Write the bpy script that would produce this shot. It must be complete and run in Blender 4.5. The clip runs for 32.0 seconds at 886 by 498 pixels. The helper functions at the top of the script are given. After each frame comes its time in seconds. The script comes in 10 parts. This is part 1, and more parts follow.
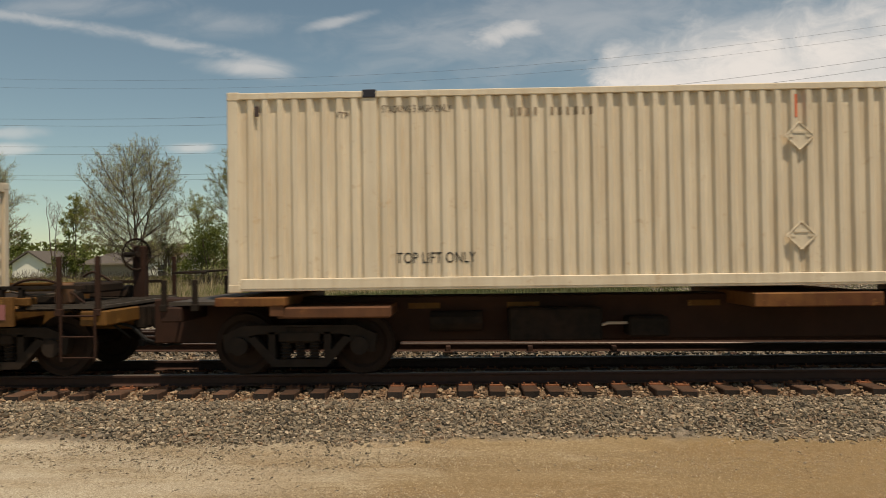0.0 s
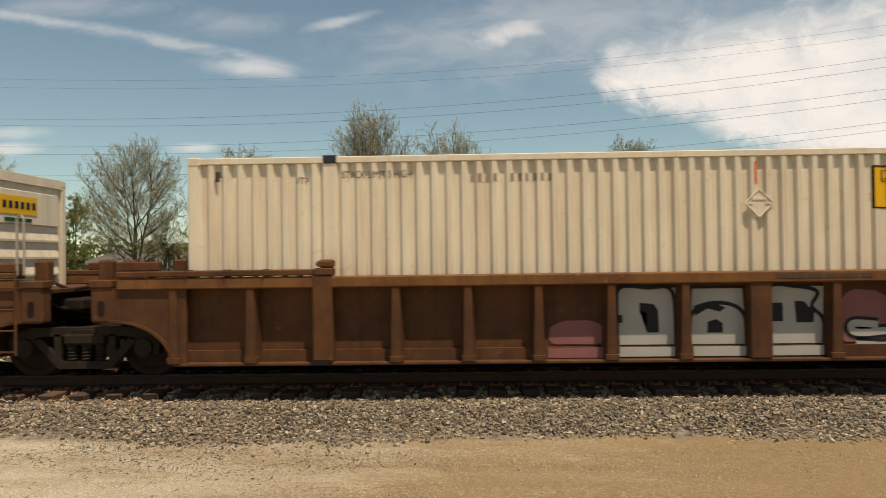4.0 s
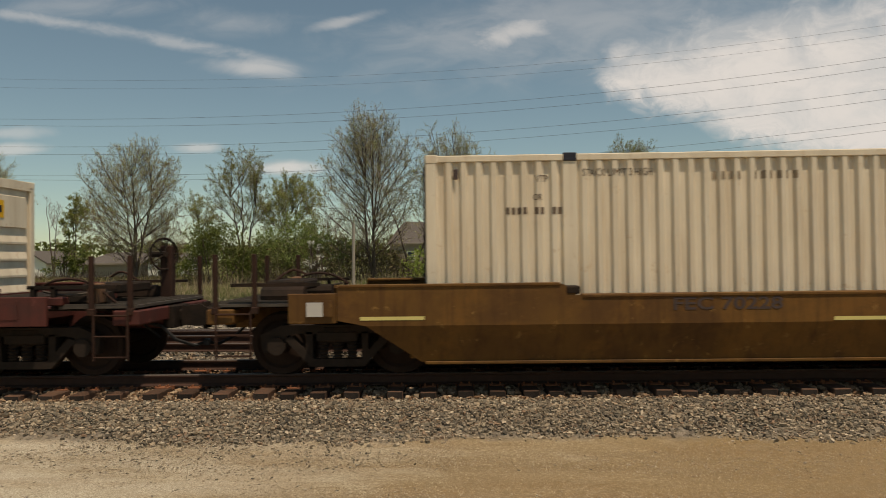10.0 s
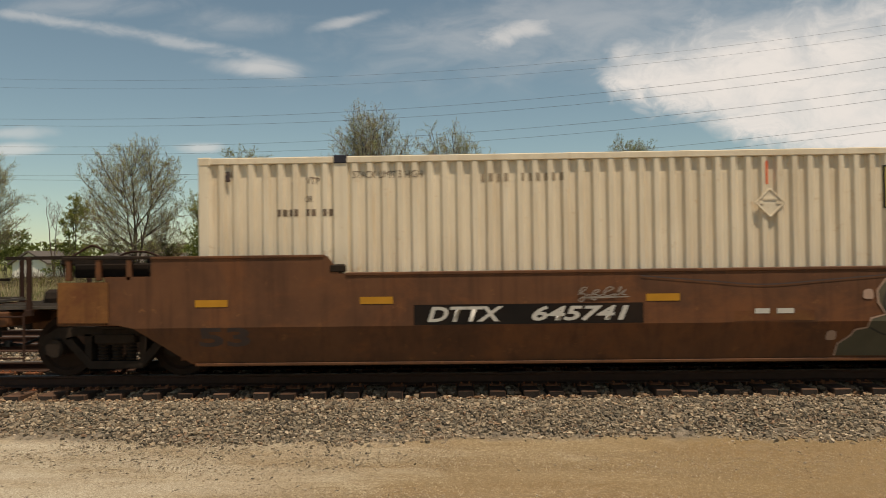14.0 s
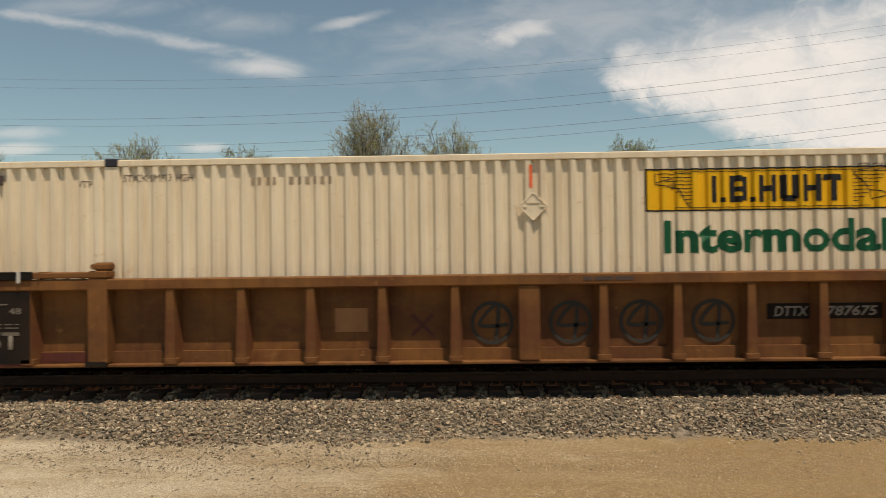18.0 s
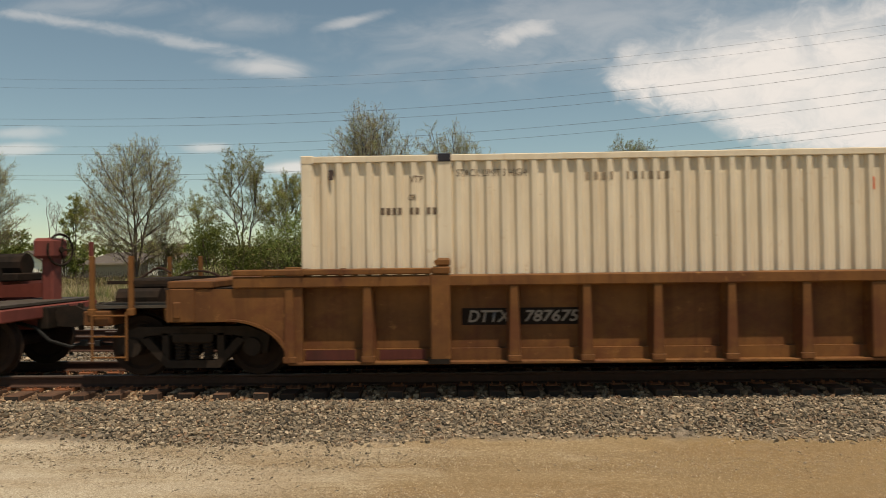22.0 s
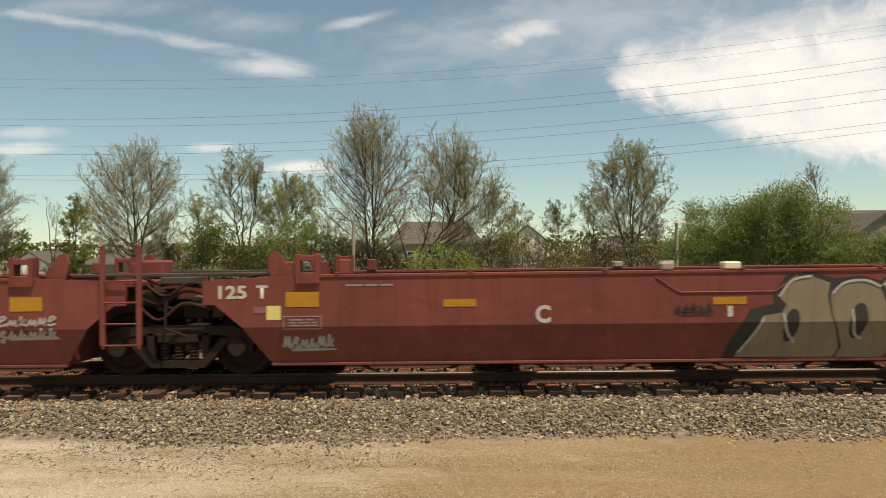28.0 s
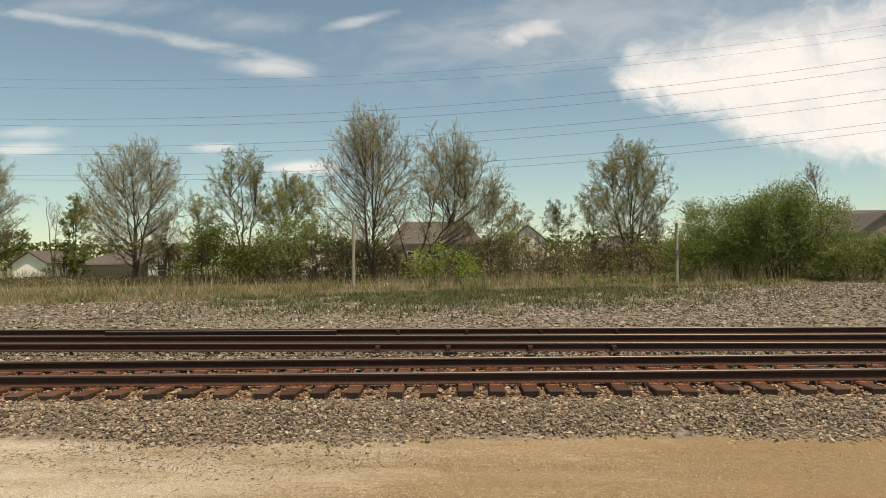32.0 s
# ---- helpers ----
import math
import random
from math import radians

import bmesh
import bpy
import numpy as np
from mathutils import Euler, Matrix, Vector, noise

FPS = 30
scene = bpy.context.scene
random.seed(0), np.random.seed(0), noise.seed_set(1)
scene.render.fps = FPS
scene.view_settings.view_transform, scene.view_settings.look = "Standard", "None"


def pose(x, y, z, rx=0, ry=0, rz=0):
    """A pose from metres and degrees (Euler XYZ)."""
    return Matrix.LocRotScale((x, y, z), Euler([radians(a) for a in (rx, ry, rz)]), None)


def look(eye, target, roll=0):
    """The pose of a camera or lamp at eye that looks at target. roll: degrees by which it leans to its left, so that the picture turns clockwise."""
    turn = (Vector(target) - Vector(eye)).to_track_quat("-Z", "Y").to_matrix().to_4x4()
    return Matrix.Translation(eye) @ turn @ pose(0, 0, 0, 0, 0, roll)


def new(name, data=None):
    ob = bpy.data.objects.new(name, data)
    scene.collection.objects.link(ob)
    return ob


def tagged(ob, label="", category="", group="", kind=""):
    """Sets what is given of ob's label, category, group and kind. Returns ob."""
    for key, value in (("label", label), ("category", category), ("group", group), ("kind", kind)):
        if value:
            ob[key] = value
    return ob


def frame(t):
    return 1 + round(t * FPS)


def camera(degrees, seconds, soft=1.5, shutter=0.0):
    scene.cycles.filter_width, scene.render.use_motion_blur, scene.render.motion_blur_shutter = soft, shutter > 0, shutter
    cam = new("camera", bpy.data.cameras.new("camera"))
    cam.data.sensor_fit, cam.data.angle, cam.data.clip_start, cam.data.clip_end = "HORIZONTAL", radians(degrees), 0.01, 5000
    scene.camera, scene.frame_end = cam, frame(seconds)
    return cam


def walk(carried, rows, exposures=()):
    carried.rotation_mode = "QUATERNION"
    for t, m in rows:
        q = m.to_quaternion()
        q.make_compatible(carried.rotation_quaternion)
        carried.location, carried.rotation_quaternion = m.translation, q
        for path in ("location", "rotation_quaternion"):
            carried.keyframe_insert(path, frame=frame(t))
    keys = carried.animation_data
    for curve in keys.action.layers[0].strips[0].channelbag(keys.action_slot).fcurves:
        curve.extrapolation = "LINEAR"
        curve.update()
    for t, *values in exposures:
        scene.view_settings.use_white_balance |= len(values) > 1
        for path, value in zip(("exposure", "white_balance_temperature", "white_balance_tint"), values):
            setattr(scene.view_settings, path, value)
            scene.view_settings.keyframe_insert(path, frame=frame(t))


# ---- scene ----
# ---- camera: it stands still beside the line ----
cam = camera(65.3, 32.0, soft=0.95, shutter=0.11)
EYE = Vector((0.0, -11.2, 1.715))
AIM = Vector((math.sin(radians(-1.541)), math.cos(radians(-1.541)), math.tan(radians(0.77))))
STAND = look(EYE, EYE + AIM, -0.752)
walk(cam, [(0.0, STAND), (32.0, STAND)],
     exposures=[(t, e, 7200, 13) for t, e in ((0, -0.27), (0.5, -0.12), (1, -0.06), (1.5, -0.2), (2, -0.38), (2.5, -0.2), (3, 0.0), (6, -0.12), (7, 0.0), (8, -0.04), (9, -0.16), (10, -0.4), (11, -0.1), (12, -0.36), (13, 0.03), (14, -0.24), (17, -0.03), (18, -0.14), (19.2, 0.2), (20, 0.5), (20.5, 0.4), (21, 0.22), (22, -0.17), (23, -0.03), (24, 0.0), (25, 0.04), (29, 0.14), (32, 0.1))])

# ---- world and sun ----
SUN_DIR = Vector((0.72, -0.95, 3.15)).normalized()
world = bpy.data.worlds.new("sky_world")
scene.world = world
world.use_nodes = True
wn = world.node_tree
sky = wn.nodes.new("ShaderNodeTexSky")
sky.sky_type = "NISHITA"
sky.sun_disc = False
sky.sun_elevation = math.asin(SUN_DIR.z)
sky.sun_rotation = math.atan2(SUN_DIR.x, SUN_DIR.y)
sky.air_density, sky.dust_density, sky.ozone_density = 1.0, 0.2, 1.6
tone = wn.nodes.new("ShaderNodeMix")
tone.data_type, tone.blend_type = "RGBA", "MULTIPLY"
tone.inputs[0].default_value, tone.inputs[7].default_value = 1.0, (0.93, 1.05, 0.95, 1)
soften = wn.nodes.new("ShaderNodeHueSaturation")
soften.inputs["Saturation"].default_value = 0.88
wn.links.new(sky.outputs[0], soften.inputs["Color"])
wn.links.new(soften.outputs[0], tone.inputs[6])
wn.links.new(tone.outputs[2], wn.nodes["Background"].inputs[0])
wn.nodes["Background"].inputs[1].default_value = 0.10
sun_data = bpy.data.lights.new("sun", "SUN")
sun_data.energy, sun_data.angle, sun_data.color = 4.9, radians(0.53), (1.0, 0.90, 0.74)
sun = new("sun", sun_data)
sun.matrix_world = look(SUN_DIR * 60, (0, 0, 0))


# ---- the train's way: metres along the line at t seconds ----
def run(t):
    s = t - 15.0
    return 10.90511 * s - 0.00022 * s * s + 0.000428 * s ** 3 + 0.000015 * s ** 4


# ---- materials ----
def mat(name, base, rough=0.6, metal=0.0, var=0.18, scale=6.0, bump=0.15, stain=None, stain_amount=0.35,
        stain_scale=(0.7, 0.7, 0.7), bump_scale=None, spec=0.16, per_object=0.0, blotch=None, blotch_amount=0.7, runs=None, runs_amount=0.5, chips=None):
    m = bpy.data.materials.new(name)
    m.use_nodes = True
    n, l = m.node_tree.nodes, m.node_tree.links
    b = n["Principled BSDF"]
    b.inputs["Roughness"].default_value, b.inputs["Metallic"].default_value = rough, metal
    b.inputs["Specular IOR Level"].default_value = spec
    tc = n.new("ShaderNodeTexCoord")
    fine = n.new("ShaderNodeTexNoise")
    fine.inputs["Scale"].default_value, fine.inputs["Detail"].default_value = scale, 6
    l.new(tc.outputs["Object"], fine.inputs["Vector"])
    ramp = n.new("ShaderNodeMix")
    ramp.data_type = "RGBA"
    ramp.inputs[6].default_value = (*[c * (1 - var) for c in base], 1)
    ramp.inputs[7].default_value = (*[min(1, c * (1 + var)) for c in base], 1)
    l.new(fine.outputs["Fac"], ramp.inputs[0])
    last = ramp.outputs[2]
    if stain:
        mp = n.new("ShaderNodeMapping")
        mp.inputs["Scale"].default_value = stain_scale
        l.new(tc.outputs["Object"], mp.inputs["Vector"])
        big = n.new("ShaderNodeTexNoise")
        big.inputs["Scale"].default_value, big.inputs["Detail"].default_value = 1.0, 8
        big.inputs["Roughness"].default_value = 0.65
        l.new(mp.outputs[0], big.inputs["Vector"])
        cr = n.new("ShaderNodeMapRange")
        cr.inputs[1].default_value, cr.inputs[2].default_value = 0.42, 0.75
        cr.inputs[4].default_value = stain_amount
        l.new(big.outputs["Fac"], cr.inputs[0])
        mx = n.new("ShaderNodeMix")
        mx.data_type = "RGBA"
        mx.inputs[7].default_value = (*stain, 1)
        l.new(cr.outputs[0], mx.inputs[0])
        l.new(last, mx.inputs[6])
        last = mx.outputs[2]
    if blotch:
        mp = n.new("ShaderNodeMapping")
        mp.inputs["Location"].default_value = (7.3, 1.1, 3.7)
        mp.inputs["Scale"].default_value = (0.75, 0.75, 1.1)
        l.new(tc.outputs["Object"], mp.inputs["Vector"])
        spots = n.new("ShaderNodeTexNoise")
        spots.inputs["Scale"].default_value, spots.inputs["Detail"].default_value = 0.8, 10
        spots.inputs["Roughness"].default_value, spots.inputs["Distortion"].default_value = 0.72, 0.4
        l.new(mp.outputs[0], spots.inputs["Vector"])
        cr = n.new("ShaderNodeMapRange")
        cr.inputs[1].default_value, cr.inputs[2].default_value, cr.inputs[4].default_value = 0.49, 0.60, blotch_amount
        l.new(spots.outputs["Fac"], cr.inputs[0])
        mx = n.new("ShaderNodeMix")
        mx.data_type = "RGBA"
        mx.inputs[7].default_value = (*blotch, 1)
        l.new(cr.outputs[0], mx.inputs[0])
        l.new(last, mx.inputs[6])
        last = mx.outputs[2]
    if runs:
        # narrow streaks of grime that ran down the sheet
        mp = n.new("ShaderNodeMapping")
        mp.inputs["Location"].default_value = (2.3, 5.1, 0.7)
        mp.inputs["Scale"].default_value = (7.0, 7.0, 0.45)
        l.new(tc.outputs["Object"], mp.inputs["Vector"])
        streak = n.new("ShaderNodeTexNoise")
        streak.inputs["Scale"].default_value, streak.inputs["Detail"].default_value = 1.0, 7
        streak.inputs["Roughness"].default_value = 0.68
        l.new(mp.outputs[0], streak.inputs["Vector"])
        cr = n.new("ShaderNodeMapRange")
        cr.inputs[1].default_value, cr.inputs[2].default_value, cr.inputs[4].default_value = 0.50, 0.72, runs_amount
        l.new(streak.outputs["Fac"], cr.inputs[0])
        mx = n.new("ShaderNodeMix")
        mx.data_type = "RGBA"
        mx.inputs[7].default_value = (*runs, 1)
        l.new(cr.outputs[0], mx.inputs[0])
        l.new(last, mx.inputs[6])
        last = mx.outputs[2]
    if chips:
        # small flaked spots
        flake = n.new("ShaderNodeTexNoise")
        flake.inputs["Scale"].default_value, flake.inputs["Detail"].default_value = 4.5, 9
        flake.inputs["Roughness"].default_value = 0.75
        l.new(tc.outputs["Object"], flake.inputs["Vector"])
        cr = n.new("ShaderNodeMapRange")
        cr.inputs[1].default_value, cr.inputs[2].default_value, cr.inputs[4].default_value = 0.60, 0.66, 0.75
        l.new(flake.outputs["Fac"], cr.inputs[0])
        mx = n.new("ShaderNodeMix")
        mx.data_type = "RGBA"
        mx.inputs[7].default_value = (*chips, 1)
        l.new(cr.outputs[0], mx.inputs[0])
        l.new(last, mx.inputs[6])
        last = mx.outputs[2]
    if per_object:
        oi = n.new("ShaderNodeObjectInfo")
        mr = n.new("ShaderNodeMapRange")
        mr.inputs[3].default_value, mr.inputs[4].default_value = 1 - per_object, 1 + per_object
        l.new(oi.outputs["Random"], mr.inputs[0])
        hs = n.new("ShaderNodeHueSaturation")
        l.new(mr.outputs[0], hs.inputs["Value"])
        l.new(last, hs.inputs["Color"])
        last = hs.outputs[0]
    l.new(last, b.inputs["Base Color"])
    if bump:
        bn = n.new("ShaderNodeTexNoise")
        bn.inputs["Scale"].default_value, bn.inputs["Detail"].default_value = bump_scale or scale * 5, 4
        l.new(tc.outputs["Object"], bn.inputs["Vector"])
        bp = n.new("ShaderNodeBump")
        bp.inputs["Strength"].default_value, bp.inputs["Distance"].default_value = bump, 0.02
        l.new(bn.outputs["Fac"], bp.inputs["Height"])
        l.new(bp.outputs[0], b.inputs["Normal"])
    return m


STREAK = (3.0, 3.0, 0.35)
M = {}
M["cont_white"] = mat("cream_container_paint", (0.70, 0.605, 0.46), 0.5, var=0.07, scale=2.0, bump=0.03, stain=(0.42, 0.31, 0.19), stain_amount=0.45, stain_scale=STREAK, spec=0.3, runs=(0.50, 0.37, 0.23), runs_amount=0.5, chips=(0.56, 0.42, 0.27))
M["cont_green"] = mat("green_container_paint", (0.052, 0.118, 0.046), 0.5, var=0.15, scale=2.0, bump=0.03, stain=(0.020, 0.07, 0.028), stain_amount=0.6, stain_scale=STREAK)
M["cont_door"] = mat("grimy_door_paint", (0.40, 0.365, 0.32), 0.6, var=0.3, scale=3.0, bump=0.05, stain=(0.10, 0.085, 0.07), stain_amount=0.85, stain_scale=STREAK, runs=(0.07, 0.055, 0.045), runs_amount=0.7)
M["dark_cap"] = mat("dark_lift_pad", (0.03, 0.03, 0.04), 0.7)
M["yellow"] = mat("yellow_sign_paint", (0.72, 0.40, 0.016), 0.5, var=0.06, scale=3.0, bump=0.0)
M["yellow_faded"] = mat("faded_yellow_paint", (0.624, 0.528, 0.192), 0.55, var=0.1, scale=3.0, bump=0.0)
M["black"] = mat("black_lettering", (0.02, 0.02, 0.022), 0.6, bump=0.0)
M["green_text"] = mat("green_lettering", (0.006, 0.075, 0.035), 0.55, bump=0.0)
M["green_faded"] = mat("faded_green_lettering", (0.105, 0.20, 0.125), 0.6, bump=0.0)
M["gold"] = mat("weathered_gold_car_paint", (0.138, 0.068, 0.018), 0.68, var=0.25, scale=3.0, bump=0.06, stain=(0.060, 0.027, 0.013), stain_amount=0.9, stain_scale=(0.9, 0.9, 0.6), blotch=(0.185, 0.085, 0.020), blotch_amount=0.7, runs=(0.06, 0.028, 0.012), runs_amount=0.7, chips=(0.27, 0.15, 0.045))
M["orange"] = mat("weathered_orange_car_paint", (0.185, 0.081, 0.026), 0.68, var=0.22, scale=3.0, bump=0.06, stain=(0.06, 0.024, 0.014), stain_amount=0.9, stain_scale=(0.8, 0.8, 0.9), blotch=(0.10, 0.033, 0.018), blotch_amount=0.6, runs=(0.075, 0.028, 0.014), runs_amount=0.6, chips=(0.27, 0.13, 0.045))
M["spine"] = mat("dark_rusty_spine_paint", (0.032, 0.016, 0.011), 0.75, var=0.35, scale=3.0, bump=0.08, stain=(0.07, 0.03, 0.018), stain_amount=0.6, stain_scale=(1.2, 1.2, 1.2))
M["brown"] = mat("rust_brown_car_paint", (0.125, 0.055, 0.027), 0.68, var=0.22, scale=3.0, bump=0.06, stain=(0.055, 0.028, 0.018), stain_amount=0.8, stain_scale=(0.9, 0.9, 0.7), blotch=(0.175, 0.066, 0.026), blotch_amount=0.6, runs=(0.055, 0.026, 0.016), runs_amount=0.6, chips=(0.20, 0.085, 0.034))
M["rust_orange"] = mat("rusty_orange_car_paint", (0.115, 0.048, 0.019), 0.72, var=0.25, scale=3.0, bump=0.06, stain=(0.05, 0.021, 0.012), stain_amount=0.85, stain_scale=(0.9, 0.9, 0.9), blotch=(0.055, 0.026, 0.016), blotch_amount=0.6, runs=(0.04, 0.018, 0.011), runs_amount=0.6, chips=(0.17, 0.075, 0.032))
M["maroon"] = mat("maroon_car_paint", (0.098, 0.028, 0.022), 0.6, var=0.15, scale=3.0, bump=0.05, stain=(0.045, 0.019, 0.015), stain_amount=0.6, stain_scale=(1.2, 1.2, 0.5), blotch=(0.055, 0.026, 0.022), blotch_amount=0.6, runs=(0.04, 0.017, 0.014), runs_amount=0.6, chips=(0.14, 0.05, 0.04))
M["red"] = mat("oxide_red_car_paint", (0.196, 0.055, 0.043), 0.6, var=0.12, scale=3.0, bump=0.05, stain=(0.102, 0.034, 0.028), stain_amount=0.55, stain_scale=(0.8, 0.8, 0.5), blotch=(0.115, 0.036, 0.030), blotch_amount=0.45, runs=(0.11, 0.034, 0.027), runs_amount=0.55, chips=(0.225, 0.075, 0.060))
M["grime"] = mat("oily_black_steel", (0.018, 0.014, 0.011), 0.8, 0.0, var=0.4, scale=8.0, bump=0.2, stain=(0.06, 0.032, 0.02), stain_amount=0.5, stain_scale=(2, 2, 2), spec=0.1)
M["truck_steel"] = mat("rusty_truck_casting", (0.028, 0.021, 0.017), 0.8, var=0.4, scale=6.0, bump=0.2, stain=(0.055, 0.037, 0.025), stain_amount=0.4, stain_scale=(2, 2, 2), spec=0.06)
M["wheel"] = mat("rusty_wheel_steel", (0.032, 0.02, 0.015), 0.8, 0.1, var=0.35, scale=7.0, bump=0.1, spec=0.1)
M["white_paint"] = mat("white_stencil_paint", (0.466, 0.437, 0.396), 0.6, var=0.12, scale=5.0, bump=0.0)
M["dull_white"] = mat("dull_white_stencil", (0.251, 0.211, 0.178), 0.65, var=0.25, scale=6.0, bump=0.0)
M["tan_text"] = mat("faded_gold_stencil", (0.294, 0.140, 0.063), 0.65, var=0.2, scale=5.0, bump=0.0)
M["dark_text"] = mat("faded_dark_stencil", (0.07, 0.05, 0.045), 0.7, var=0.3, scale=5.0, bump=0.0)
M["reflector"] = mat("yellow_reflector", (0.40, 0.19, 0.02), 0.5, var=0.2, scale=5.0, bump=0.0)
M["black_panel"] = mat("black_stencil_panel", (0.013, 0.011, 0.010), 0.8, var=0.3, scale=3.0, bump=0.03, stain=(0.04, 0.024, 0.016), stain_amount=0.7, spec=0.06)
M["pink"] = mat("faded_pink_spray", (0.25, 0.100, 0.098), 0.7, var=0.2, scale=3.0, bump=0.0)
M["silver"] = mat("silver_spray", (0.390, 0.367, 0.330), 0.6, var=0.12, scale=3.0, bump=0.0)
M["stone_spray"] = mat("pale_olive_spray", (0.215, 0.175, 0.115), 0.65, var=0.2, scale=3.0, bump=0.0, runs=(0.12, 0.085, 0.055), runs_amount=0.5)
M["grey_spray"] = mat("olive_grey_spray", (0.085, 0.075, 0.05), 0.65, var=0.25, scale=3.0, bump=0.0)
M["pale_edge"] = mat("pale_pink_spray_line", (0.36, 0.24, 0.18), 0.6, var=0.2, scale=5.0, bump=0.0)
M["dark_spray"] = mat("charcoal_spray", (0.04, 0.037, 0.033), 0.7, var=0.3, scale=3.0, bump=0.0)
M["lemon"] = mat("golden_yellow_spray", (0.60, 0.375, 0.085), 0.6, var=0.12, scale=2.0, bump=0.0)
M["scarlet"] = mat("scarlet_spray", (0.395, 0.048, 0.020), 0.6, var=0.12, scale=3.0, bump=0.0)
M["blue_spray"] = mat("blue_spray", (0.05, 0.14, 0.25), 0.65, var=0.2, scale=3.0, bump=0.0)
M["teal_spray"] = mat("teal_grey_spray", (0.099, 0.135, 0.135), 0.65, var=0.2, scale=3.0, bump=0.0)
M["tan_spray"] = mat("tan_spray", (0.227, 0.178, 0.112), 0.65, var=0.15, scale=3.0, bump=0.0)
M["chrome_white"] = mat("pale_spray_line", (0.379, 0.347, 0.317), 0.55, var=0.1, scale=5.0, bump=0.0)
M["rust_red"] = mat("rust_red_primer", (0.200, 0.044, 0.024), 0.7, var=0.4, scale=2.5, bump=0.06, stain=(0.104, 0.032, 0.024), stain_amount=0.7, stain_scale=(2, 2, 1))
M["panel_white"] = mat("grimy_white_panel_stencil", (0.136, 0.112, 0.091), 0.7, var=0.3, scale=6.0, bump=0.0)
M["ink"] = mat("worn_dark_ink", (0.15, 0.11, 0.08), 0.6, var=0.35, scale=9.0, bump=0.0)
M["pink_tan"] = mat("dirty_pink_tan_spray", (0.27, 0.18, 0.145), 0.7, var=0.25, scale=3.0, bump=0.0)
M["scuff"] = mat("brown_scuffed_paint", (0.30, 0.235, 0.165), 0.6, var=0.35, scale=9.0, bump=0.0)
M["lime"] = mat("red_orange_decal", (0.70, 0.13, 0.05), 0.5, bump=0.0)
M["rail_web"] = mat("rusty_rail_web", (0.055, 0.030, 0.022), 0.75, 0.1, var=0.3, scale=9.0, bump=0.1)
M["rail_head"] = mat("worn_rail_head", (0.13, 0.105, 0.09), 0.5, 0.6, var=0.2, scale=4.0, bump=0.02)
M["tie"] = mat("creosoted_tie_wood", (0.072, 0.043, 0.030), 0.85, var=0.45, scale=5.0, bump=0.4, stain=(0.22, 0.095, 0.045), stain_amount=0.7, stain_scale=(2, 2, 2), per_object=0.35)
M["tie_end"] = mat("creosoted_end_grain", (0.035, 0.026, 0.021), 0.85, var=0.4, scale=14.0, bump=0.4, per_object=0.3)
M["plate"] = mat("rust_red_tie_plate", (0.215, 0.085, 0.042), 0.85, var=0.35, scale=9.0, bump=0.15)
M["post"] = mat("weathered_post_wood", (0.315, 0.270, 0.217), 0.85, var=0.25, scale=8.0, bump=0.2)
M["bark"] = mat("grey_brown_bark", (0.105, 0.080, 0.064), 0.9, var=0.35, scale=4.0, bump=0.3)
M["twig"] = mat("grey_brown_twig_bark", (0.235, 0.180, 0.142), 0.9, var=0.3, scale=4.0, bump=0.0)
M["siding"] = mat("white_house_siding", (0.80, 0.77, 0.70), 0.6, var=0.05, scale=2.0, bump=0.02)
M["tan_siding"] = mat("tan_house_siding", (0.270, 0.228, 0.186), 0.7, var=0.1, scale=2.0, bump=0.02)
M["shingle"] = mat("grey_brown_roof_shingle", (0.112, 0.096, 0.084), 0.85, var=0.25, scale=3.0, bump=0.1)
M["glass"] = mat("dark_window_glass", (0.03, 0.04, 0.05), 0.1, bump=0.0, spec=0.6)
M["wire"] = mat("grey_power_cable", (0.10, 0.10, 0.105), 0.6, bump=0.0)
M["grate"] = mat("dirty_steel_grating", (0.085, 0.072, 0.06), 0.7, 0.2, var=0.35, scale=6.0, bump=0.1, stain=(0.04, 0.028, 0.02), stain_amount=0.7)
M["bare_rail"] = mat("worn_grey_hand_rail", (0.34, 0.29, 0.24), 0.55, 0.2, var=0.3, scale=9.0, bump=0.05)
M["rusty_rod"] = mat("rust_brown_rod", (0.16, 0.088, 0.052), 0.75, 0.1, var=0.35, scale=8.0, bump=0.1)
M["air_hose"] = mat("black_air_hose", (0.02, 0.02, 0.02), 0.6, bump=0.0)
M["hose_metal"] = mat("bare_steel_fitting", (0.55, 0.53, 0.50), 0.35, 0.7, bump=0.03)


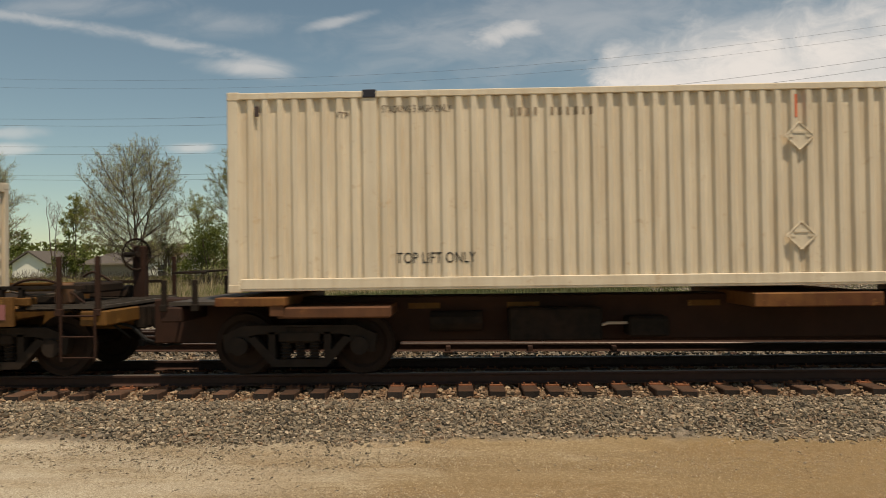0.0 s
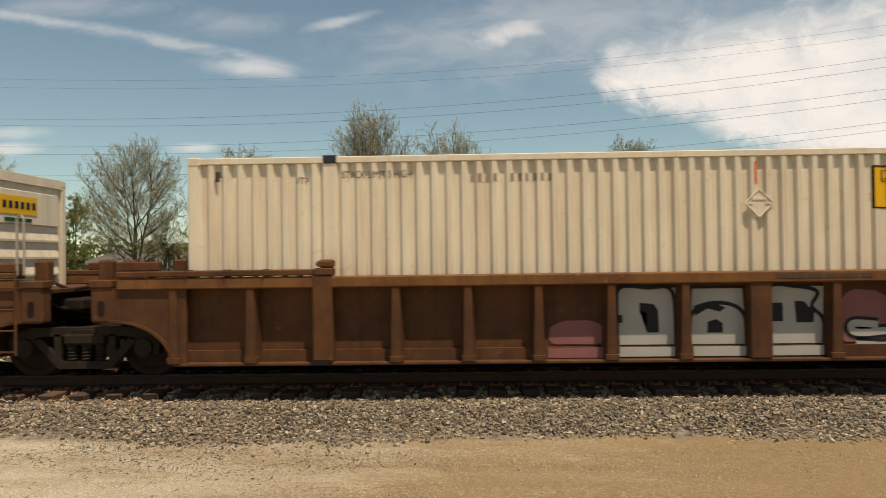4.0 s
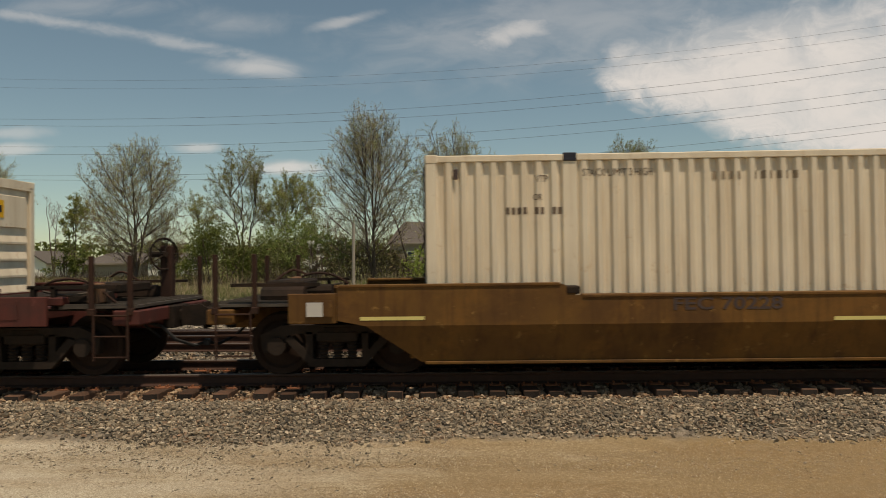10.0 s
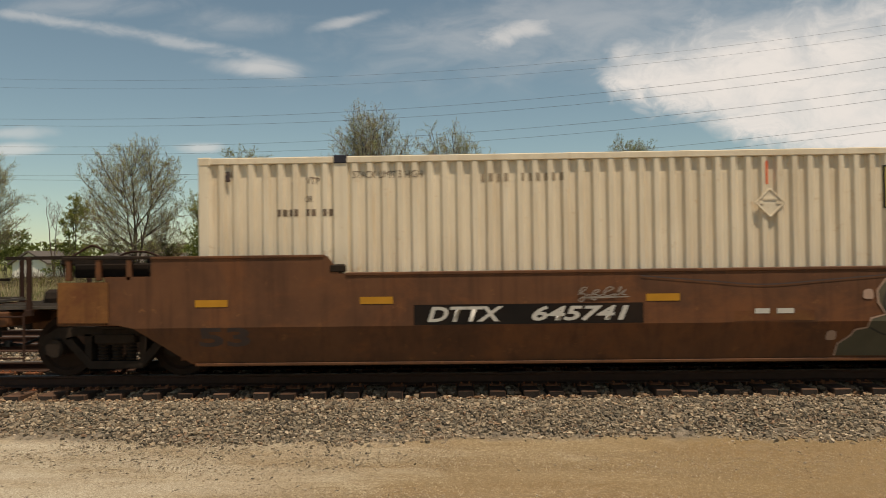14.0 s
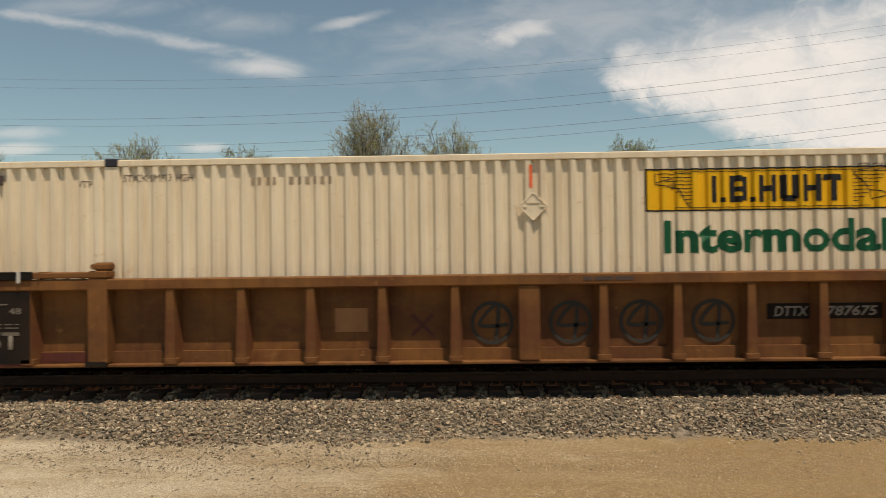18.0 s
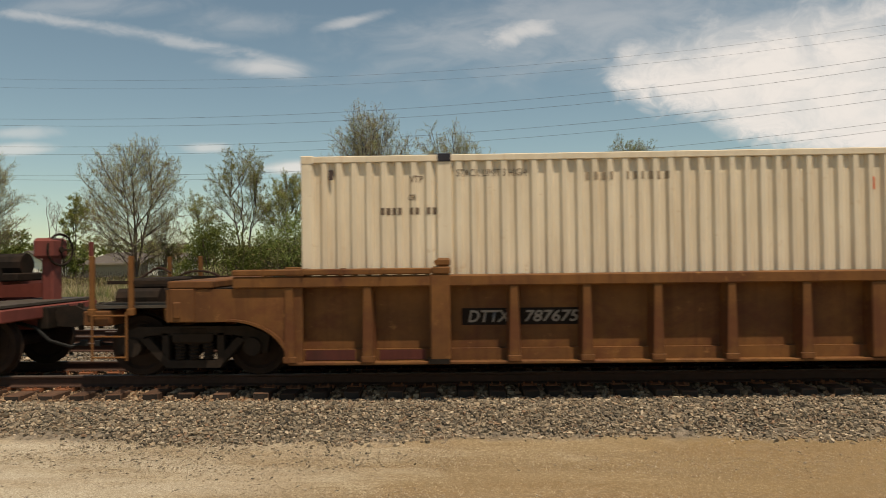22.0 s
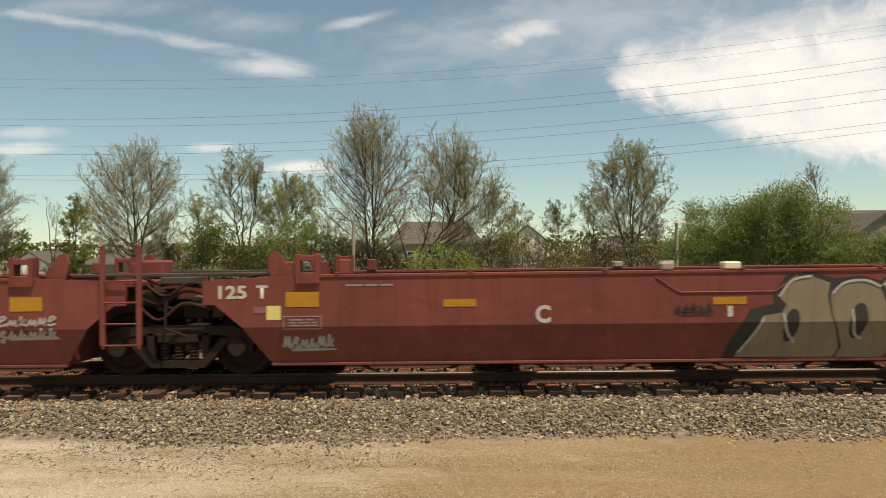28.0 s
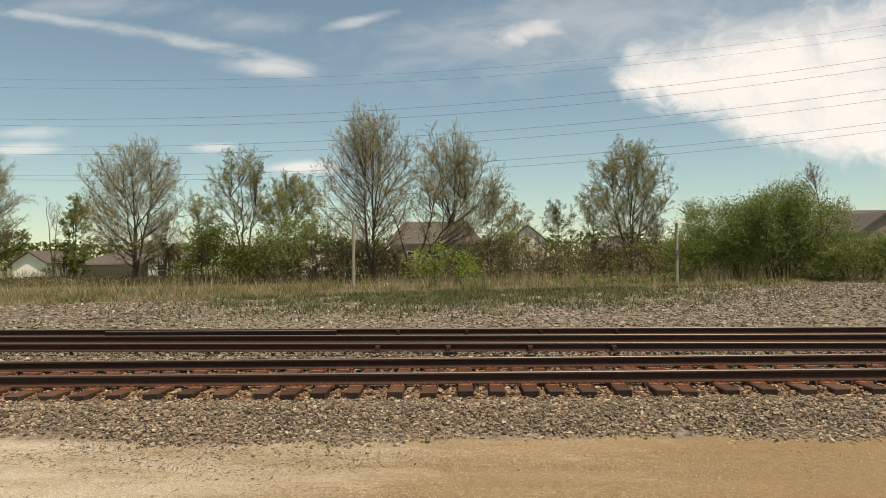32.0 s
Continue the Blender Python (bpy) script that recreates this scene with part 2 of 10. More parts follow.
def island_mat(name, cols, rough=0.85, translucent=0.0, spec=0.2):
    """Colour that differs from one small piece of the mesh to the next."""
    m = bpy.data.materials.new(name)
    m.use_nodes = True
    n, l = m.node_tree.nodes, m.node_tree.links
    b = n["Principled BSDF"]
    b.inputs["Roughness"].default_value = rough
    b.inputs["Specular IOR Level"].default_value = spec
    g = n.new("ShaderNodeNewGeometry")
    r = n.new("ShaderNodeValToRGB")
    els = r.color_ramp.elements
    for i, c in enumerate(cols):
        p = i / (len(cols) - 1)
        e = els[i] if i < 2 else els.new(p)
        e.position, e.color = p, (*c, 1)
    l.new(g.outputs["Random Per Island"], r.inputs[0])
    l.new(r.outputs[0], b.inputs["Base Color"])
    if translucent:
        t = n.new("ShaderNodeBsdfTranslucent")
        l.new(r.outputs[0], t.inputs[0])
        mx = n.new("ShaderNodeMixShader")
        mx.inputs[0].default_value = translucent
        l.new(b.outputs[0], mx.inputs[1])
        l.new(t.outputs[0], mx.inputs[2])
        l.new(mx.outputs[0], n["Material Output"].inputs[0])
    return m


M["stone"] = island_mat("crushed_ballast_stone", [(0.052, 0.045, 0.036), (0.250, 0.203, 0.146), (0.112, 0.093, 0.070), (0.480, 0.390, 0.280), (0.165, 0.118, 0.076), (0.225, 0.190, 0.140), (0.335, 0.255, 0.170), (0.080, 0.062, 0.045), (0.185, 0.155, 0.115), (0.24, 0.15, 0.095)])
M["rusty_stone"] = island_mat("rust_stained_ballast_stone", [(0.095, 0.056, 0.032), (0.323, 0.211, 0.128), (0.152, 0.095, 0.060), (0.399, 0.297, 0.196), (0.209, 0.113, 0.060), (0.095, 0.072, 0.051)])
M["far_stone"] = island_mat("pale_gravel_stone", [(0.071, 0.061, 0.048), (0.285, 0.235, 0.176), (0.142, 0.120, 0.095), (0.456, 0.382, 0.290), (0.209, 0.166, 0.119), (0.085, 0.075, 0.062)])
M["pebble"] = island_mat("pale_pebble", [(0.320, 0.240, 0.152), (0.528, 0.440, 0.320), (0.224, 0.160, 0.104), (0.416, 0.336, 0.232)])
M["leaf_green"] = island_mat("fresh_green_leaf", [(0.118, 0.160, 0.036), (0.215, 0.262, 0.072), (0.150, 0.192, 0.050), (0.300, 0.345, 0.118)], 0.45, 0.42)
M["leaf_bright"] = island_mat("bright_yellow_green_leaf", [(0.163, 0.214, 0.037), (0.254, 0.317, 0.066), (0.194, 0.245, 0.047), (0.306, 0.347, 0.094)], 0.6, 0.35)
M["leaf_pale"] = island_mat("pale_unfolding_leaf", [(0.234, 0.257, 0.077), (0.327, 0.351, 0.112), (0.257, 0.270, 0.091), (0.386, 0.386, 0.154)], 0.6, 0.35)
M["leaf_brown"] = island_mat("brown_olive_brush_leaf", [(0.132, 0.113, 0.044), (0.194, 0.168, 0.064), (0.150, 0.105, 0.056), (0.176, 0.176, 0.060), (0.229, 0.176, 0.096)], 0.7, 0.3)
M["leaf_dark"] = island_mat("dark_green_leaf", [(0.085, 0.106, 0.023), (0.130, 0.151, 0.036), (0.100, 0.121, 0.028), (0.170, 0.187, 0.048)], 0.6, 0.3)
M["leaf_tan"] = island_mat("budding_tan_leaf", [(0.396, 0.387, 0.188), (0.308, 0.339, 0.119), (0.462, 0.422, 0.238), (0.275, 0.316, 0.099)], 0.7, 0.35)
M["leaf_olive"] = island_mat("olive_spring_leaf", [(0.218, 0.236, 0.063), (0.309, 0.335, 0.087), (0.193, 0.197, 0.058), (0.309, 0.276, 0.117)], 0.7, 0.3)
M["blossom"] = island_mat("white_blossom", [(0.55, 0.55, 0.50), (0.70, 0.70, 0.66), (0.45, 0.48, 0.38)], 0.7, 0.3)
M["grass"] = island_mat("spring_grass_blade", [(0.10, 0.135, 0.035), (0.17, 0.20, 0.06), (0.13, 0.16, 0.045), (0.24, 0.22, 0.09)], 0.8, 0.25)
M["straw"] = island_mat("dry_straw_blade", [(0.30, 0.235, 0.13), (0.46, 0.37, 0.24), (0.24, 0.18, 0.10), (0.38, 0.31, 0.19), (0.20, 0.19, 0.08)], 0.8, 0.2)
M["weed"] = island_mat("green_weed_leaf", [(0.095, 0.11, 0.045), (0.15, 0.165, 0.065), (0.115, 0.125, 0.055), (0.20, 0.19, 0.095)], 0.7, 0.25)


# ---- small building blocks ----
def box(bm, x0, x1, y0, y1, z0, z1, bev=0.0):
    v = [bm.verts.new((x, y, z)) for x in (x0, x1) for y in (y0, y1) for z in (z0, z1)]
    fs = [bm.faces.new([v[i] for i in q]) for q in ((0, 1, 3, 2), (4, 6, 7, 5), (0, 4, 5, 1), (2, 3, 7, 6), (0, 2, 6, 4), (1, 5, 7, 3))]
    if bev:
        es = list({e for f in fs for e in f.edges})
        bmesh.ops.bevel(bm, geom=es, offset=bev, segments=1, affect="EDGES", profile=0.5)
    return bm


def prism(bm, poly, y0, y1):
    """A plate with outline poly in x and z, between y0 and y1."""
    a = [bm.verts.new((x, y0, z)) for x, z in poly]
    b = [bm.verts.new((x, y1, z)) for x, z in poly]
    n = len(poly)
    bm.faces.new(a)
    bm.faces.new(b[::-1])
    for i in range(n):
        j = (i + 1) % n
        bm.faces.new((a[j], a[i], b[i], b[j]))
    return bm


def rod(bm, p, q, r, seg=8, r2=None):
    p, q = Vector(p), Vector(q)
    d = (q - p).normalized()
    s = d.orthogonal().normalized()
    t = d.cross(s)
    r2 = r if r2 is None else r2
    ra, rb = [], []
    for i in range(seg):
        a = 2 * math.pi * i / seg
        o = s * math.cos(a) + t * math.sin(a)
        ra.append(bm.verts.new(p + o * r))
        rb.append(bm.verts.new(q + o * r2))
    bm.faces.new(ra[::-1])
    bm.faces.new(rb)
    for i in range(seg):
        j = (i + 1) % seg
        bm.faces.new((ra[i], ra[j], rb[j], rb[i]))
    return bm


def pipe(bm, pts, r, seg=6):
    """One bent tube through the points."""
    pts = [Vector(p) for p in pts]
    rings, side = [], None
    for i, p in enumerate(pts):
        d = (pts[min(i + 1, len(pts) - 1)] - pts[max(i - 1, 0)]).normalized()
        side = d.orthogonal().normalized() if side is None else (side - d * side.dot(d)).normalized()
        up = d.cross(side)
        rings.append([bm.verts.new(p + (side * math.cos(6.28319 * k / seg) + up * math.sin(6.28319 * k / seg)) * r) for k in range(seg)])
    for a, b in zip(rings, rings[1:]):
        for k in range(seg):
            bm.faces.new((a[k], a[(k + 1) % seg], b[(k + 1) % seg], b[k]))
    bm.faces.new(rings[0][::-1])
    bm.faces.new(rings[-1])
    return bm


def B():
    return bmesh.new()


def part(name, bm, material, parent, label="", at=None):
    """Links a bmesh (or a mesh that is shared) as one object under a thing or part."""
    if isinstance(bm, bmesh.types.BMesh):
        bmesh.ops.recalc_face_normals(bm, faces=bm.faces)
        me = bpy.data.meshes.new(name)
        bm.to_mesh(me)
        bm.free()
        me.materials.append(M[material])
    else:
        me = bm
    ob = new(name, me)
    if at is not None:
        ob.matrix_basis = at
    ob.parent = parent
    if label:
        tagged(ob, label)
    return ob


def thing(name, label, category, group="", at=None, kind=""):
    ob = new(name)
    ob.empty_display_size = 0.2
    if at is not None:
        ob.matrix_basis = at
    return tagged(ob, label, category, group, kind)


def raw_mesh(name, verts, faces, material, smooth=False):
    me = bpy.data.meshes.new(name)
    verts = np.asarray(verts, dtype=np.float32)
    faces = np.asarray(faces, dtype=np.int32)
    k = faces.shape[1]
    me.vertices.add(len(verts))
    me.vertices.foreach_set("co", verts.ravel())
    me.loops.add(faces.size)
    me.loops.foreach_set("vertex_index", faces.ravel())
    me.polygons.add(len(faces))
    me.polygons.foreach_set("loop_start", np.arange(0, faces.size, k, dtype=np.int32))
    me.polygons.foreach_set("use_smooth", np.full(len(faces), smooth))
    me.update(calc_edges=True)
    me.materials.append(M[material])
    return me


TEXTS = {}


def text_bm(s, height, width=None, bold=0.0, shear=0.0):
    """Flat lettering in x and z, lower left corner at the origin."""
    key = (s, bold, shear)
    if key not in TEXTS:
        cu = bpy.data.curves.new("lettering", "FONT")
        cu.body, cu.size, cu.offset, cu.shear = s, 1.0, bold, shear
        cu.resolution_u = 3
        ob = new("lettering", cu)
        dg = bpy.context.evaluated_depsgraph_get()
        me = bpy.data.meshes.new_from_object(ob.evaluated_get(dg))
        bpy.data.objects.remove(ob)
        bpy.data.curves.remove(cu)
        TEXTS[key] = me
    bm = bmesh.new()
    bm.from_mesh(TEXTS[key])
    xs, ys = [v.co.x for v in bm.verts], [v.co.y for v in bm.verts]
    x0, y0, h, w = min(xs), min(ys), max(ys) - min(ys), max(xs) - min(xs)
    kz = height / h
    kx = width / w if width else kz
    for v in bm.verts:
        v.co = Vector(((v.co.x - x0) * kx, 0, (v.co.y - y0) * kz))
    return bm


def lay(bm, dx, dz, surface, cuts_x=(), cuts_z=()):
    """Moves flat paintwork to dx, dz and lays it onto a surface y = surface(x, z)."""
    for v in bm.verts:
        v.co.x += dx
        v.co.z += dz
    for cs, no in ((cuts_x, (1, 0, 0)), (cuts_z, (0, 0, 1))):
        if not cs:
            continue
        i = 0 if no[0] else 2
        lo, hi = min(v.co[i] for v in bm.verts), max(v.co[i] for v in bm.verts)
        for c in cs:
            if lo < c < hi:
                co = (c, 0, 0) if no[0] else (0, 0, c)
                bmesh.ops.bisect_plane(bm, geom=bm.verts[:] + bm.edges[:] + bm.faces[:], plane_co=co, plane_no=no, dist=1e-5)
    for v in bm.verts:
        v.co.y += surface(v.co.x, v.co.z)
    return bm


def paint(name, bm, material, parent, label=""):
    """Paintwork: faces turned to the near side of the line."""
    me = bpy.data.meshes.new(name)
    for f in bm.faces:
        f.normal_update()
        if f.normal.y > 0:
            f.normal_flip()
    bm.to_mesh(me)
    bm.free()
    me.materials.append(M[material])
    return part(name, me, material, parent, label)


def rect(x0, x1, z0, z1):
    bm = bmesh.new()
    bm.faces.new([bm.verts.new((x, 0, z)) for x, z in ((x0, z0), (x1, z0), (x1, z1), (x0, z1))])
    return bm


def bars(spec):
    """Plain rectangles: rows of x0, x1, z0, z1."""
    bm = bmesh.new()
    for x0, x1, z0, z1 in spec:
        bm.faces.new([bm.verts.new((x, 0, z)) for x, z in ((x0, z0), (x1, z0), (x1, z1), (x0, z1))])
    return bm


LAYER = [0]


def ribbon(bm, pts, w):
    """A sprayed line of width w through points in x and z, a hair above the one before."""
    LAYER[0] = (LAYER[0] + 1) % 7
    lift = -0.0005 * LAYER[0]
    pts = [Vector((x, z)) for x, z in pts]
    left, right = [], []
    for i, p in enumerate(pts):
        d = (pts[min(i + 1, len(pts) - 1)] - pts[max(i - 1, 0)]).normalized()
        n = Vector((-d.y, d.x)) * w / 2
        left.append(bm.verts.new((p.x + n.x, lift, p.y + n.y)))
        right.append(bm.verts.new((p.x - n.x, lift, p.y - n.y)))
    for i in range(len(pts) - 1):
        bm.faces.new((left[i], left[i + 1], right[i + 1], right[i]))
    return bm


def smooth_path(pts, n=5):
    """Rounds a line through its points."""
    out = []
    for i in range(len(pts) - 1):
        p0, p1, p2, p3 = pts[max(i - 1, 0)], pts[i], pts[i + 1], pts[min(i + 2, len(pts) - 1)]
        for k in range(n):
            t = k / n
            out.append(tuple(0.5 * ((2 * b) + (-a + c) * t + (2 * a - 5 * b + 4 * c - d) * t * t + (-a + 3 * b - 3 * c + d) * t ** 3) for a, b, c, d in zip(p0, p1, p2, p3)))
    return out + [pts[-1]]


def blob(bm, cx, cz, rx, rz, n=14, wob=0.15, rng=random):
    ph = rng.random() * 6
    LAYER[0] = (LAYER[0] + 1) % 7
    lift = -0.0005 * LAYER[0]
    vs = []
    for i in range(n):
        a = 2 * math.pi * i / n
        k = 1 + wob * math.sin(3 * a + ph) + wob * 0.5 * math.sin(5 * a + 2 * ph)
        c, s = math.cos(a), math.sin(a)
        e = 0.6
        vs.append(bm.verts.new((cx + rx * k * math.copysign(abs(c) ** e, c), lift, cz + rz * k * math.copysign(abs(s) ** e, s))))
    bm.faces.new(vs)
    return bm


# ---- ground: one sheet to the horizon ----
def ground_z(x, y):
    pts = ((-60, -0.60), (-2.75, -0.60), (-2.35, -0.57), (-1.72, -0.335), (-1.3, -0.305), (-1.1, -0.265), (1.3, -0.255), (1.9, -0.29), (6.4, -0.24), (8.5, -0.40), (12, -0.36), (22, -0.22), (30, -0.12), (60, -0.10), (5000, -0.10))
    return float(np.interp(y, [p[0] for p in pts], [p[1] for p in pts]))


def ground_material():
    m = bpy.data.materials.new("ground_dirt_gravel_and_turf")
    m.use_nodes = True
    n, l = m.node_tree.nodes, m.node_tree.links
    b = n["Principled BSDF"]
    b.inputs["Roughness"].default_value = 0.95
    b.inputs["Specular IOR Level"].default_value = 0.15
    tc = n.new("ShaderNodeTexCoord")
    sep = n.new("ShaderNodeSeparateXYZ")
    l.new(tc.outputs["Object"], sep.inputs[0])

    def noise_node(scale, detail=6, rough=0.6, stretch=None):
        t = n.new("ShaderNodeTexNoise")
        t.inputs["Scale"].default_value, t.inputs["Detail"].default_value = scale, detail
        t.inputs["Roughness"].default_value = rough
        if stretch:
            mp = n.new("ShaderNodeMapping")
            mp.inputs["Scale"].default_value = stretch
            l.new(tc.outputs["Object"], mp.inputs["Vector"])
            l.new(mp.outputs[0], t.inputs["Vector"])
        else:
            l.new(tc.outputs["Object"], t.inputs["Vector"])
        return t.outputs["Fac"]

    def math_node(op, a, c):
        t = n.new("ShaderNodeMath")
        t.operation = op
        for i, v in enumerate((a, c)):
            if isinstance(v, (int, float)):
                t.inputs[i].default_value = v
            else:
                l.new(v, t.inputs[i])
        return t.outputs[0]

    def ramp(fac, lo, hi, a=0.0, c=1.0):
        t = n.new("ShaderNodeMapRange")
        t.inputs[1].default_value, t.inputs[2].default_value = lo, hi
        t.inputs[3].default_value, t.inputs[4].default_value = a, c
        l.new(fac, t.inputs[0])
        return t.outputs[0]

    def mix(fac, a, c):
        t = n.new("ShaderNodeMix")
        t.data_type = "RGBA"
        if isinstance(fac, (int, float)):
            t.inputs[0].default_value = fac
        else:
            l.new(fac, t.inputs[0])
        for i, v in ((6, a), (7, c)):
            if isinstance(v, tuple):
                t.inputs[i].default_value = (*v, 1)
            else:
                l.new(v, t.inputs[i])
        return t.outputs[2]

    # packed dirt lane: ochre tracks and paler stony parts, drawn out along the line
    lanes = noise_node(1.0, 5, 0.6, (0.16, 1.1, 1.0))
    grain = noise_node(55.0, 3, 0.7)
    patch = noise_node(0.9, 6, 0.65)
    side = ramp(math_node("ADD", sep.outputs[0], math_node("MULTIPLY", lanes, 6.0)), -1.5, 6.0)
    dirt = mix(side, (0.500, 0.425, 0.305), (0.270, 0.173, 0.069))
    dirt = mix(math_node("MULTIPLY", ramp(lanes, 0.44, 0.58, 0, 0.9), math_node("ADD", side, 0.12)), dirt, (0.219, 0.127, 0.050))
    dirt = mix(ramp(math_node("SUBTRACT", patch, math_node("MULTIPLY", side, 0.16)), 0.42, 0.62, 0, 0.85), dirt, (0.521, 0.455, 0.331))
    dirt = mix(ramp(noise_node(1.0, 6, 0.7, (1.116, 4.550, 0.860)), 0.40, 0.56, 0.6, 0), dirt, (0.205, 0.137, 0.067))
    dirt = mix(ramp(grain, 0.42, 0.56, 0.8, 0), dirt, (0.140, 0.096, 0.052))
    dirt = mix(ramp(noise_node(120.900, 1.820, 0.516), 0.54, 0.64, 0, 0.9), dirt, (0.577, 0.482, 0.327))
    dirt = mix(ramp(noise_node(22.320, 4.550, 0.645), 0.42, 0.58, 0.55, 0), dirt, (0.167, 0.114, 0.060))
    grit = mix(ramp(noise_node(70.0, 3, 0.7), 0.36, 0.66), (0.20, 0.165, 0.115), (0.66, 0.585, 0.46))
    left = math_node("MULTIPLY", ramp(math_node("ADD", sep.outputs[0], math_node("MULTIPLY", lanes, 5.0)), 2.3, -0.9), ramp(noise_node(1.0, 6, 0.7, (0.7, 2.2, 1.0)), 0.36, 0.56, 0.15, 0.80))
    dirt = mix(left, dirt, grit)
    # stones
    vor = n.new("ShaderNodeTexVoronoi")
    vor.inputs["Scale"].default_value = 16.0
    l.new(tc.outputs["Object"], vor.inputs["Vector"])
    vsep = n.new("ShaderNodeSeparateColor")
    l.new(vor.outputs["Color"], vsep.inputs[0])
    gravel = mix(vsep.outputs[0], (0.101, 0.082, 0.062), (0.265, 0.218, 0.164))
    gravel = mix(ramp(patch, 0.45, 0.7, 0, 0.4), gravel, (0.156, 0.140, 0.125))
    rusty = mix(0.55, gravel, (0.187, 0.101, 0.058))
    near_rail = ramp(math_node("ABSOLUTE", sep.outputs[1], 0.0), 1.55, 1.0)
    gravel = mix(near_rail, gravel, rusty)
    tufts = noise_node(0.429, 4.680, 0.546)
    coarse = noise_node(3.900, 3.120, 0.585)
    gravel_far = mix(ramp(coarse, 0.35, 0.65), (0.078, 0.066, 0.048), (0.281, 0.234, 0.179))
    gravel = mix(ramp(sep.outputs[1], 6.0, 9.0), gravel, gravel_far)
    weedy = mix(ramp(math_node("ADD", tufts, ramp(sep.outputs[1], 7, 26, -0.16, 0.06)), 0.52, 0.66, 0, 0.75), gravel, (0.086, 0.098, 0.039))
    turf = mix(noise_node(1.248, 4.680, 0.546), (0.101, 0.125, 0.039), (0.257, 0.211, 0.109))
    turf = mix(ramp(noise_node(0.25, 4), 0.45, 0.65), turf, (0.140, 0.164, 0.055))
    wob = math_node("MULTIPLY", math_node("SUBTRACT", noise_node(1.3, 6, 0.7), 0.5), 0.9)
    yw = math_node("ADD", sep.outputs[1], wob)
    c1 = mix(ramp(yw, -2.55, -2.30), dirt, gravel)
    c2 = mix(ramp(yw, 6.5, 8.0), c1, weedy)
    edge = math_node("SUBTRACT", math_node("ADD", sep.outputs[1], math_node("MULTIPLY", wob, 3.0)), math_node("MULTIPLY", sep.outputs[0], 0.213))
    c3 = mix(ramp(edge, 25.0, 26.6), c2, turf)
    l.new(c3, b.inputs["Base Color"])
    bp = n.new("ShaderNodeBump")
    bp.inputs["Strength"].default_value, bp.inputs["Distance"].default_value = 0.7, 0.03
    stony = math_node("MULTIPLY", vor.outputs["Distance"], ramp(yw, -2.55, -2.30, 0.0, -1.4))
    l.new(math_node("ADD", math_node("MULTIPLY", grain, 0.5), stony), bp.inputs["Height"])
    l.new(bp.outputs[0], b.inputs["Normal"])
    return m


M["ground"] = ground_material()


def build_ground():
    xs = np.unique(np.concatenate([np.array([-4000, -1500, -600, -250, -120, -60, -30]), np.arange(-16, 16.01, 0.25), np.array([30, 60, 120, 250, 600, 1500, 4000])]))
    ys = np.unique(np.concatenate([np.array([-3000, -800, -200, -60, -25, -14, -9]), np.arange(-6, 8.01, 0.13), np.arange(8.5, 34, 1.0), np.array([40, 50, 65, 90, 130, 200, 400, 900, 2000, 4500])]))
    verts = []
    for y in ys:
        for x in xs:
            z = ground_z(x, y)
            if y < -2.2:
                z += 0.035 * noise.noise((x * 0.35, y * 1.1, 0.3)) + 0.012 * noise.noise((x * 2.3, y * 3.1, 1.3))
            elif y < 8:
                z += 0.02 * noise.noise((x * 1.7, y * 2.0, 5.0))
            else:
                z += 0.015 * noise.noise((x * 0.2, y * 0.2, 9.0)) if y < 40 else 0
            verts.append((x, y, z))
    nx = len(xs)
    faces = [(j * nx + i, j * nx + i + 1, (j + 1) * nx + i + 1, (j + 1) * nx + i) for j in range(len(ys) - 1) for i in range(nx - 1)]
    ob = new("ground", raw_mesh("ground", verts, faces, "ground"))
    tagged(ob, "flat ground of tan packed dirt, grey gravel and spring turf", "ground", kind="structure")
    for p in ob.data.polygons:
        p.use_smooth = True
    return ob


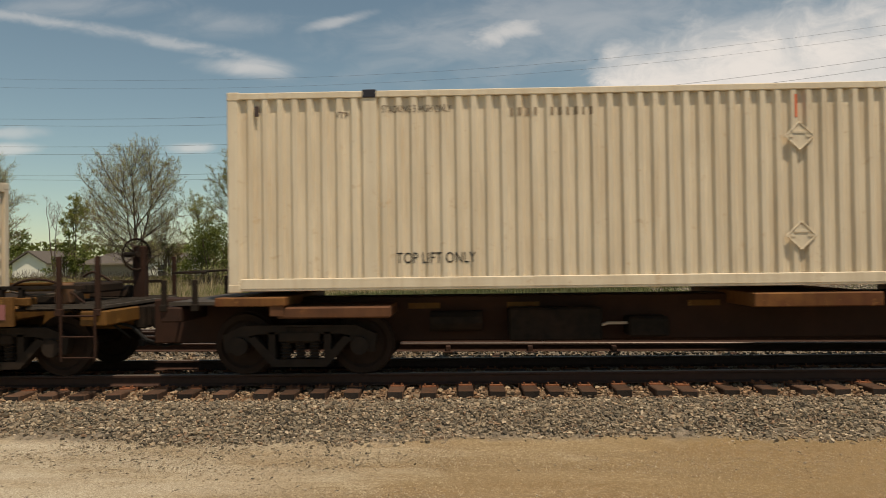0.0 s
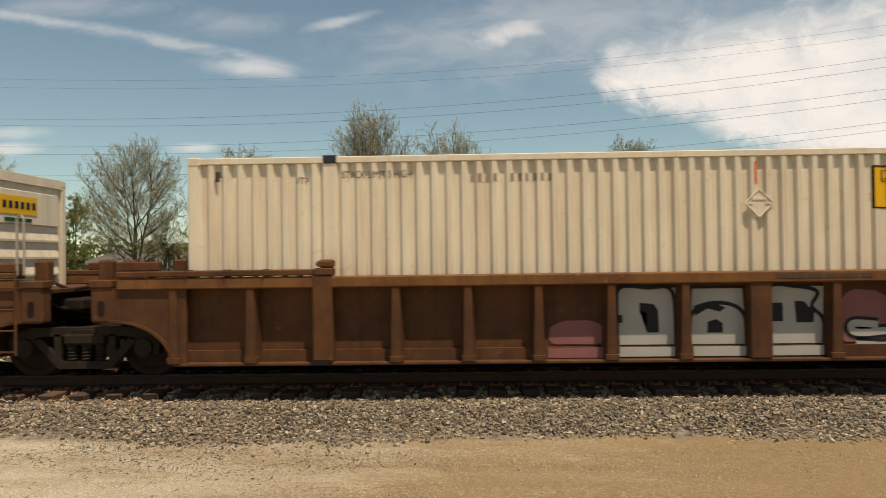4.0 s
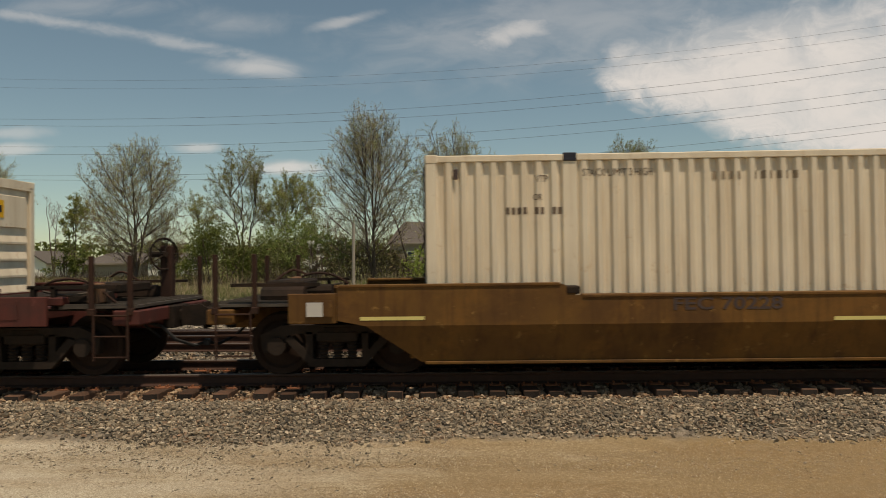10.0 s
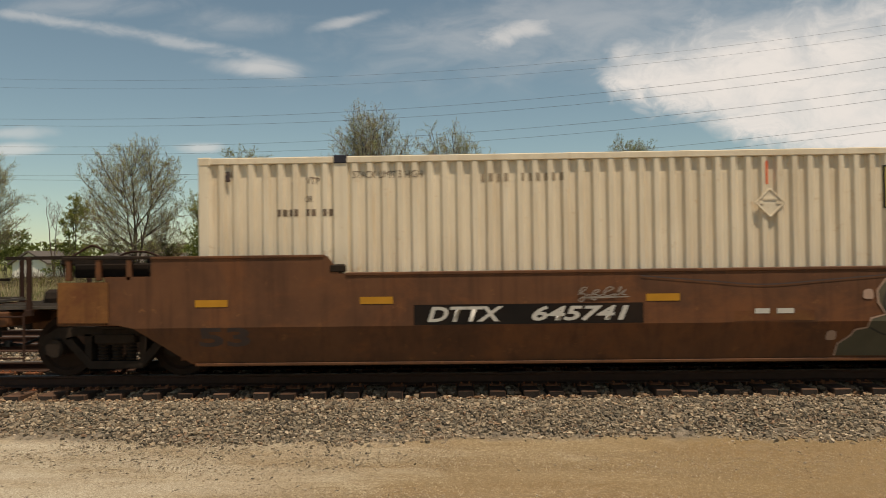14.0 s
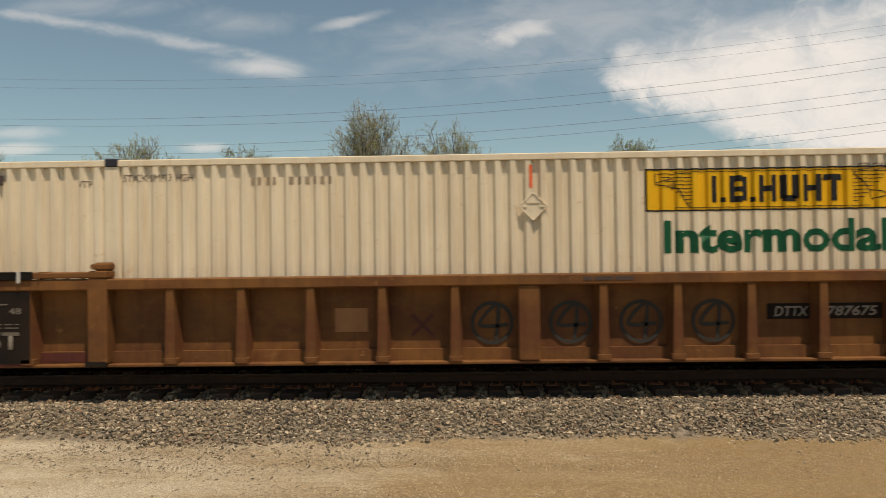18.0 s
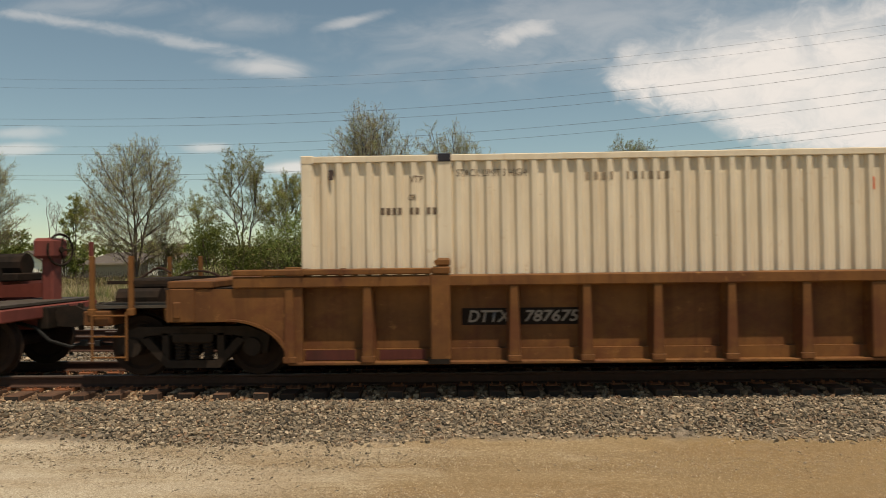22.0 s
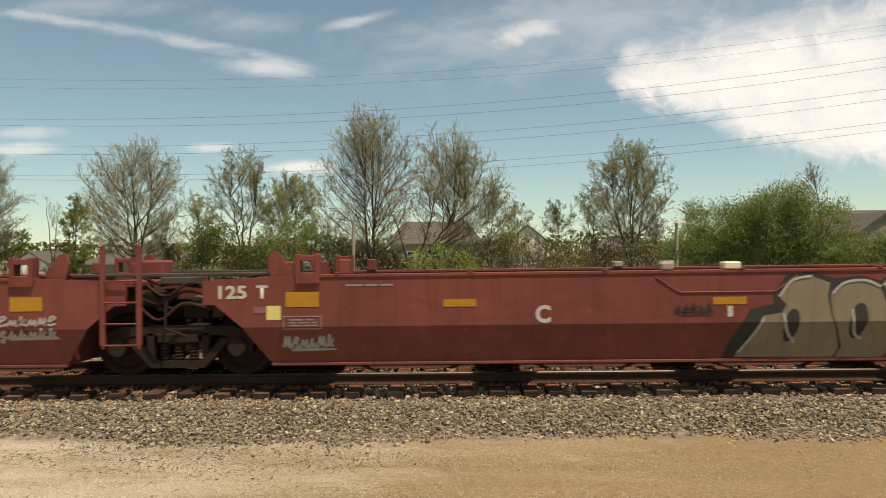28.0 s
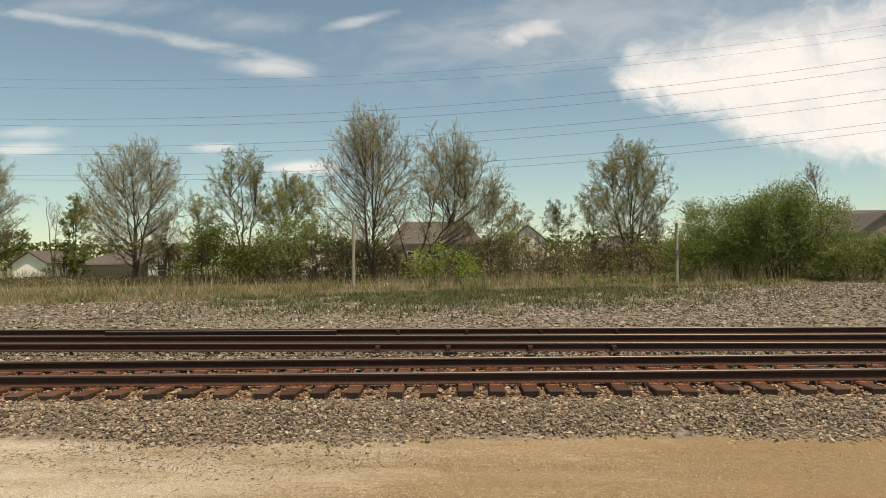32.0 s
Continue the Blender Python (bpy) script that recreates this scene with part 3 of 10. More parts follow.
def stones(name, label, n, xr, yr, size, material, seed, flat=1.0, keep=None, rise=0.0, rough=0.010):
    """Loose stones, each a small chipped block, in one mesh."""
    rng = np.random.default_rng(seed)
    x = rng.uniform(*xr, n)
    y = rng.uniform(*yr, n)
    if keep is not None:
        k = keep(x, y, rng)
        x, y = x[k], y[k]
    n = len(x)
    s = rng.uniform(size[0], size[1], n) * rng.uniform(0.75, 1.25, n)
    z = np.array([ground_z(a, b) for a, b in zip(x, y)]) + s * (0.25 * flat) + rise + rng.uniform(-rough, rough * 1.2, n)
    cube = np.array([(a, b, c) for a in (-1, 1) for b in (-1, 1) for c in (-1, 1)], float)
    v = cube[None] * 0.5 * (1 + rng.uniform(-0.45, 0.25, (n, 8, 3)))
    v *= np.stack([rng.uniform(0.8, 1.5, n), rng.uniform(0.7, 1.2, n), rng.uniform(0.5, 0.9, n) * flat], 1)[:, None] * s[:, None, None]
    a, b2 = rng.uniform(0, 6.28, n), rng.normal(0, (0.4 + 9 * rough) * flat, n)
    ca, sa, cb, sb = np.cos(a), np.sin(a), np.cos(b2), np.sin(b2)
    X, Y, Z = v[..., 0], v[..., 1], v[..., 2]
    Y, Z = Y * cb[:, None] - Z * sb[:, None], Y * sb[:, None] + Z * cb[:, None]
    X, Y = X * ca[:, None] - Y * sa[:, None], X * sa[:, None] + Y * ca[:, None]
    v = np.stack([X + x[:, None], Y + y[:, None], Z + z[:, None]], 2).reshape(-1, 3)
    quad = np.array([(0, 1, 3, 2), (4, 6, 7, 5), (0, 4, 5, 1), (2, 3, 7, 6), (0, 2, 6, 4), (1, 5, 7, 3)])
    f = (np.arange(n)[:, None, None] * 8 + quad[None]).reshape(-1, 4)
    ob = new(name, raw_mesh(name, v, f, material))
    return tagged(ob, label, "gravel", kind="stuff")


# ---- railway tracks ----
RAIL = [(-0.07, -0.172), (0.07, -0.172), (0.07, -0.160), (0.012, -0.140), (0.010, -0.048), (0.037, -0.036), (0.037, -0.010), (0.028, 0.0), (-0.028, 0.0), (-0.037, -0.010), (-0.037, -0.036), (-0.010, -0.048), (-0.012, -0.140), (-0.07, -0.160)]


def rail(name, x0, x1, y, parent, label, slope=0.0, z=0.0):
    me = bpy.data.meshes.new(name)
    k = len(RAIL)
    vs = [(x, y + slope * x + a, z + b) for x in (x0, x1) for a, b in RAIL]
    fs = [(i, (i + 1) % k, k + (i + 1) % k, k + i) for i in range(k)] + [tuple(range(k))[::-1], tuple(range(k, 2 * k))]
    me.from_pydata(vs, [], fs)
    me.materials.append(M["rail_web"])
    me.materials.append(M["rail_head"])
    for i in (6, 7, 8):
        me.polygons[i].material_index = 1
    ob = new(name, me)
    ob.parent = parent
    return tagged(ob, label)


def tie_mesh():
    bm = B()
    box(bm, -0.115, 0.115, -1.32, 1.32, -0.36, -0.182, 0.012)
    me = bpy.data.meshes.new("tie")
    bm.to_mesh(me)
    bm.free()
    me.materials.append(M["tie"])
    me.materials.append(M["tie_end"])
    for p in me.polygons:
        p.material_index = 1 if abs(p.normal.y) > 0.8 else 0
    return me


def plate_mesh():
    bm = B()
    box(bm, -0.10, 0.10, -0.19, 0.17, -0.182, -0.168)
    for sx in (-0.06, 0.06):
        for sy in (-0.095, 0.095, -0.15):
            rod(bm, (sx, sy, -0.17), (sx, sy, -0.14), 0.014, 6)
    for sx in (-0.135, 0.125):
        box(bm, sx - 0.012, sx + 0.012, -0.09, 0.09, -0.215, -0.165)
    bmesh.ops.recalc_face_normals(bm, faces=bm.faces)
    me = bpy.data.meshes.new("tie_plate")
    bm.to_mesh(me)
    bm.free()
    me.materials.append(M["plate"])
    return me


def spot(px, py, y):
    """The place at distance y that shows at that point of the view."""
    f = 1223.33
    q = STAND.to_3x3() @ Vector(((px - 784) / f, (441 - py) / f, -1))
    return EYE + q * ((y - EYE.y) / q.y)


TIE_X = []


def build_tracks():
    rng = random.Random(4)
    track = thing("railway_track", "main railway track with rusty rails on dark wooden ties", "railway track", kind="structure")
    rail("rail", -900, 900, -0.755, track, "rusty steel rail with a polished head")
    rail("rail", -900, 900, 0.755, track, "rusty steel rail with a polished head")
    tm, pm = tie_mesh(), plate_mesh()
    feet = [spot(px, 690, -1.33).x for px in (-36, 24, 82, 139, 198, 266, 326, 391, 462, 511, 565, 622, 697, 755, 823, 881, 938, 983, 1046, 1108, 1174, 1224, 1296, 1367, 1433, 1495, 1560)]
    while feet[0] > -14:
        feet.insert(0, feet[0] - rng.uniform(0.44, 0.54))
    while feet[-1] < 14:
        feet.append(feet[-1] + rng.uniform(0.44, 0.54))
    for x in feet:
        TIE_X.append(x)
        o = part("tie", tm, "tie", track, at=pose(x, rng.uniform(-0.05, 0.04), rng.uniform(-0.012, 0.006), 0, rng.uniform(-1, 1), rng.uniform(-1.2, 1.2)))
        for y in (-0.755, 0.755):
            part("tie_plate", pm, "plate", o, at=pose(0, y, 0, 0, 0, 0 if y < 0 else 180))
    bm = B()
    for s in (-1, 1):
        x = 14.1
        while x < 160:
            box(bm, s * x - 0.115, s * x + 0.115, -1.3, 1.3, -0.36, -0.182)
            x += 0.5
    tagged(part("distant_ties", bm, "tie", track, "dark wooden ties"), kind="stuff")
    side = thing("siding_track", "second railway track with a turnout, set in grey gravel", "railway track", kind="structure")
    for y in (2.93, 4.37, 5.86):
        rail("rail", -170, 45, y, side, "rusty steel rail", slope=-0.064, z=-0.01)
    rail("switch_point", -9.0, -3.1, 5.62, side, "rusty tapered switch rail", slope=-0.045, z=-0.012)
    x = -16.0
    while x < 16.0:
        part("tie", tm, "tie", side, at=pose(x, 4.35 - 0.064 * x, -0.105 + rng.uniform(-0.01, 0.01), 0, 0, -3.6) @ Matrix.Diagonal((1, 1.55, 1, 1)))
        x += rng.uniform(0.48, 0.56)
    for x in (-1.75, -0.3, 1.35, 3.0):
        bm = B()
        box(bm, x - 0.05, x + 0.05, 2.93 - 0.064 * x - 0.16, 2.93 - 0.064 * x - 0.02, -0.17, -0.06, 0.01)
        box(bm, x - 0.10, x + 0.10, 2.93 - 0.064 * x - 0.22, 2.93 - 0.064 * x, -0.185, -0.165)
        part("rail_brace", bm, "rail_web", side, "rusty rail brace")
    for x in (-1.6, 0.1, 1.9, 3.7):
        bm = B()
        box(bm, x - 0.045, x + 0.045, 5.86 - 0.064 * x - 0.12, 5.86 - 0.064 * x - 0.02, -0.16, -0.05, 0.01)
        part("rail_brace", bm, "truck_steel", side, "grey rail brace")


# ---- plants ----
def tree(name, label, base, height, width, seed, leaf, leaves, leaf_size, low=0.3, stems=((0, 0, 0.75),), shift=0.0, limbs=40, rise=0.35, vase=0.6, r_trunk=None):
    """A tree whose limbs sweep from its stems to the outline of its crown, with three finer orders of wood on them.
    stems: the leads (x, y in half widths, height share); low: where the crown begins; vase: how narrow it is there;
    shift: the crown's middle against the foot; rise: how steeply the limbs climb."""
    nr = np.random.default_rng(seed)
    hw = width / 2
    r_trunk = r_trunk or 0.0135 * height
    A, Z, RA, RB, depth = [], [], [], [], []

    def add(path, r0, r1, order):
        n = len(path) - 1
        for k in range(n):
            A.append(path[k])
            Z.append(path[k + 1])
            RA.append(r0 + (r1 - r0) * k / n)
            RB.append(r0 + (r1 - r0) * (k + 1) / n)
            depth.append(order)

    def unit(v):
        return v / (np.linalg.norm(v) + 1e-9)

    leads = []
    for sx, sy, top in stems:
        tip = np.array((sx * hw, sy * hw, top * height))
        bend = nr.normal(0, 0.02 * height, 3) * (1, 1, 0)
        f = np.linspace(0, 1, 13)[:, None]
        path = tip * f * np.concatenate([f ** 0.25, f ** 0.25, f * 0 + 1], 1) + bend * np.sin(f * 3.14) + nr.normal(0, 0.006 * height, (13, 3)) * (1, 1, 0) * f
        path[0] = (0, 0, -0.25)
        r = r_trunk * (1.0 if len(stems) == 1 else 0.72)
        add(path, r, 0.18 * r, 0)
        leads.append(path)
    twigs = []
    for i in range(limbs):
        # a place on the crown's outline
        h = (i + nr.random()) / limbs
        h = h ** 0.85
        a = i * 2.39996 + nr.normal(0, 0.35)
        lobe = 1 + 0.13 * math.sin(3 * a + seed) + 0.10 * math.sin(5 * a + h * 7 + 2 * seed) + nr.normal(0, 0.09)
        prof = vase + (1 - vase) * math.sin(min(h / 0.45, 1) * 1.5708) if h < 0.45 else math.sqrt(max(0.0, 1 - ((h - 0.45) / 0.57) ** 2))
        rad = hw * prof * lobe * (1.0 if i % 3 else 0.55) * nr.uniform(0.78, 0.98)
        T = np.array((math.cos(a) * rad + shift * hw, math.sin(a) * rad * 0.9, height * (low + (1 - low) * h * 0.94)))
        lead = min(leads, key=lambda p: np.hypot(*(p[8][:2] - T[:2])) + nr.uniform(0, 0.35) * hw)
        away = np.hypot(*(lead[8][:2] - T[:2]))
        climb = (0.15 + 0.65 * h + rise) * away
        z0 = min(max(T[2] - climb, 0.55 * low * height), lead[-1][2] * 0.97)
        k = int(np.clip(np.searchsorted(lead[:, 2], z0), 1, 12))
        w = (z0 - lead[k - 1][2]) / max(lead[k][2] - lead[k - 1][2], 1e-6)
        p0 = lead[k - 1] + (lead[k] - lead[k - 1]) * min(max(w, 0), 1)
        d = T - p0
        c = p0 + d * (0.55, 0.55, 0.40) + nr.normal(0, 0.03, 3) * np.linalg.norm(d)
        f = np.linspace(0, 1, 9)[:, None]
        limb = p0 * (1 - f) ** 2 + 2 * c * f * (1 - f) + T * f ** 2 + nr.normal(0, 0.008, (9, 3)) * np.linalg.norm(d) * f
        L = np.linalg.norm(d)
        r = min(0.45 * r_trunk, 0.0085 * L + 0.008)
        add(limb, r, 0.007, 1)
        count = int(np.clip(round(L / (0.036 * height)), 2, 14))
        for q in range(count):
            f2 = 0.22 + 0.78 * (q + nr.random()) / count
            k = min(int(f2 * 8), 7)
            p = limb[k] + (limb[k + 1] - limb[k]) * (f2 * 8 - k)
            t = unit(limb[k + 1] - limb[k])
            v = unit(t * 0.9 + unit(nr.normal(size=3)) * 0.95 + (0, 0, 0.12 + 0.25 * rise))
            l2 = L * nr.uniform(0.20, 0.38) * (1.15 - 0.6 * f2) + 0.18
            e = p + v * l2 + (0, 0, 0.10 * l2)
            m = p + v * l2 * 0.5 + nr.normal(0, 0.035, 3) * l2
            add(np.array((p, m, e)), 0.22 * r + 0.005, 0.006, 2)
            for g in range(6):
                f3 = 0.25 + 0.75 * (g + nr.random()) / 6
                p3 = p + (m - p) * 2 * f3 if f3 < 0.5 else m + (e - m) * (2 * f3 - 1)
                v3 = unit(v + unit(nr.normal(size=3)) * 0.9 + (0, 0, 0.22))
                l3 = l2 * nr.uniform(0.30, 0.52) + 0.10
                twigs.append((p3, v3, l3))
    P, V, L3 = (np.array([t[i] for t in twigs]) for i in range(3))
    tips = P + V * L3[:, None]
    n = len(P)
    src = np.repeat(np.arange(n), 3)
    P4 = P[src] + (tips - P)[src] * nr.uniform(0.3, 1.0, len(src))[:, None]
    V4 = V[src] + nr.normal(0, 0.42, (len(src), 3)) + (0, 0, 0.18)
    V4 *= ((L3[src] * nr.uniform(0.35, 0.7, len(src)) + 0.05) / np.linalg.norm(V4, axis=1))[:, None]
    A = np.concatenate([np.array(A), P, P4])
    Z = np.concatenate([np.array(Z), tips, P4 + V4])
    RA = np.concatenate([np.array(RA), np.full(n, 0.0065), np.full(len(src), 0.0045)])
    RB = np.concatenate([np.array(RB), np.full(n, 0.0042), np.full(len(src), 0.003)])
    k = height / np.percentile(Z[:, 2], 99.8)
    A, Z = A * (1, 1, k), Z * (1, 1, k)
    D = Z - A
    D /= np.linalg.norm(D, axis=1)[:, None] + 1e-9
    S = np.cross(D, np.where(np.abs(D[:, 2:3]) > 0.9, (1.0, 0, 0), (0, 0, 1.0)))
    S /= np.linalg.norm(S, axis=1)[:, None] + 1e-9
    T = np.cross(D, S)
    wood = len(depth)

    def tubes(lo, hi, m):
        ring = [np.cos(6.2832 * i / m) * S[lo:hi] + np.sin(6.2832 * i / m) * T[lo:hi] for i in range(m)]
        v = np.stack([A[lo:hi] + o * RA[lo:hi, None] for o in ring] + [Z[lo:hi] + o * RB[lo:hi, None] for o in ring], 1).reshape(-1, 3)
        quad = np.array([(i, (i + 1) % m, m + (i + 1) % m, m + i) for i in range(m)])
        return v, (np.arange(hi - lo)[:, None, None] * 2 * m + quad[None]).reshape(-1, 4)

    th = thing(name, label, "tree", at=pose(*base))
    part("trunk", raw_mesh("trunk", *tubes(0, wood, 6), "bark", True), "bark", th, "grey-brown trunk and limbs")
    tagged(part("brushwood", raw_mesh("brushwood", *tubes(wood, len(A), 3), "twig", True), "twig", th, "fine upswept spring twigs"), kind="stuff")
    if leaves:
        leaves = int(leaves * 4.8)
        leaf_size *= 0.62
        long = np.linalg.norm(Z[wood:] - A[wood:], axis=1)
        pick = wood + nr.choice(len(long), leaves, p=long / long.sum())
        hgt = Z[pick][:, 2] / height
        pick = pick[nr.random(leaves) < 0.25 + 0.8 * hgt]
        lp = A[pick] + (Z[pick] - A[pick]) * nr.uniform(0.4, 1.1, len(pick))[:, None] + nr.normal(0, 0.05, (len(pick), 3))
        part("crown", leaf_mesh(lp, leaf_size, leaf, nr), leaf, th, "sparse spring leaves and buds")
    return th


def leaf_mesh(pts, size, material, nr, name="crown"):
    n = len(pts)
    face = nr.normal(size=(n, 3)) + (0, 0, 1.1)
    u = np.cross(face, nr.normal(size=(n, 3)))
    u /= np.linalg.norm(u, axis=1)[:, None]
    w = np.cross(u, face)
    w /= np.linalg.norm(w, axis=1)[:, None]
    s = (size * nr.uniform(0.55, 1.3, n))[:, None]
    v = np.stack([pts - u * s, pts + w * s * 0.45, pts + u * s, pts - w * s * 0.45], 1).reshape(-1, 3)
    return raw_mesh(name, v, np.arange(4 * n).reshape(-1, 4), material)


def bush(name, label, base, w, d, h, seed, leaf, leaves, size, clumps=26, stems=14, floor=0.0, category="bush"):
    nr = np.random.default_rng(seed)
    th = thing(name, label, category, at=pose(*base))
    c = np.stack([nr.uniform(-0.46, 0.46, clumps) * w, nr.uniform(-0.45, 0.45, clumps) * d, np.zeros(clumps)], 1)
    env = np.sqrt(np.clip(1 - (c[:, 0] / (0.52 * w)) ** 2, 0.08, 1))
    c[:, 2] = h * env * nr.uniform(0.25 + floor, 0.85, clumps)
    rad = np.minimum(nr.uniform(0.13, 0.26, clumps) * min(w, h * 1.6), 0.16 * w + 0.1)
    i = nr.integers(0, clumps, leaves)
    g = nr.normal(size=(leaves, 3))
    g /= np.linalg.norm(g, axis=1)[:, None]
    pts = c[i] + g * (rad[i] * nr.uniform(0.35, 1.08, leaves) ** 0.6)[:, None] * np.array([1, 1, 0.85])
    k = int(leaves * 0.6)
    m = 16
    j = nr.integers(0, clumps, k // m + 1)
    g = nr.normal(size=(len(j), 3)) * (1, 1, 0.6) + (0, 0, 0.75)
    g /= np.linalg.norm(g, axis=1)[:, None]
    f = nr.uniform(0.2, 1.0, (len(j), m)) * nr.uniform(0.75, 1.22, len(j))[:, None]
    shoot = c[j][:, None] + g[:, None] * (f * rad[j][:, None])[..., None] + nr.normal(0, 0.06, (len(j), m, 3))
    pts[:k] = shoot.reshape(-1, 3)[:k]
    pts[:, 2] = np.abs(pts[:, 2])
    part("crown", leaf_mesh(pts, size, leaf, nr), leaf, th)
    bm = B()
    for j in range(stems):
        k = j % clumps
        b = Vector((c[k][0] * 0.5, c[k][1] * 0.5, -0.15))
        m = b.lerp(Vector(c[k]), 0.5) + Vector(nr.normal(0, 0.15, 3))
        rod(bm, b, m, 0.05, 4, 0.035)
        rod(bm, m, Vector(c[k]), 0.035, 4, 0.012)
        for q in range(5):
            e = Vector(c[k]) + Vector(nr.normal(0, 1, 3)) * rad[k] * 0.8
            rod(bm, m.lerp(Vector(c[k]), nr.random()), e, 0.016, 3, 0.006)
    tagged(part("brushwood", bm, "bark", th, "thin grey-brown wood"), kind="stuff")
    return th


def blades(name, label, x, y, h, w, lean, rng, material):
    n = len(x)
    z = np.array([ground_z(a, b) for a, b in zip(x, y)])
    a = rng.uniform(0, 3.14, n)
    w = rng.uniform(*w, n)
    lx, ly = rng.normal(0, lean, n) * h, rng.normal(0, lean, n) * h
    b0 = np.stack([x - np.cos(a) * w, y - np.sin(a) * w, z - 0.03], 1)
    b1 = np.stack([x + np.cos(a) * w, y + np.sin(a) * w, z - 0.03], 1)
    t = np.stack([x + lx, y + ly, z + h], 1)
    ob = new(name, raw_mesh(name, np.stack([b0, b1, t], 1).reshape(-1, 3), np.arange(3 * n).reshape(-1, 3), material))
    return tagged(ob, label, "grass", kind="stuff")


def grass_blades():
    rng = np.random.default_rng(8)
    n = 90000
    x = rng.uniform(-34, 38, n)
    e = 25.9 + 0.213 * x
    y = e + np.abs(rng.normal(0, 6.0, n)) - 0.3 + 0.5 * np.sin(x * 1.7) * np.sin(x * 0.6)
    clump = np.array([noise.noise((a * 0.55, b * 0.4, 3.0)) + 0.6 * noise.noise((a * 1.9, b * 1.3, 7.0)) for a, b in zip(x, y)])
    h = (0.06 + 0.50 * np.clip(clump + 0.22, 0, 1) ** 1.5) * rng.uniform(0.4, 1.7, n)
    green = clump + rng.normal(0, 0.25, n) > 0.32
    blades("green_grass", "clumps of fresh green spring grass", x[green], y[green], h[green] * 1.1, (0.012, 0.03), 0.35, rng, "grass")
    blades("straw_grass", "dry straw-coloured grass from last year", x[~green], y[~green], h[~green] + 0.08, (0.010, 0.024), 0.55, rng, "straw")
    n = 9000
    x = rng.uniform(-34, 38, n)
    y = 25.9 + 0.213 * x + 2.5 + np.abs(rng.normal(0, 7.0, n))
    thick = np.array([noise.noise((a * 0.35, 1.0, 5.0)) for a in x])
    h = rng.uniform(0.5, 1.35, n) * np.clip(0.75 + thick, 0.35, 1.3)
    blades("dead_stalks", "tall dead tan weed stalks", x, y, h, (0.012, 0.022), 0.3, rng, "straw")
    # weeds on the gravel in front
    n = 34000
    x = rng.normal(1.0, 6.0, n)
    y = 25.9 + 0.213 * x - rng.uniform(0, 14, n) * rng.random(n)
    clump = np.array([noise.noise((a * 0.7, b * 0.5, 13.0)) for a, b in zip(x, y)])
    k = clump + rng.normal(0, 0.15, n) > -0.02
    blades("gravel_weeds", "low green weeds growing through the gravel", x[k], y[k], rng.uniform(0.08, 0.30, k.sum()), (0.02, 0.05), 0.6, rng, "weed")


def far_woods():
    nr = np.random.default_rng(12)
    n = 15000
    x = nr.uniform(-150, 160, n)
    y = 165 + nr.normal(0, 8, n)
    prof = np.array([6.2 + 3.6 * noise.noise((a * 0.045, 2.0, 0)) + 2.0 * noise.noise((a * 0.2, 7.0, 0)) for a in x])
    z = prof * nr.random(n) ** 0.7
    ob = new("far_woods", leaf_mesh(np.stack([x, y, z], 1), 0.75, "leaf_dark", nr, "far_woods"))
    tagged(ob, "far dark green belt of woods", "woods", kind="stuff")
    n = 70000
    x = nr.uniform(-48, 58, n)
    y = 44 + nr.normal(0, 2.5, n)
    prof = np.array([2.7 + 1.6 * noise.noise((a * 0.16, 12.0, 0)) + 0.7 * noise.noise((a * 0.7, 17.0, 0)) for a in x])
    prof *= np.interp(x, (-30, -19.5, -18.5), (0.22, 0.3, 1.0))
    z = -0.1 + prof * nr.random(n) ** 1.2
    ob = new("undergrowth", leaf_mesh(np.stack([x, y, z], 1), 0.11, "leaf_brown", nr, "undergrowth"))
    tagged(ob, "tangled olive-brown undergrowth along the fence line", "undergrowth", kind="stuff")
    vs, fs = [], []
    for i in range(5200):
        a, b = nr.uniform(-48, 58), 44 + nr.normal(0, 2.5)
        h = (1.6 + 1.6 * nr.random()) * float(np.interp(a, (-30, -19.5, -18.5), (0.35, 0.45, 1.0))) * (1 + 0.5 * noise.noise((a * 0.16, 12.0, 0)))
        dx, dy = nr.normal(0, 0.3, 2) * h
        o = len(vs)
        for q, r in ((Vector((a, b, -0.15)), 0.020), (Vector((a + dx, b + dy, h)), 0.006)):
            for j in range(3):
                vs.append((q.x + r * math.cos(2.1 * j), q.y + r * math.sin(2.1 * j), q.z))
        for j in range(3):
            fs.append((o + j, o + (j + 1) % 3, o + 3 + (j + 1) % 3, o + 3 + j))
    ob = new("brush_stems", raw_mesh("brush_stems", vs, fs, "bark"))
    tagged(ob, "thin bare brown brush stems", "undergrowth", kind="stuff")


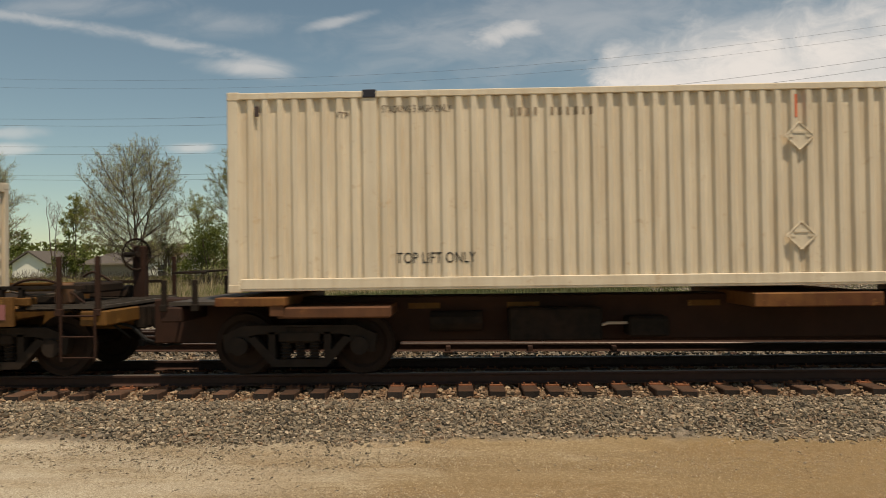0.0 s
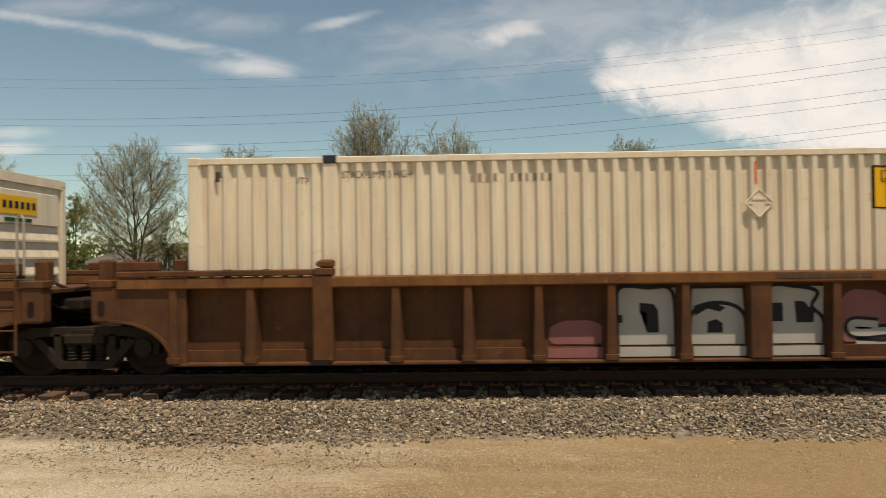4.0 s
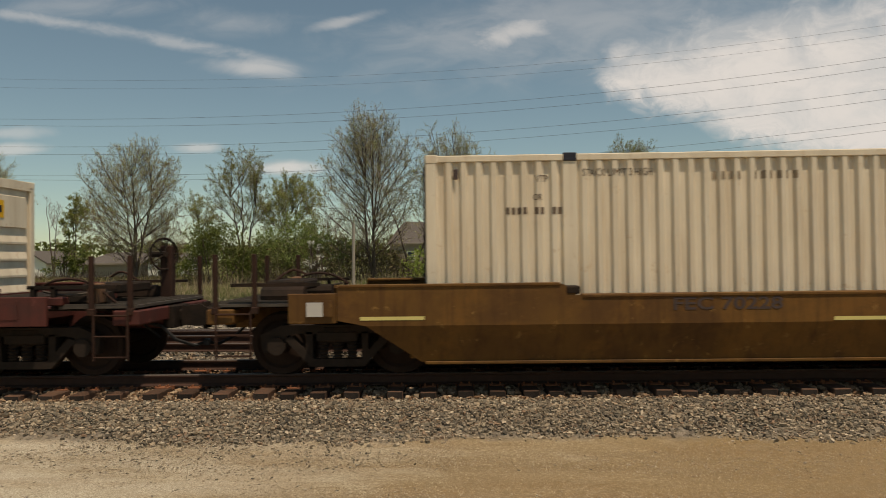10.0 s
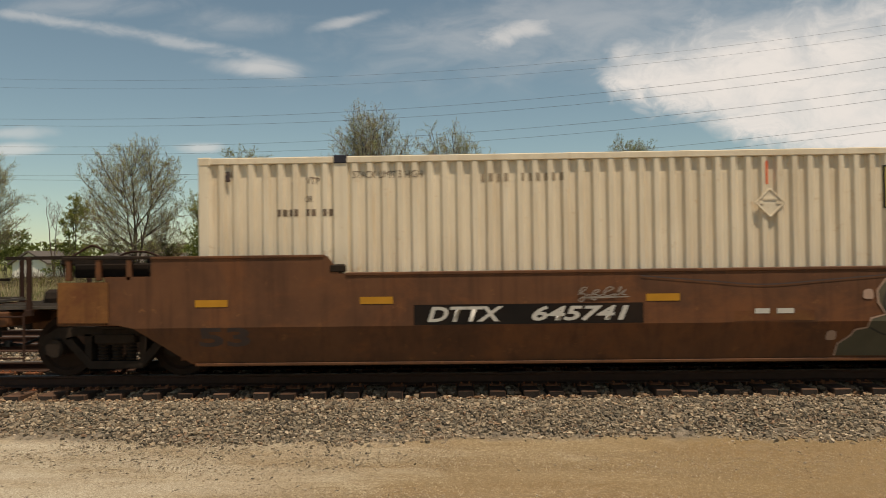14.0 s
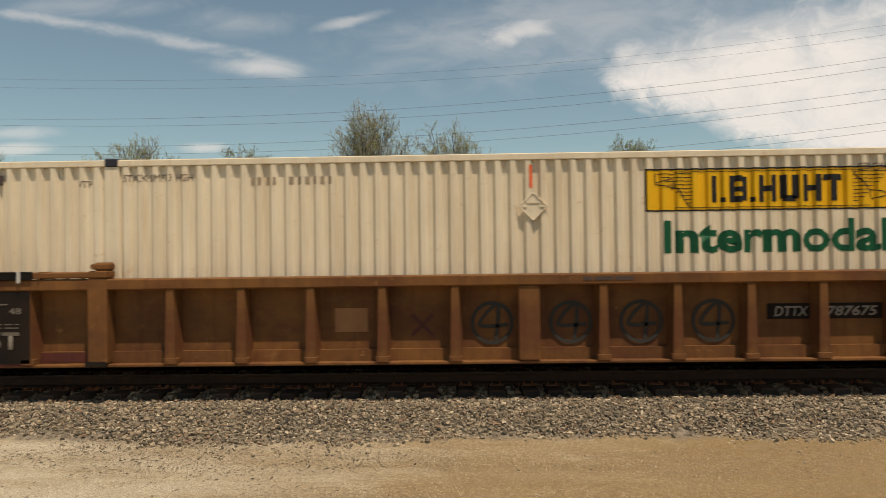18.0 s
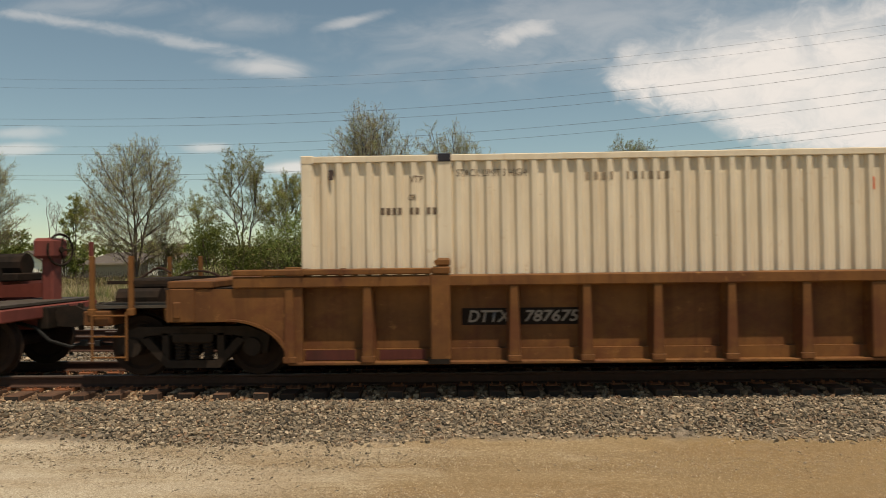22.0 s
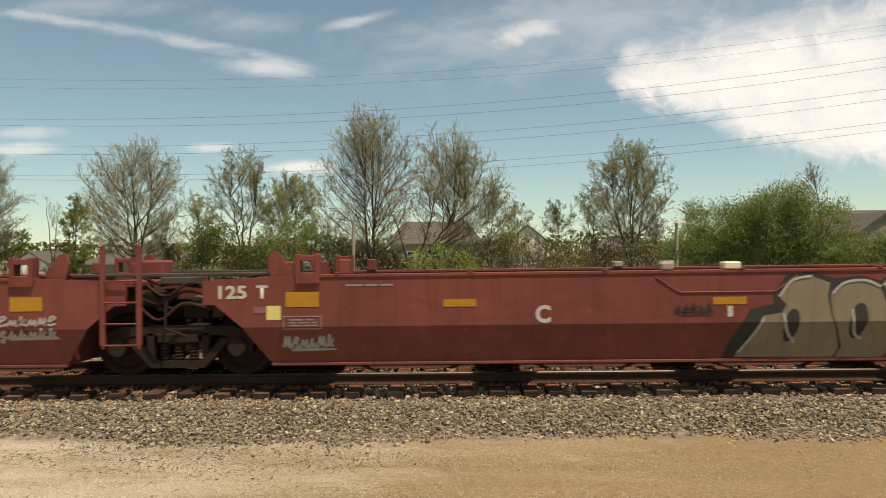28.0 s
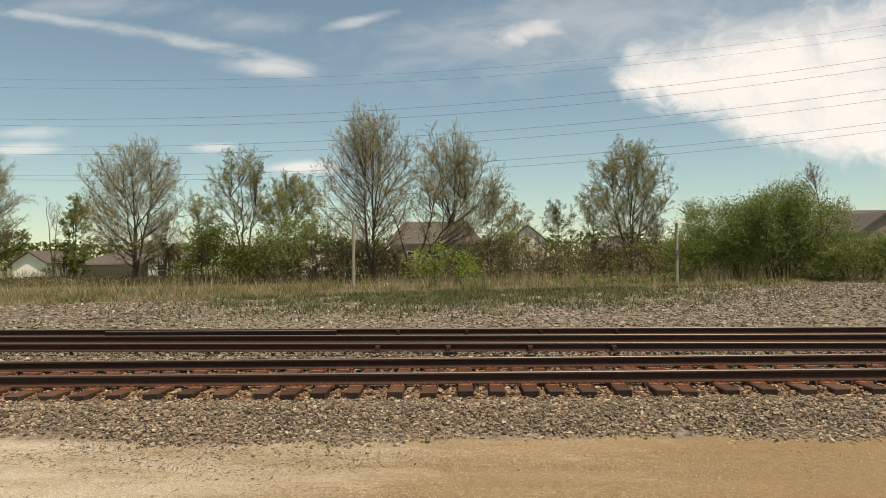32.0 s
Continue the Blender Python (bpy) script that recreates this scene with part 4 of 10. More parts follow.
# ---- houses behind the trees ----
def house(label, x, y, w, d, wall_h, roof_h, wall_mat, gable_front=False, windows=(), rz=0, z=-0.1):
    th = thing("house", label, "house", at=pose(x, y, z, 0, 0, rz))
    bm = B()
    box(bm, -w / 2, w / 2, -d / 2, d / 2, -0.3, wall_h)
    part("wall", bm, wall_mat, th)
    o = 0.4
    if gable_front:
        bm = B()
        prism(bm, [(-w / 2, wall_h), (w / 2, wall_h), (0, wall_h + roof_h)], -d / 2, d / 2)
        part("gable", bm, wall_mat, th)
        for s in (-1, 1):
            bm = B()
            k = roof_h / (w / 2)
            prism(bm, [(0, wall_h + roof_h + 0.02), (s * (w / 2 + o), wall_h - k * o + 0.02), (s * (w / 2 + o), wall_h - k * o + 0.22), (0, wall_h + roof_h + 0.22)], -d / 2 - o, d / 2 + o)
            part("roof", bm, "shingle", th, "grey-brown shingled roof slope")
    else:
        bm = B()
        vs = [bm.verts.new(c) for c in ((-w / 2 - o, -d / 2 - o, wall_h), (w / 2 + o, -d / 2 - o, wall_h), (w / 2 + o, d / 2 + o, wall_h), (-w / 2 - o, d / 2 + o, wall_h), (-w / 2 + d * 0.22, 0, wall_h + roof_h), (w / 2 - d * 0.22, 0, wall_h + roof_h))]
        for q in ((0, 1, 5, 4), (1, 2, 5), (2, 3, 4, 5), (3, 0, 4), (3, 2, 1, 0)):
            bm.faces.new([vs[i] for i in q])
        part("roof", bm, "shingle", th, "grey-brown shingled hipped roof")
        bm = B()
        box(bm, -w / 2 - o, w / 2 + o, -d / 2 - o - 0.03, -d / 2 - o + 0.02, wall_h - 0.18, wall_h + 0.02)
        part("fascia", bm, "tan_siding", th, "pale roof edge board")
    for wx, wz in windows:
        bm = B()
        box(bm, wx - 0.6, wx + 0.6, -d / 2 - 0.06, -d / 2 + 0.02, wz - 0.75, wz + 0.75)
        win = part("window", bm, "siding", th)
        for sz in (-0.34, 0.34):
            bm = B()
            box(bm, wx - 0.5, wx + 0.5, -d / 2 - 0.08, -d / 2 - 0.05, wz + sz - 0.3, wz + sz + 0.3)
            part("pane", bm, "glass", win)
    return th


def build_background():
    for px, top, y, label in ((625.5, 395, 29.0, "grey weathered wooden post in the grass"), (1198, 390, 30.0, "grey weathered wooden post with a short crossbar in the grass")):
        p = spot(px, 500, y)
        h = spot(px, top, y).z + 0.2
        th = thing("wooden_post", label, "post", at=pose(p.x, y, -0.2))
        bm = B()
        rod(bm, (0, 0, -0.3), (0.04, 0, h), 0.105, 8, 0.085)
        part("pole", bm, "post", th)
        if px > 800:
            bm = B()
            box(bm, -0.12, 0.50, -0.16, -0.09, h - 0.17, h - 0.04, 0.01)
            part("crossbar", bm, "siding", th, "pale crossbar")
            bm = B()
            box(bm, -0.16, 0.10, -0.2, -0.10, h * 0.48, h * 0.56, 0.02)
            part("junction_box", bm, "shingle", th, "small dark metal box")
    g = -0.12
    # label, foot x in view, crown width, top, distance, seed, leaf, leaves, size, where the crown begins, stems, shift, limbs, rise, vase
    one, two, fan = ((0, 0, 0.80),), ((-0.12, 0.1, 0.6), (0.2, -0.1, 0.7)), ((-0.30, 0.15, 0.66), (0.03, -0.15, 0.76), (0.32, 0.1, 0.66), (-0.10, 0.3, 0.6))
    for label, px, wide, top, y, seed, leaf, nl, ls, low, st, sh, limbs, rise, vase in (
        ("bare round-crowned tree with tan spring buds", 238, 188, 246, 42, 11, "leaf_tan", 8500, 0.075, 0.22, fan, 0.03, 92, 0.45, 0.70),
        ("slender upswept tree with sparse fresh leaves", 428, 122, 258, 45, 23, "leaf_olive", 3600, 0.085, 0.40, ((-0.35, 0.1, 0.66), (0.05, -0.1, 0.74), (0.4, 0.0, 0.62)), 0.0, 38, 0.75, 0.30),
        ("light green leafing spring tree", 515, 112, 305, 47, 31, "leaf_pale", 8000, 0.095, 0.25, two, 0.1, 40, 0.5, 0.7),
        ("tall bare tree with yellow-green buds", 662, 164, 183, 41, 42, "leaf_tan", 8500, 0.075, 0.20, ((-0.05, 0, 0.84), (0.14, 0.1, 0.66), (-0.16, -0.1, 0.6)), -0.08, 104, 0.55, 0.80),
        ("leaning multi-stemmed tree with sparse pale leaves", 728, 176, 223, 42, 53, "leaf_tan", 8500, 0.08, 0.30, ((-0.52, 0.1, 0.62), (0.62, -0.1, 0.74), (1.15, 0.1, 0.56), (0.9, 0.2, 0.40)), 0.82, 66, 0.40, 0.72),
        ("young bare tree with few leaves", 868, 84, 318, 44, 57, "leaf_olive", 2400, 0.075, 0.2, two, 0.2, 26, 0.4, 0.6),
        ("oval bare tree with small dark leaves", 1118, 160, 244, 46, 64, "leaf_olive", 9000, 0.085, 0.24, ((-0.42, 0.15, 0.68), (-0.12, -0.15, 0.78), (0.2, 0.1, 0.76), (0.42, 0.3, 0.6)), -0.06, 80, 0.70, 0.55),
        ("small dark green leafy tree", 983, 66, 352, 47, 75, "leaf_dark", 900, 0.10, 0.3, two, 0.0, 18, 0.5, 0.6),
        ("bare tree with pale buds", -36, 150, 262, 40, 86, "leaf_tan", 5000, 0.075, 0.25, fan, 0.0, 60, 0.40, 0.6),
        ("thin green leafing sapling tree", 132, 66, 345, 50, 97, "leaf_olive", 3600, 0.10, 0.2, two, 0.1, 16, 0.45, 0.6),
        ("dead bare snag without leaves", 96, 40, 345, 48, 99, "leaf_tan", 0, 0.1, 0.50, ((-0.7, 0, 0.85), (0.2, 0, 0.6)), 0.0, 5, 0.8, 0.4),
        ("small leafing spring tree", 356, 66, 340, 50, 103, "leaf_pale", 2200, 0.08, 0.3, two, 0.0, 18, 0.5, 0.6),
        ("thin bare tree behind the thicket", 1443, 52, 283, 52, 108, "leaf_tan", 0, 0.07, 0.5, one, 0.0, 26, 0.35, 0.6),
        ("thin bare sapling among shrubs", 1046, 48, 335, 50, 113, "leaf_olive", 1100, 0.08, 0.25, two, 0.0, 16, 0.6, 0.5),
        ("thin bare sapling among shrubs", 915, 60, 350, 48, 121, "leaf_olive", 1500, 0.075, 0.2, two, 0.0, 18, 0.5, 0.6),
        ("thin bare sapling among shrubs", 1222, 44, 352, 46, 127, "leaf_olive", 700, 0.075, 0.3, two, 0.0, 12, 0.5, 0.6),
        ("thin bare sapling among shrubs", 1486, 50, 345, 50, 129, "leaf_tan", 500, 0.07, 0.3, two, 0.0, 12, 0.5, 0.6),
        ("bare brown sapling in the undergrowth", 292, 74, 372, 49, 131, "leaf_brown", 700, 0.07, 0.15, fan, 0.0, 22, 0.6, 0.5),
        ("bare brown sapling in the undergrowth", 590, 60, 372, 49, 137, "leaf_brown", 500, 0.07, 0.2, two, 0.0, 16, 0.6, 0.5),
        ("bare brown sapling in the undergrowth", 812, 80, 372, 47, 139, "leaf_olive", 900, 0.07, 0.2, fan, 0.0, 20, 0.5, 0.5),
        ("bare brown sapling in the undergrowth", 1160, 60, 385, 47, 141, "leaf_brown", 500, 0.07, 0.2, two, 0.0, 14, 0.5, 0.5),
    ):
        p = spot(px, 470, y)
        tree("tree", label, (p.x, y, g), spot(px, top, y).z - g, wide * (y + 11.2) / 1223, seed, leaf, nl, ls, low, st, sh, limbs, rise, vase)
    for label, px0, px1, top, y, leaf, nl, ls, seed, cl in (
        ("large dense green spring thicket", 1188, 1400, 340, 36, "leaf_green", 64000, 0.062, 201, 90),
        ("large dense green spring thicket", 1290, 1490, 312, 35, "leaf_green", 66000, 0.062, 202, 90),
        ("lower dense green thicket beside the house", 1430, 1610, 404, 33, "leaf_green", 32000, 0.062, 214, 60),
        ("dark green leafy thicket in spring", 315, 470, 392, 41, "leaf_dark", 15000, 0.09, 203, 40),
        ("tall fresh green spring shrub", 440, 610, 372, 42, "leaf_green", 15000, 0.085, 204, 40),
        ("low bright yellow-green shrub", 715, 845, 430, 36, "leaf_bright", 3400, 0.10, 205, 22),
        ("olive shrub with sparse leaves", 590, 720, 425, 45, "leaf_brown", 3000, 0.10, 206, 22),
        ("olive shrub with sparse leaves", 830, 960, 402, 45, "leaf_olive", 3600, 0.10, 207, 26),
        ("olive shrub with sparse leaves", 940, 1090, 415, 46, "leaf_brown", 3400, 0.10, 208, 26),
        ("sparse olive-brown spring shrub", 1070, 1210, 420, 45, "leaf_olive", 3600, 0.10, 209, 26),
        ("dense dark green leafy shrub", 86, 150, 398, 46, "leaf_dark", 2600, 0.11, 210, 16),
        ("dark green dense evergreen thicket", -40, 56, 402, 100, "leaf_dark", 3600, 0.26, 211, 16),
        ("sparse brown spring shrub", 255, 335, 405, 46, "leaf_brown", 2200, 0.10, 212, 18),
        ("shrub with white blossoms", 535, 575, 415, 39, "blossom", 500, 0.08, 213, 10),
        ("low bright green weeds by the post", 1130, 1200, 478, 33, "leaf_bright", 1200, 0.07, 215, 10),
        ("low bright green weeds in the grass", 960, 1140, 486, 32, "leaf_bright", 1500, 0.07, 216, 12),
    ):
        a, b, c = spot(px0, 470, y), spot(px1, 470, y), spot((px0 + px1) / 2, top, y)
        bush("shrub", label, ((a.x + b.x) / 2, y, g), b.x - a.x, (b.x - a.x) * 0.6, c.z - g, seed, leaf, nl, ls, cl)
    for label, px0, px1, eave, ridge, y, wm, gable, wins, rz in (
        ("white gabled house with a grey roof", 22, 82, 466, 447, 70, "siding", True, (), 0),
        ("low house with grey-brown hipped roof", 145, 250, 466, 446, 74, "tan_siding", False, (), 0),
        ("white gabled house behind trees", 262, 312, 464, 450, 72, "siding", True, ((0, 0.8),), 0),
        ("tan house with a wide brown hipped roof", 690, 850, 430, 390, 90, "tan_siding", False, ((-3.5, 2.2), (0, 2.2), (3.5, 2.2)), 0),
        ("pale gabled house behind trees", 905, 965, 425, 400, 100, "siding", True, ((0, 2.2),), 0),
        ("tan house with grey roof", 1060, 1130, 440, 420, 110, "tan_siding", False, ((0, 2.0),), 0),
        ("brick house with a wide grey-brown roof", 1462, 1660, 416, 368, 66, "tan_siding", False, ((-3, 2.4), (0, 2.4)), 0),
        ("gabled brick wing of a house with a grey roof", 1520, 1620, 412, 377, 60, "tan_siding", True, ((0, 2.4),), 0),
    ):
        a, b = spot(px0, 460, y), spot(px1, 460, y)
        e, r = spot((px0 + px1) / 2, eave, y).z, spot((px0 + px1) / 2, ridge, y).z
        house(label, (a.x + b.x) / 2, y + 4, b.x - a.x, 8.0, e + 0.1, r - e, wm, gable, wins, rz)
    far_woods()
    grass_blades()
    bm = B()
    p = spot(683, 505, 33)
    rod(bm, (p.x, 33, -0.1), (p.x, 33, 0.16), 0.16, 8, 0.12)
    ob = part("marker_stub", bm, "siding", None, "small white marker stub in the grass")
    tagged(ob, category="marker")
    # overhead cables, nearer to the camera at one end
    for i, (ya, yb, yc) in enumerate(((140, 126, 45), (155, 141, 62), (211, 188, 102), (222, 204, 119), (260, 238, 158), (273, 254, 176), (311, 291, 217), (318, 303, 231))):
        cu = bpy.data.curves.new("power_cable", "CURVE")
        cu.dimensions = "3D"
        cu.bevel_depth, cu.bevel_resolution = (0.006 if i < 2 else 0.0095), 1
        sp = cu.splines.new("POLY")
        pts = []
        for k in range(-8, 29):
            px = k * 78.4
            s = px / 1568
            la = ya * (1 - s) * (1 - 2 * s) + yb * 4 * s * (1 - s) + yc * s * (2 * s - 1)
            pts.append(spot(px, la, 46 - 14 * s))
        sp.points.add(len(pts) - 1)
        for q, v in zip(sp.points, pts):
            q.co = (*v, 1)
        cu.materials.append(M["wire"])
        tagged(new("power_cable", cu), "dark overhead power cable", "cable", "overhead power cables")


# ---- clouds ----
def cloud_material():
    m = bpy.data.materials.new("thin_white_cloud")
    m.use_nodes = True
    n, l = m.node_tree.nodes, m.node_tree.links
    n.remove(n["Principled BSDF"])
    tc = n.new("ShaderNodeTexCoord")

    def math_node(op, *a):
        t = n.new("ShaderNodeMath")
        t.operation = op
        t.use_clamp = op in ("MAXIMUM",)
        for i, v in enumerate(a):
            if isinstance(v, (int, float)):
                t.inputs[i].default_value = v
            else:
                l.new(v, t.inputs[i])
        return t.outputs[0]

    def fbm(scale, stretch, detail=9, rough=0.6, rot=0.0):
        mp = n.new("ShaderNodeMapping")
        mp.inputs["Scale"].default_value = stretch
        mp.inputs["Rotation"].default_value = (0, radians(rot), 0)
        l.new(tc.outputs["Object"], mp.inputs["Vector"])
        t = n.new("ShaderNodeTexNoise")
        t.inputs["Scale"].default_value, t.inputs["Detail"].default_value = scale, detail
        t.inputs["Roughness"].default_value, t.inputs["Distortion"].default_value = rough, 0.6
        l.new(mp.outputs[0], t.inputs["Vector"])
        return t.outputs["Fac"]

    # view coordinates on the backdrop
    o, ex, ez = spot(784, 200, CLOUD_Y), spot(1568, 200, CLOUD_Y), spot(784, 0, CLOUD_Y)
    sep = n.new("ShaderNodeSeparateXYZ")
    l.new(tc.outputs["Object"], sep.inputs[0])
    kx, kz = (ex.x - o.x) / 784, (ez.z - o.z) / 200
    dip = (ex.z - o.z) / 784
    along = math_node("DIVIDE", math_node("SUBTRACT", sep.outputs[0], o.x), kx)
    px = math_node("ADD", along, 784.0)
    down = math_node("SUBTRACT", 200.0, math_node("DIVIDE", math_node("SUBTRACT", math_node("SUBTRACT", sep.outputs[2], o.z), math_node("MULTIPLY", along, dip)), kz))

    def level(pts):
        total = pts[0][1]
        for (x0, y0), (x1, y1) in zip(pts, pts[1:]):
            r = n.new("ShaderNodeMapRange")
            r.inputs[1].default_value, r.inputs[2].default_value, r.inputs[4].default_value = x0, x1, y1 - y0
            l.new(px, r.inputs[0])
            total = math_node("ADD", r.outputs[0], total)
        return total

    def fade(v, lo, hi, top=1.0):
        r = n.new("ShaderNodeMapRange")
        r.interpolation_type = "SMOOTHSTEP"
        r.inputs[1].default_value, r.inputs[2].default_value, r.inputs[4].default_value = lo, hi, top
        l.new(v, r.inputs[0])
        return r.outputs[0]

    wisps = fbm(0.006, (1.0, 1.0, 2.6), rot=-12)
    lumps = fbm(0.009, (1.0, 1.0, 1.7), rot=-14)
    ragged = fbm(0.016, (1.0, 1.0, 1.5), 12, 0.66)
    wob = math_node("MULTIPLY", math_node("SUBTRACT", ragged, 0.5), 95.0)
    wide = math_node("MULTIPLY", math_node("SUBTRACT", lumps, 0.5), 110.0)
    # the large bright bank: a crisp lower edge, thinning out upwards
    below = math_node("ADD", math_node("SUBTRACT", level([(1050, 138), (1085, 172), (1150, 196), (1255, 218), (1320, 258), (1450, 285), (1568, 300), (1900, 330)]), down), wob)
    above = math_node("ADD", math_node("SUBTRACT", down, level([(1050, 150), (1100, 108), (1200, 84), (1400, 50), (1568, 30), (1900, 0)])), wide)
    bank = math_node("MULTIPLY", math_node("MULTIPLY", fade(below, -14, 46), fade(above, -85, 60)), fade(math_node("ADD", px, wob), 1040, 1110))
    total = math_node("MULTIPLY", bank, math_node("ADD", fade(lumps, 0.25, 0.65, 0.25), 0.75))
    # a long thin streak
    streak = math_node("ABSOLUTE", math_node("ADD", math_node("SUBTRACT", down, level([(-100, 8), (40, 28), (260, 66), (440, 100), (560, 124)])), math_node("MULTIPLY", wob, 0.22)), 0.0)
    thin = math_node("MULTIPLY", fade(streak, 17, 0, 0.36), math_node("MULTIPLY", fade(px, 600, 420), fade(wisps, 0.25, 0.6)))
    total = math_node("MAXIMUM", total, thin)
    # each bank: centre and half widths in view points, turn in degrees, strength, edge noise
    for px0, py, ax, az, turn, strength, tex, rag, soft in (
        (1400, 62, 440, 66, -8, 0.62, wisps, 1.8, 1.5),
        (455, 118, 110, 24, 4, 0.56, wisps, 2.2, 1.5),
        (625, 36, 90, 14, -12, 0.40, wisps, 2.6, 1.5),
        (915, 58, 110, 30, -10, 0.62, lumps, 2.6, 1.4),
        (1050, 40, 560, 110, -6, 0.30, wisps, 2.6, 1.8),
        (360, 262, 60, 12, 0, 0.5, wisps, 2.2, 1.3),
        (515, 298, 80, 18, 0, 0.75, wisps, 2.4, 1.3),
        (10, 265, 100, 14, 0, 0.5, wisps, 2.6, 1.4),
        (20, 235, 100, 14, 0, 0.35, wisps, 2.6, 1.4),
        (420, 40, 130, 34, 0, 0.22, wisps, 2.8, 1.7),
        (140, 10, 220, 26, 0, 0.22, wisps, 2.8, 1.7),
    ):
        c = spot(px0, py, CLOUD_Y)
        k = (CLOUD_Y - EYE.y) / 1223.33
        mp = n.new("ShaderNodeMapping")
        mp.vector_type = "TEXTURE"
        mp.inputs["Location"].default_value = (c.x, CLOUD_Y, c.z)
        mp.inputs["Rotation"].default_value = (0, radians(turn), 0)
        mp.inputs["Scale"].default_value = (ax * k, 1e4, az * k)
        l.new(tc.outputs["Object"], mp.inputs["Vector"])
        ln = n.new("ShaderNodeVectorMath")
        ln.operation = "LENGTH"
        l.new(mp.outputs[0], ln.inputs[0])
        d = math_node("SUBTRACT", 1.0, ln.outputs["Value"])
        d = math_node("ADD", math_node("MULTIPLY", d, 1.5), math_node("MULTIPLY", math_node("SUBTRACT", tex, 0.5), rag))
        total = math_node("MAXIMUM", total, fade(d, -0.1, soft, strength))
    em = n.new("ShaderNodeEmission")
    em.inputs[0].default_value = (0.99, 0.985, 0.975, 1)
    em.inputs[1].default_value = 0.91
    tr = n.new("ShaderNodeBsdfTransparent")
    mx = n.new("ShaderNodeMixShader")
    l.new(total, mx.inputs[0])
    l.new(tr.outputs[0], mx.inputs[1])
    l.new(em.outputs[0], mx.inputs[2])
    l.new(mx.outputs[0], n["Material Output"].inputs[0])
    return m


CLOUD_Y = 1500.0
M["cloud"] = cloud_material()


def build_clouds():
    a, b = spot(-500, -200, CLOUD_Y), spot(2100, 330, CLOUD_Y)
    me = bpy.data.meshes.new("clouds")
    me.from_pydata([(a.x, CLOUD_Y, b.z), (b.x, CLOUD_Y, b.z), (b.x, CLOUD_Y, a.z), (a.x, CLOUD_Y, a.z)], [], [(0, 1, 2, 3)])
    me.materials.append(M["cloud"])
    ob = new("cloud_backdrop", me)
    return tagged(ob, "thin white fair-weather clouds in a blue sky", "clouds", kind="structure")


build_ground()
build_tracks()
build_background()
CLOUDS = build_clouds()
def toe(x):
    return -2.40 + 0.12 * np.sin(x * 0.9) + 0.08 * np.sin(x * 2.3 + 1) + 0.05 * np.sin(x * 5.1)


stones("shoulder_ballast", "grey-brown crushed-stone ballast shoulder", 42000, (-7.6, 7.6), (-2.75, -1.34), (0.019, 0.044), "stone", 1, rough=0.018,
       keep=lambda x, y, r: (y > toe(x) + r.normal(0, 0.09, len(x))))
stones("track_ballast", "grey and rust-stained ballast stones between the rails", 24000, (-10, 10), (-1.40, 1.5), (0.026, 0.05), "rusty_stone", 2, rise=0.020, rough=0.014,
       keep=lambda x, y, r: (np.abs(y) > 1.33) | (np.min(np.abs(x[:, None] - np.array(TIE_X)[None]), axis=1) > 0.14))
stones("inner_ballast", "grey-brown ballast stones between the two tracks", 11000, (-12, 12), (1.4, 7.2), (0.03, 0.055), "stone", 3, rise=0.03)
stones("far_gravel", "grey gravel beyond the tracks with sparse weeds", 34000, (-26, 26), (6.8, 30), (0.04, 0.095), "far_stone", 6, flat=0.8,
       keep=lambda x, y, r: y < 25.6 + 0.213 * x + r.normal(0, 0.4, len(x)))
stones("lane_pebbles", "pale pebbles and grit on the dirt lane", 60000, (-5.6, 5.6), (-5.0, -2.3), (0.004, 0.013), "pebble", 5, flat=0.6,
       keep=lambda x, y, r: r.random(len(x)) < 0.35 + 0.65 * np.exp(-((y - toe(x)) / 0.35) ** 2) + 0.3 * (x < 0))
stones("scattered_stones", "crushed stones scattered over the edge of the lane", 15000, (-8.0, 8.0), (-4.8, -2.3), (0.007, 0.026), "far_stone", 7, flat=0.55,
       keep=lambda x, y, r: r.random(len(x)) < np.exp((y - toe(x)) / (0.22 + 0.55 * np.clip(-x - 0.5, 0, 1))))


# ---- the train: what moves, and where it stands along the train (metres at run() = 0) ----
ROLLING, SPINNING = [], []


def rolls(th, u, z=0.0):
    th.matrix_basis = pose(u, 0, z)
    ROLLING.append((th, u, z))
    return th


SHARED = {}


def shared(key, make, material):
    """A mesh that is built once and then used again."""
    if key not in SHARED:
        bm = make()
        bmesh.ops.recalc_face_normals(bm, faces=bm.faces)
        me = bpy.data.meshes.new(key)
        bm.to_mesh(me)
        bm.free()
        me.materials.append(M[material])
        SHARED[key] = me
    return SHARED[key]


# ---- trucks and wheels ----
WHEEL_R = 0.457


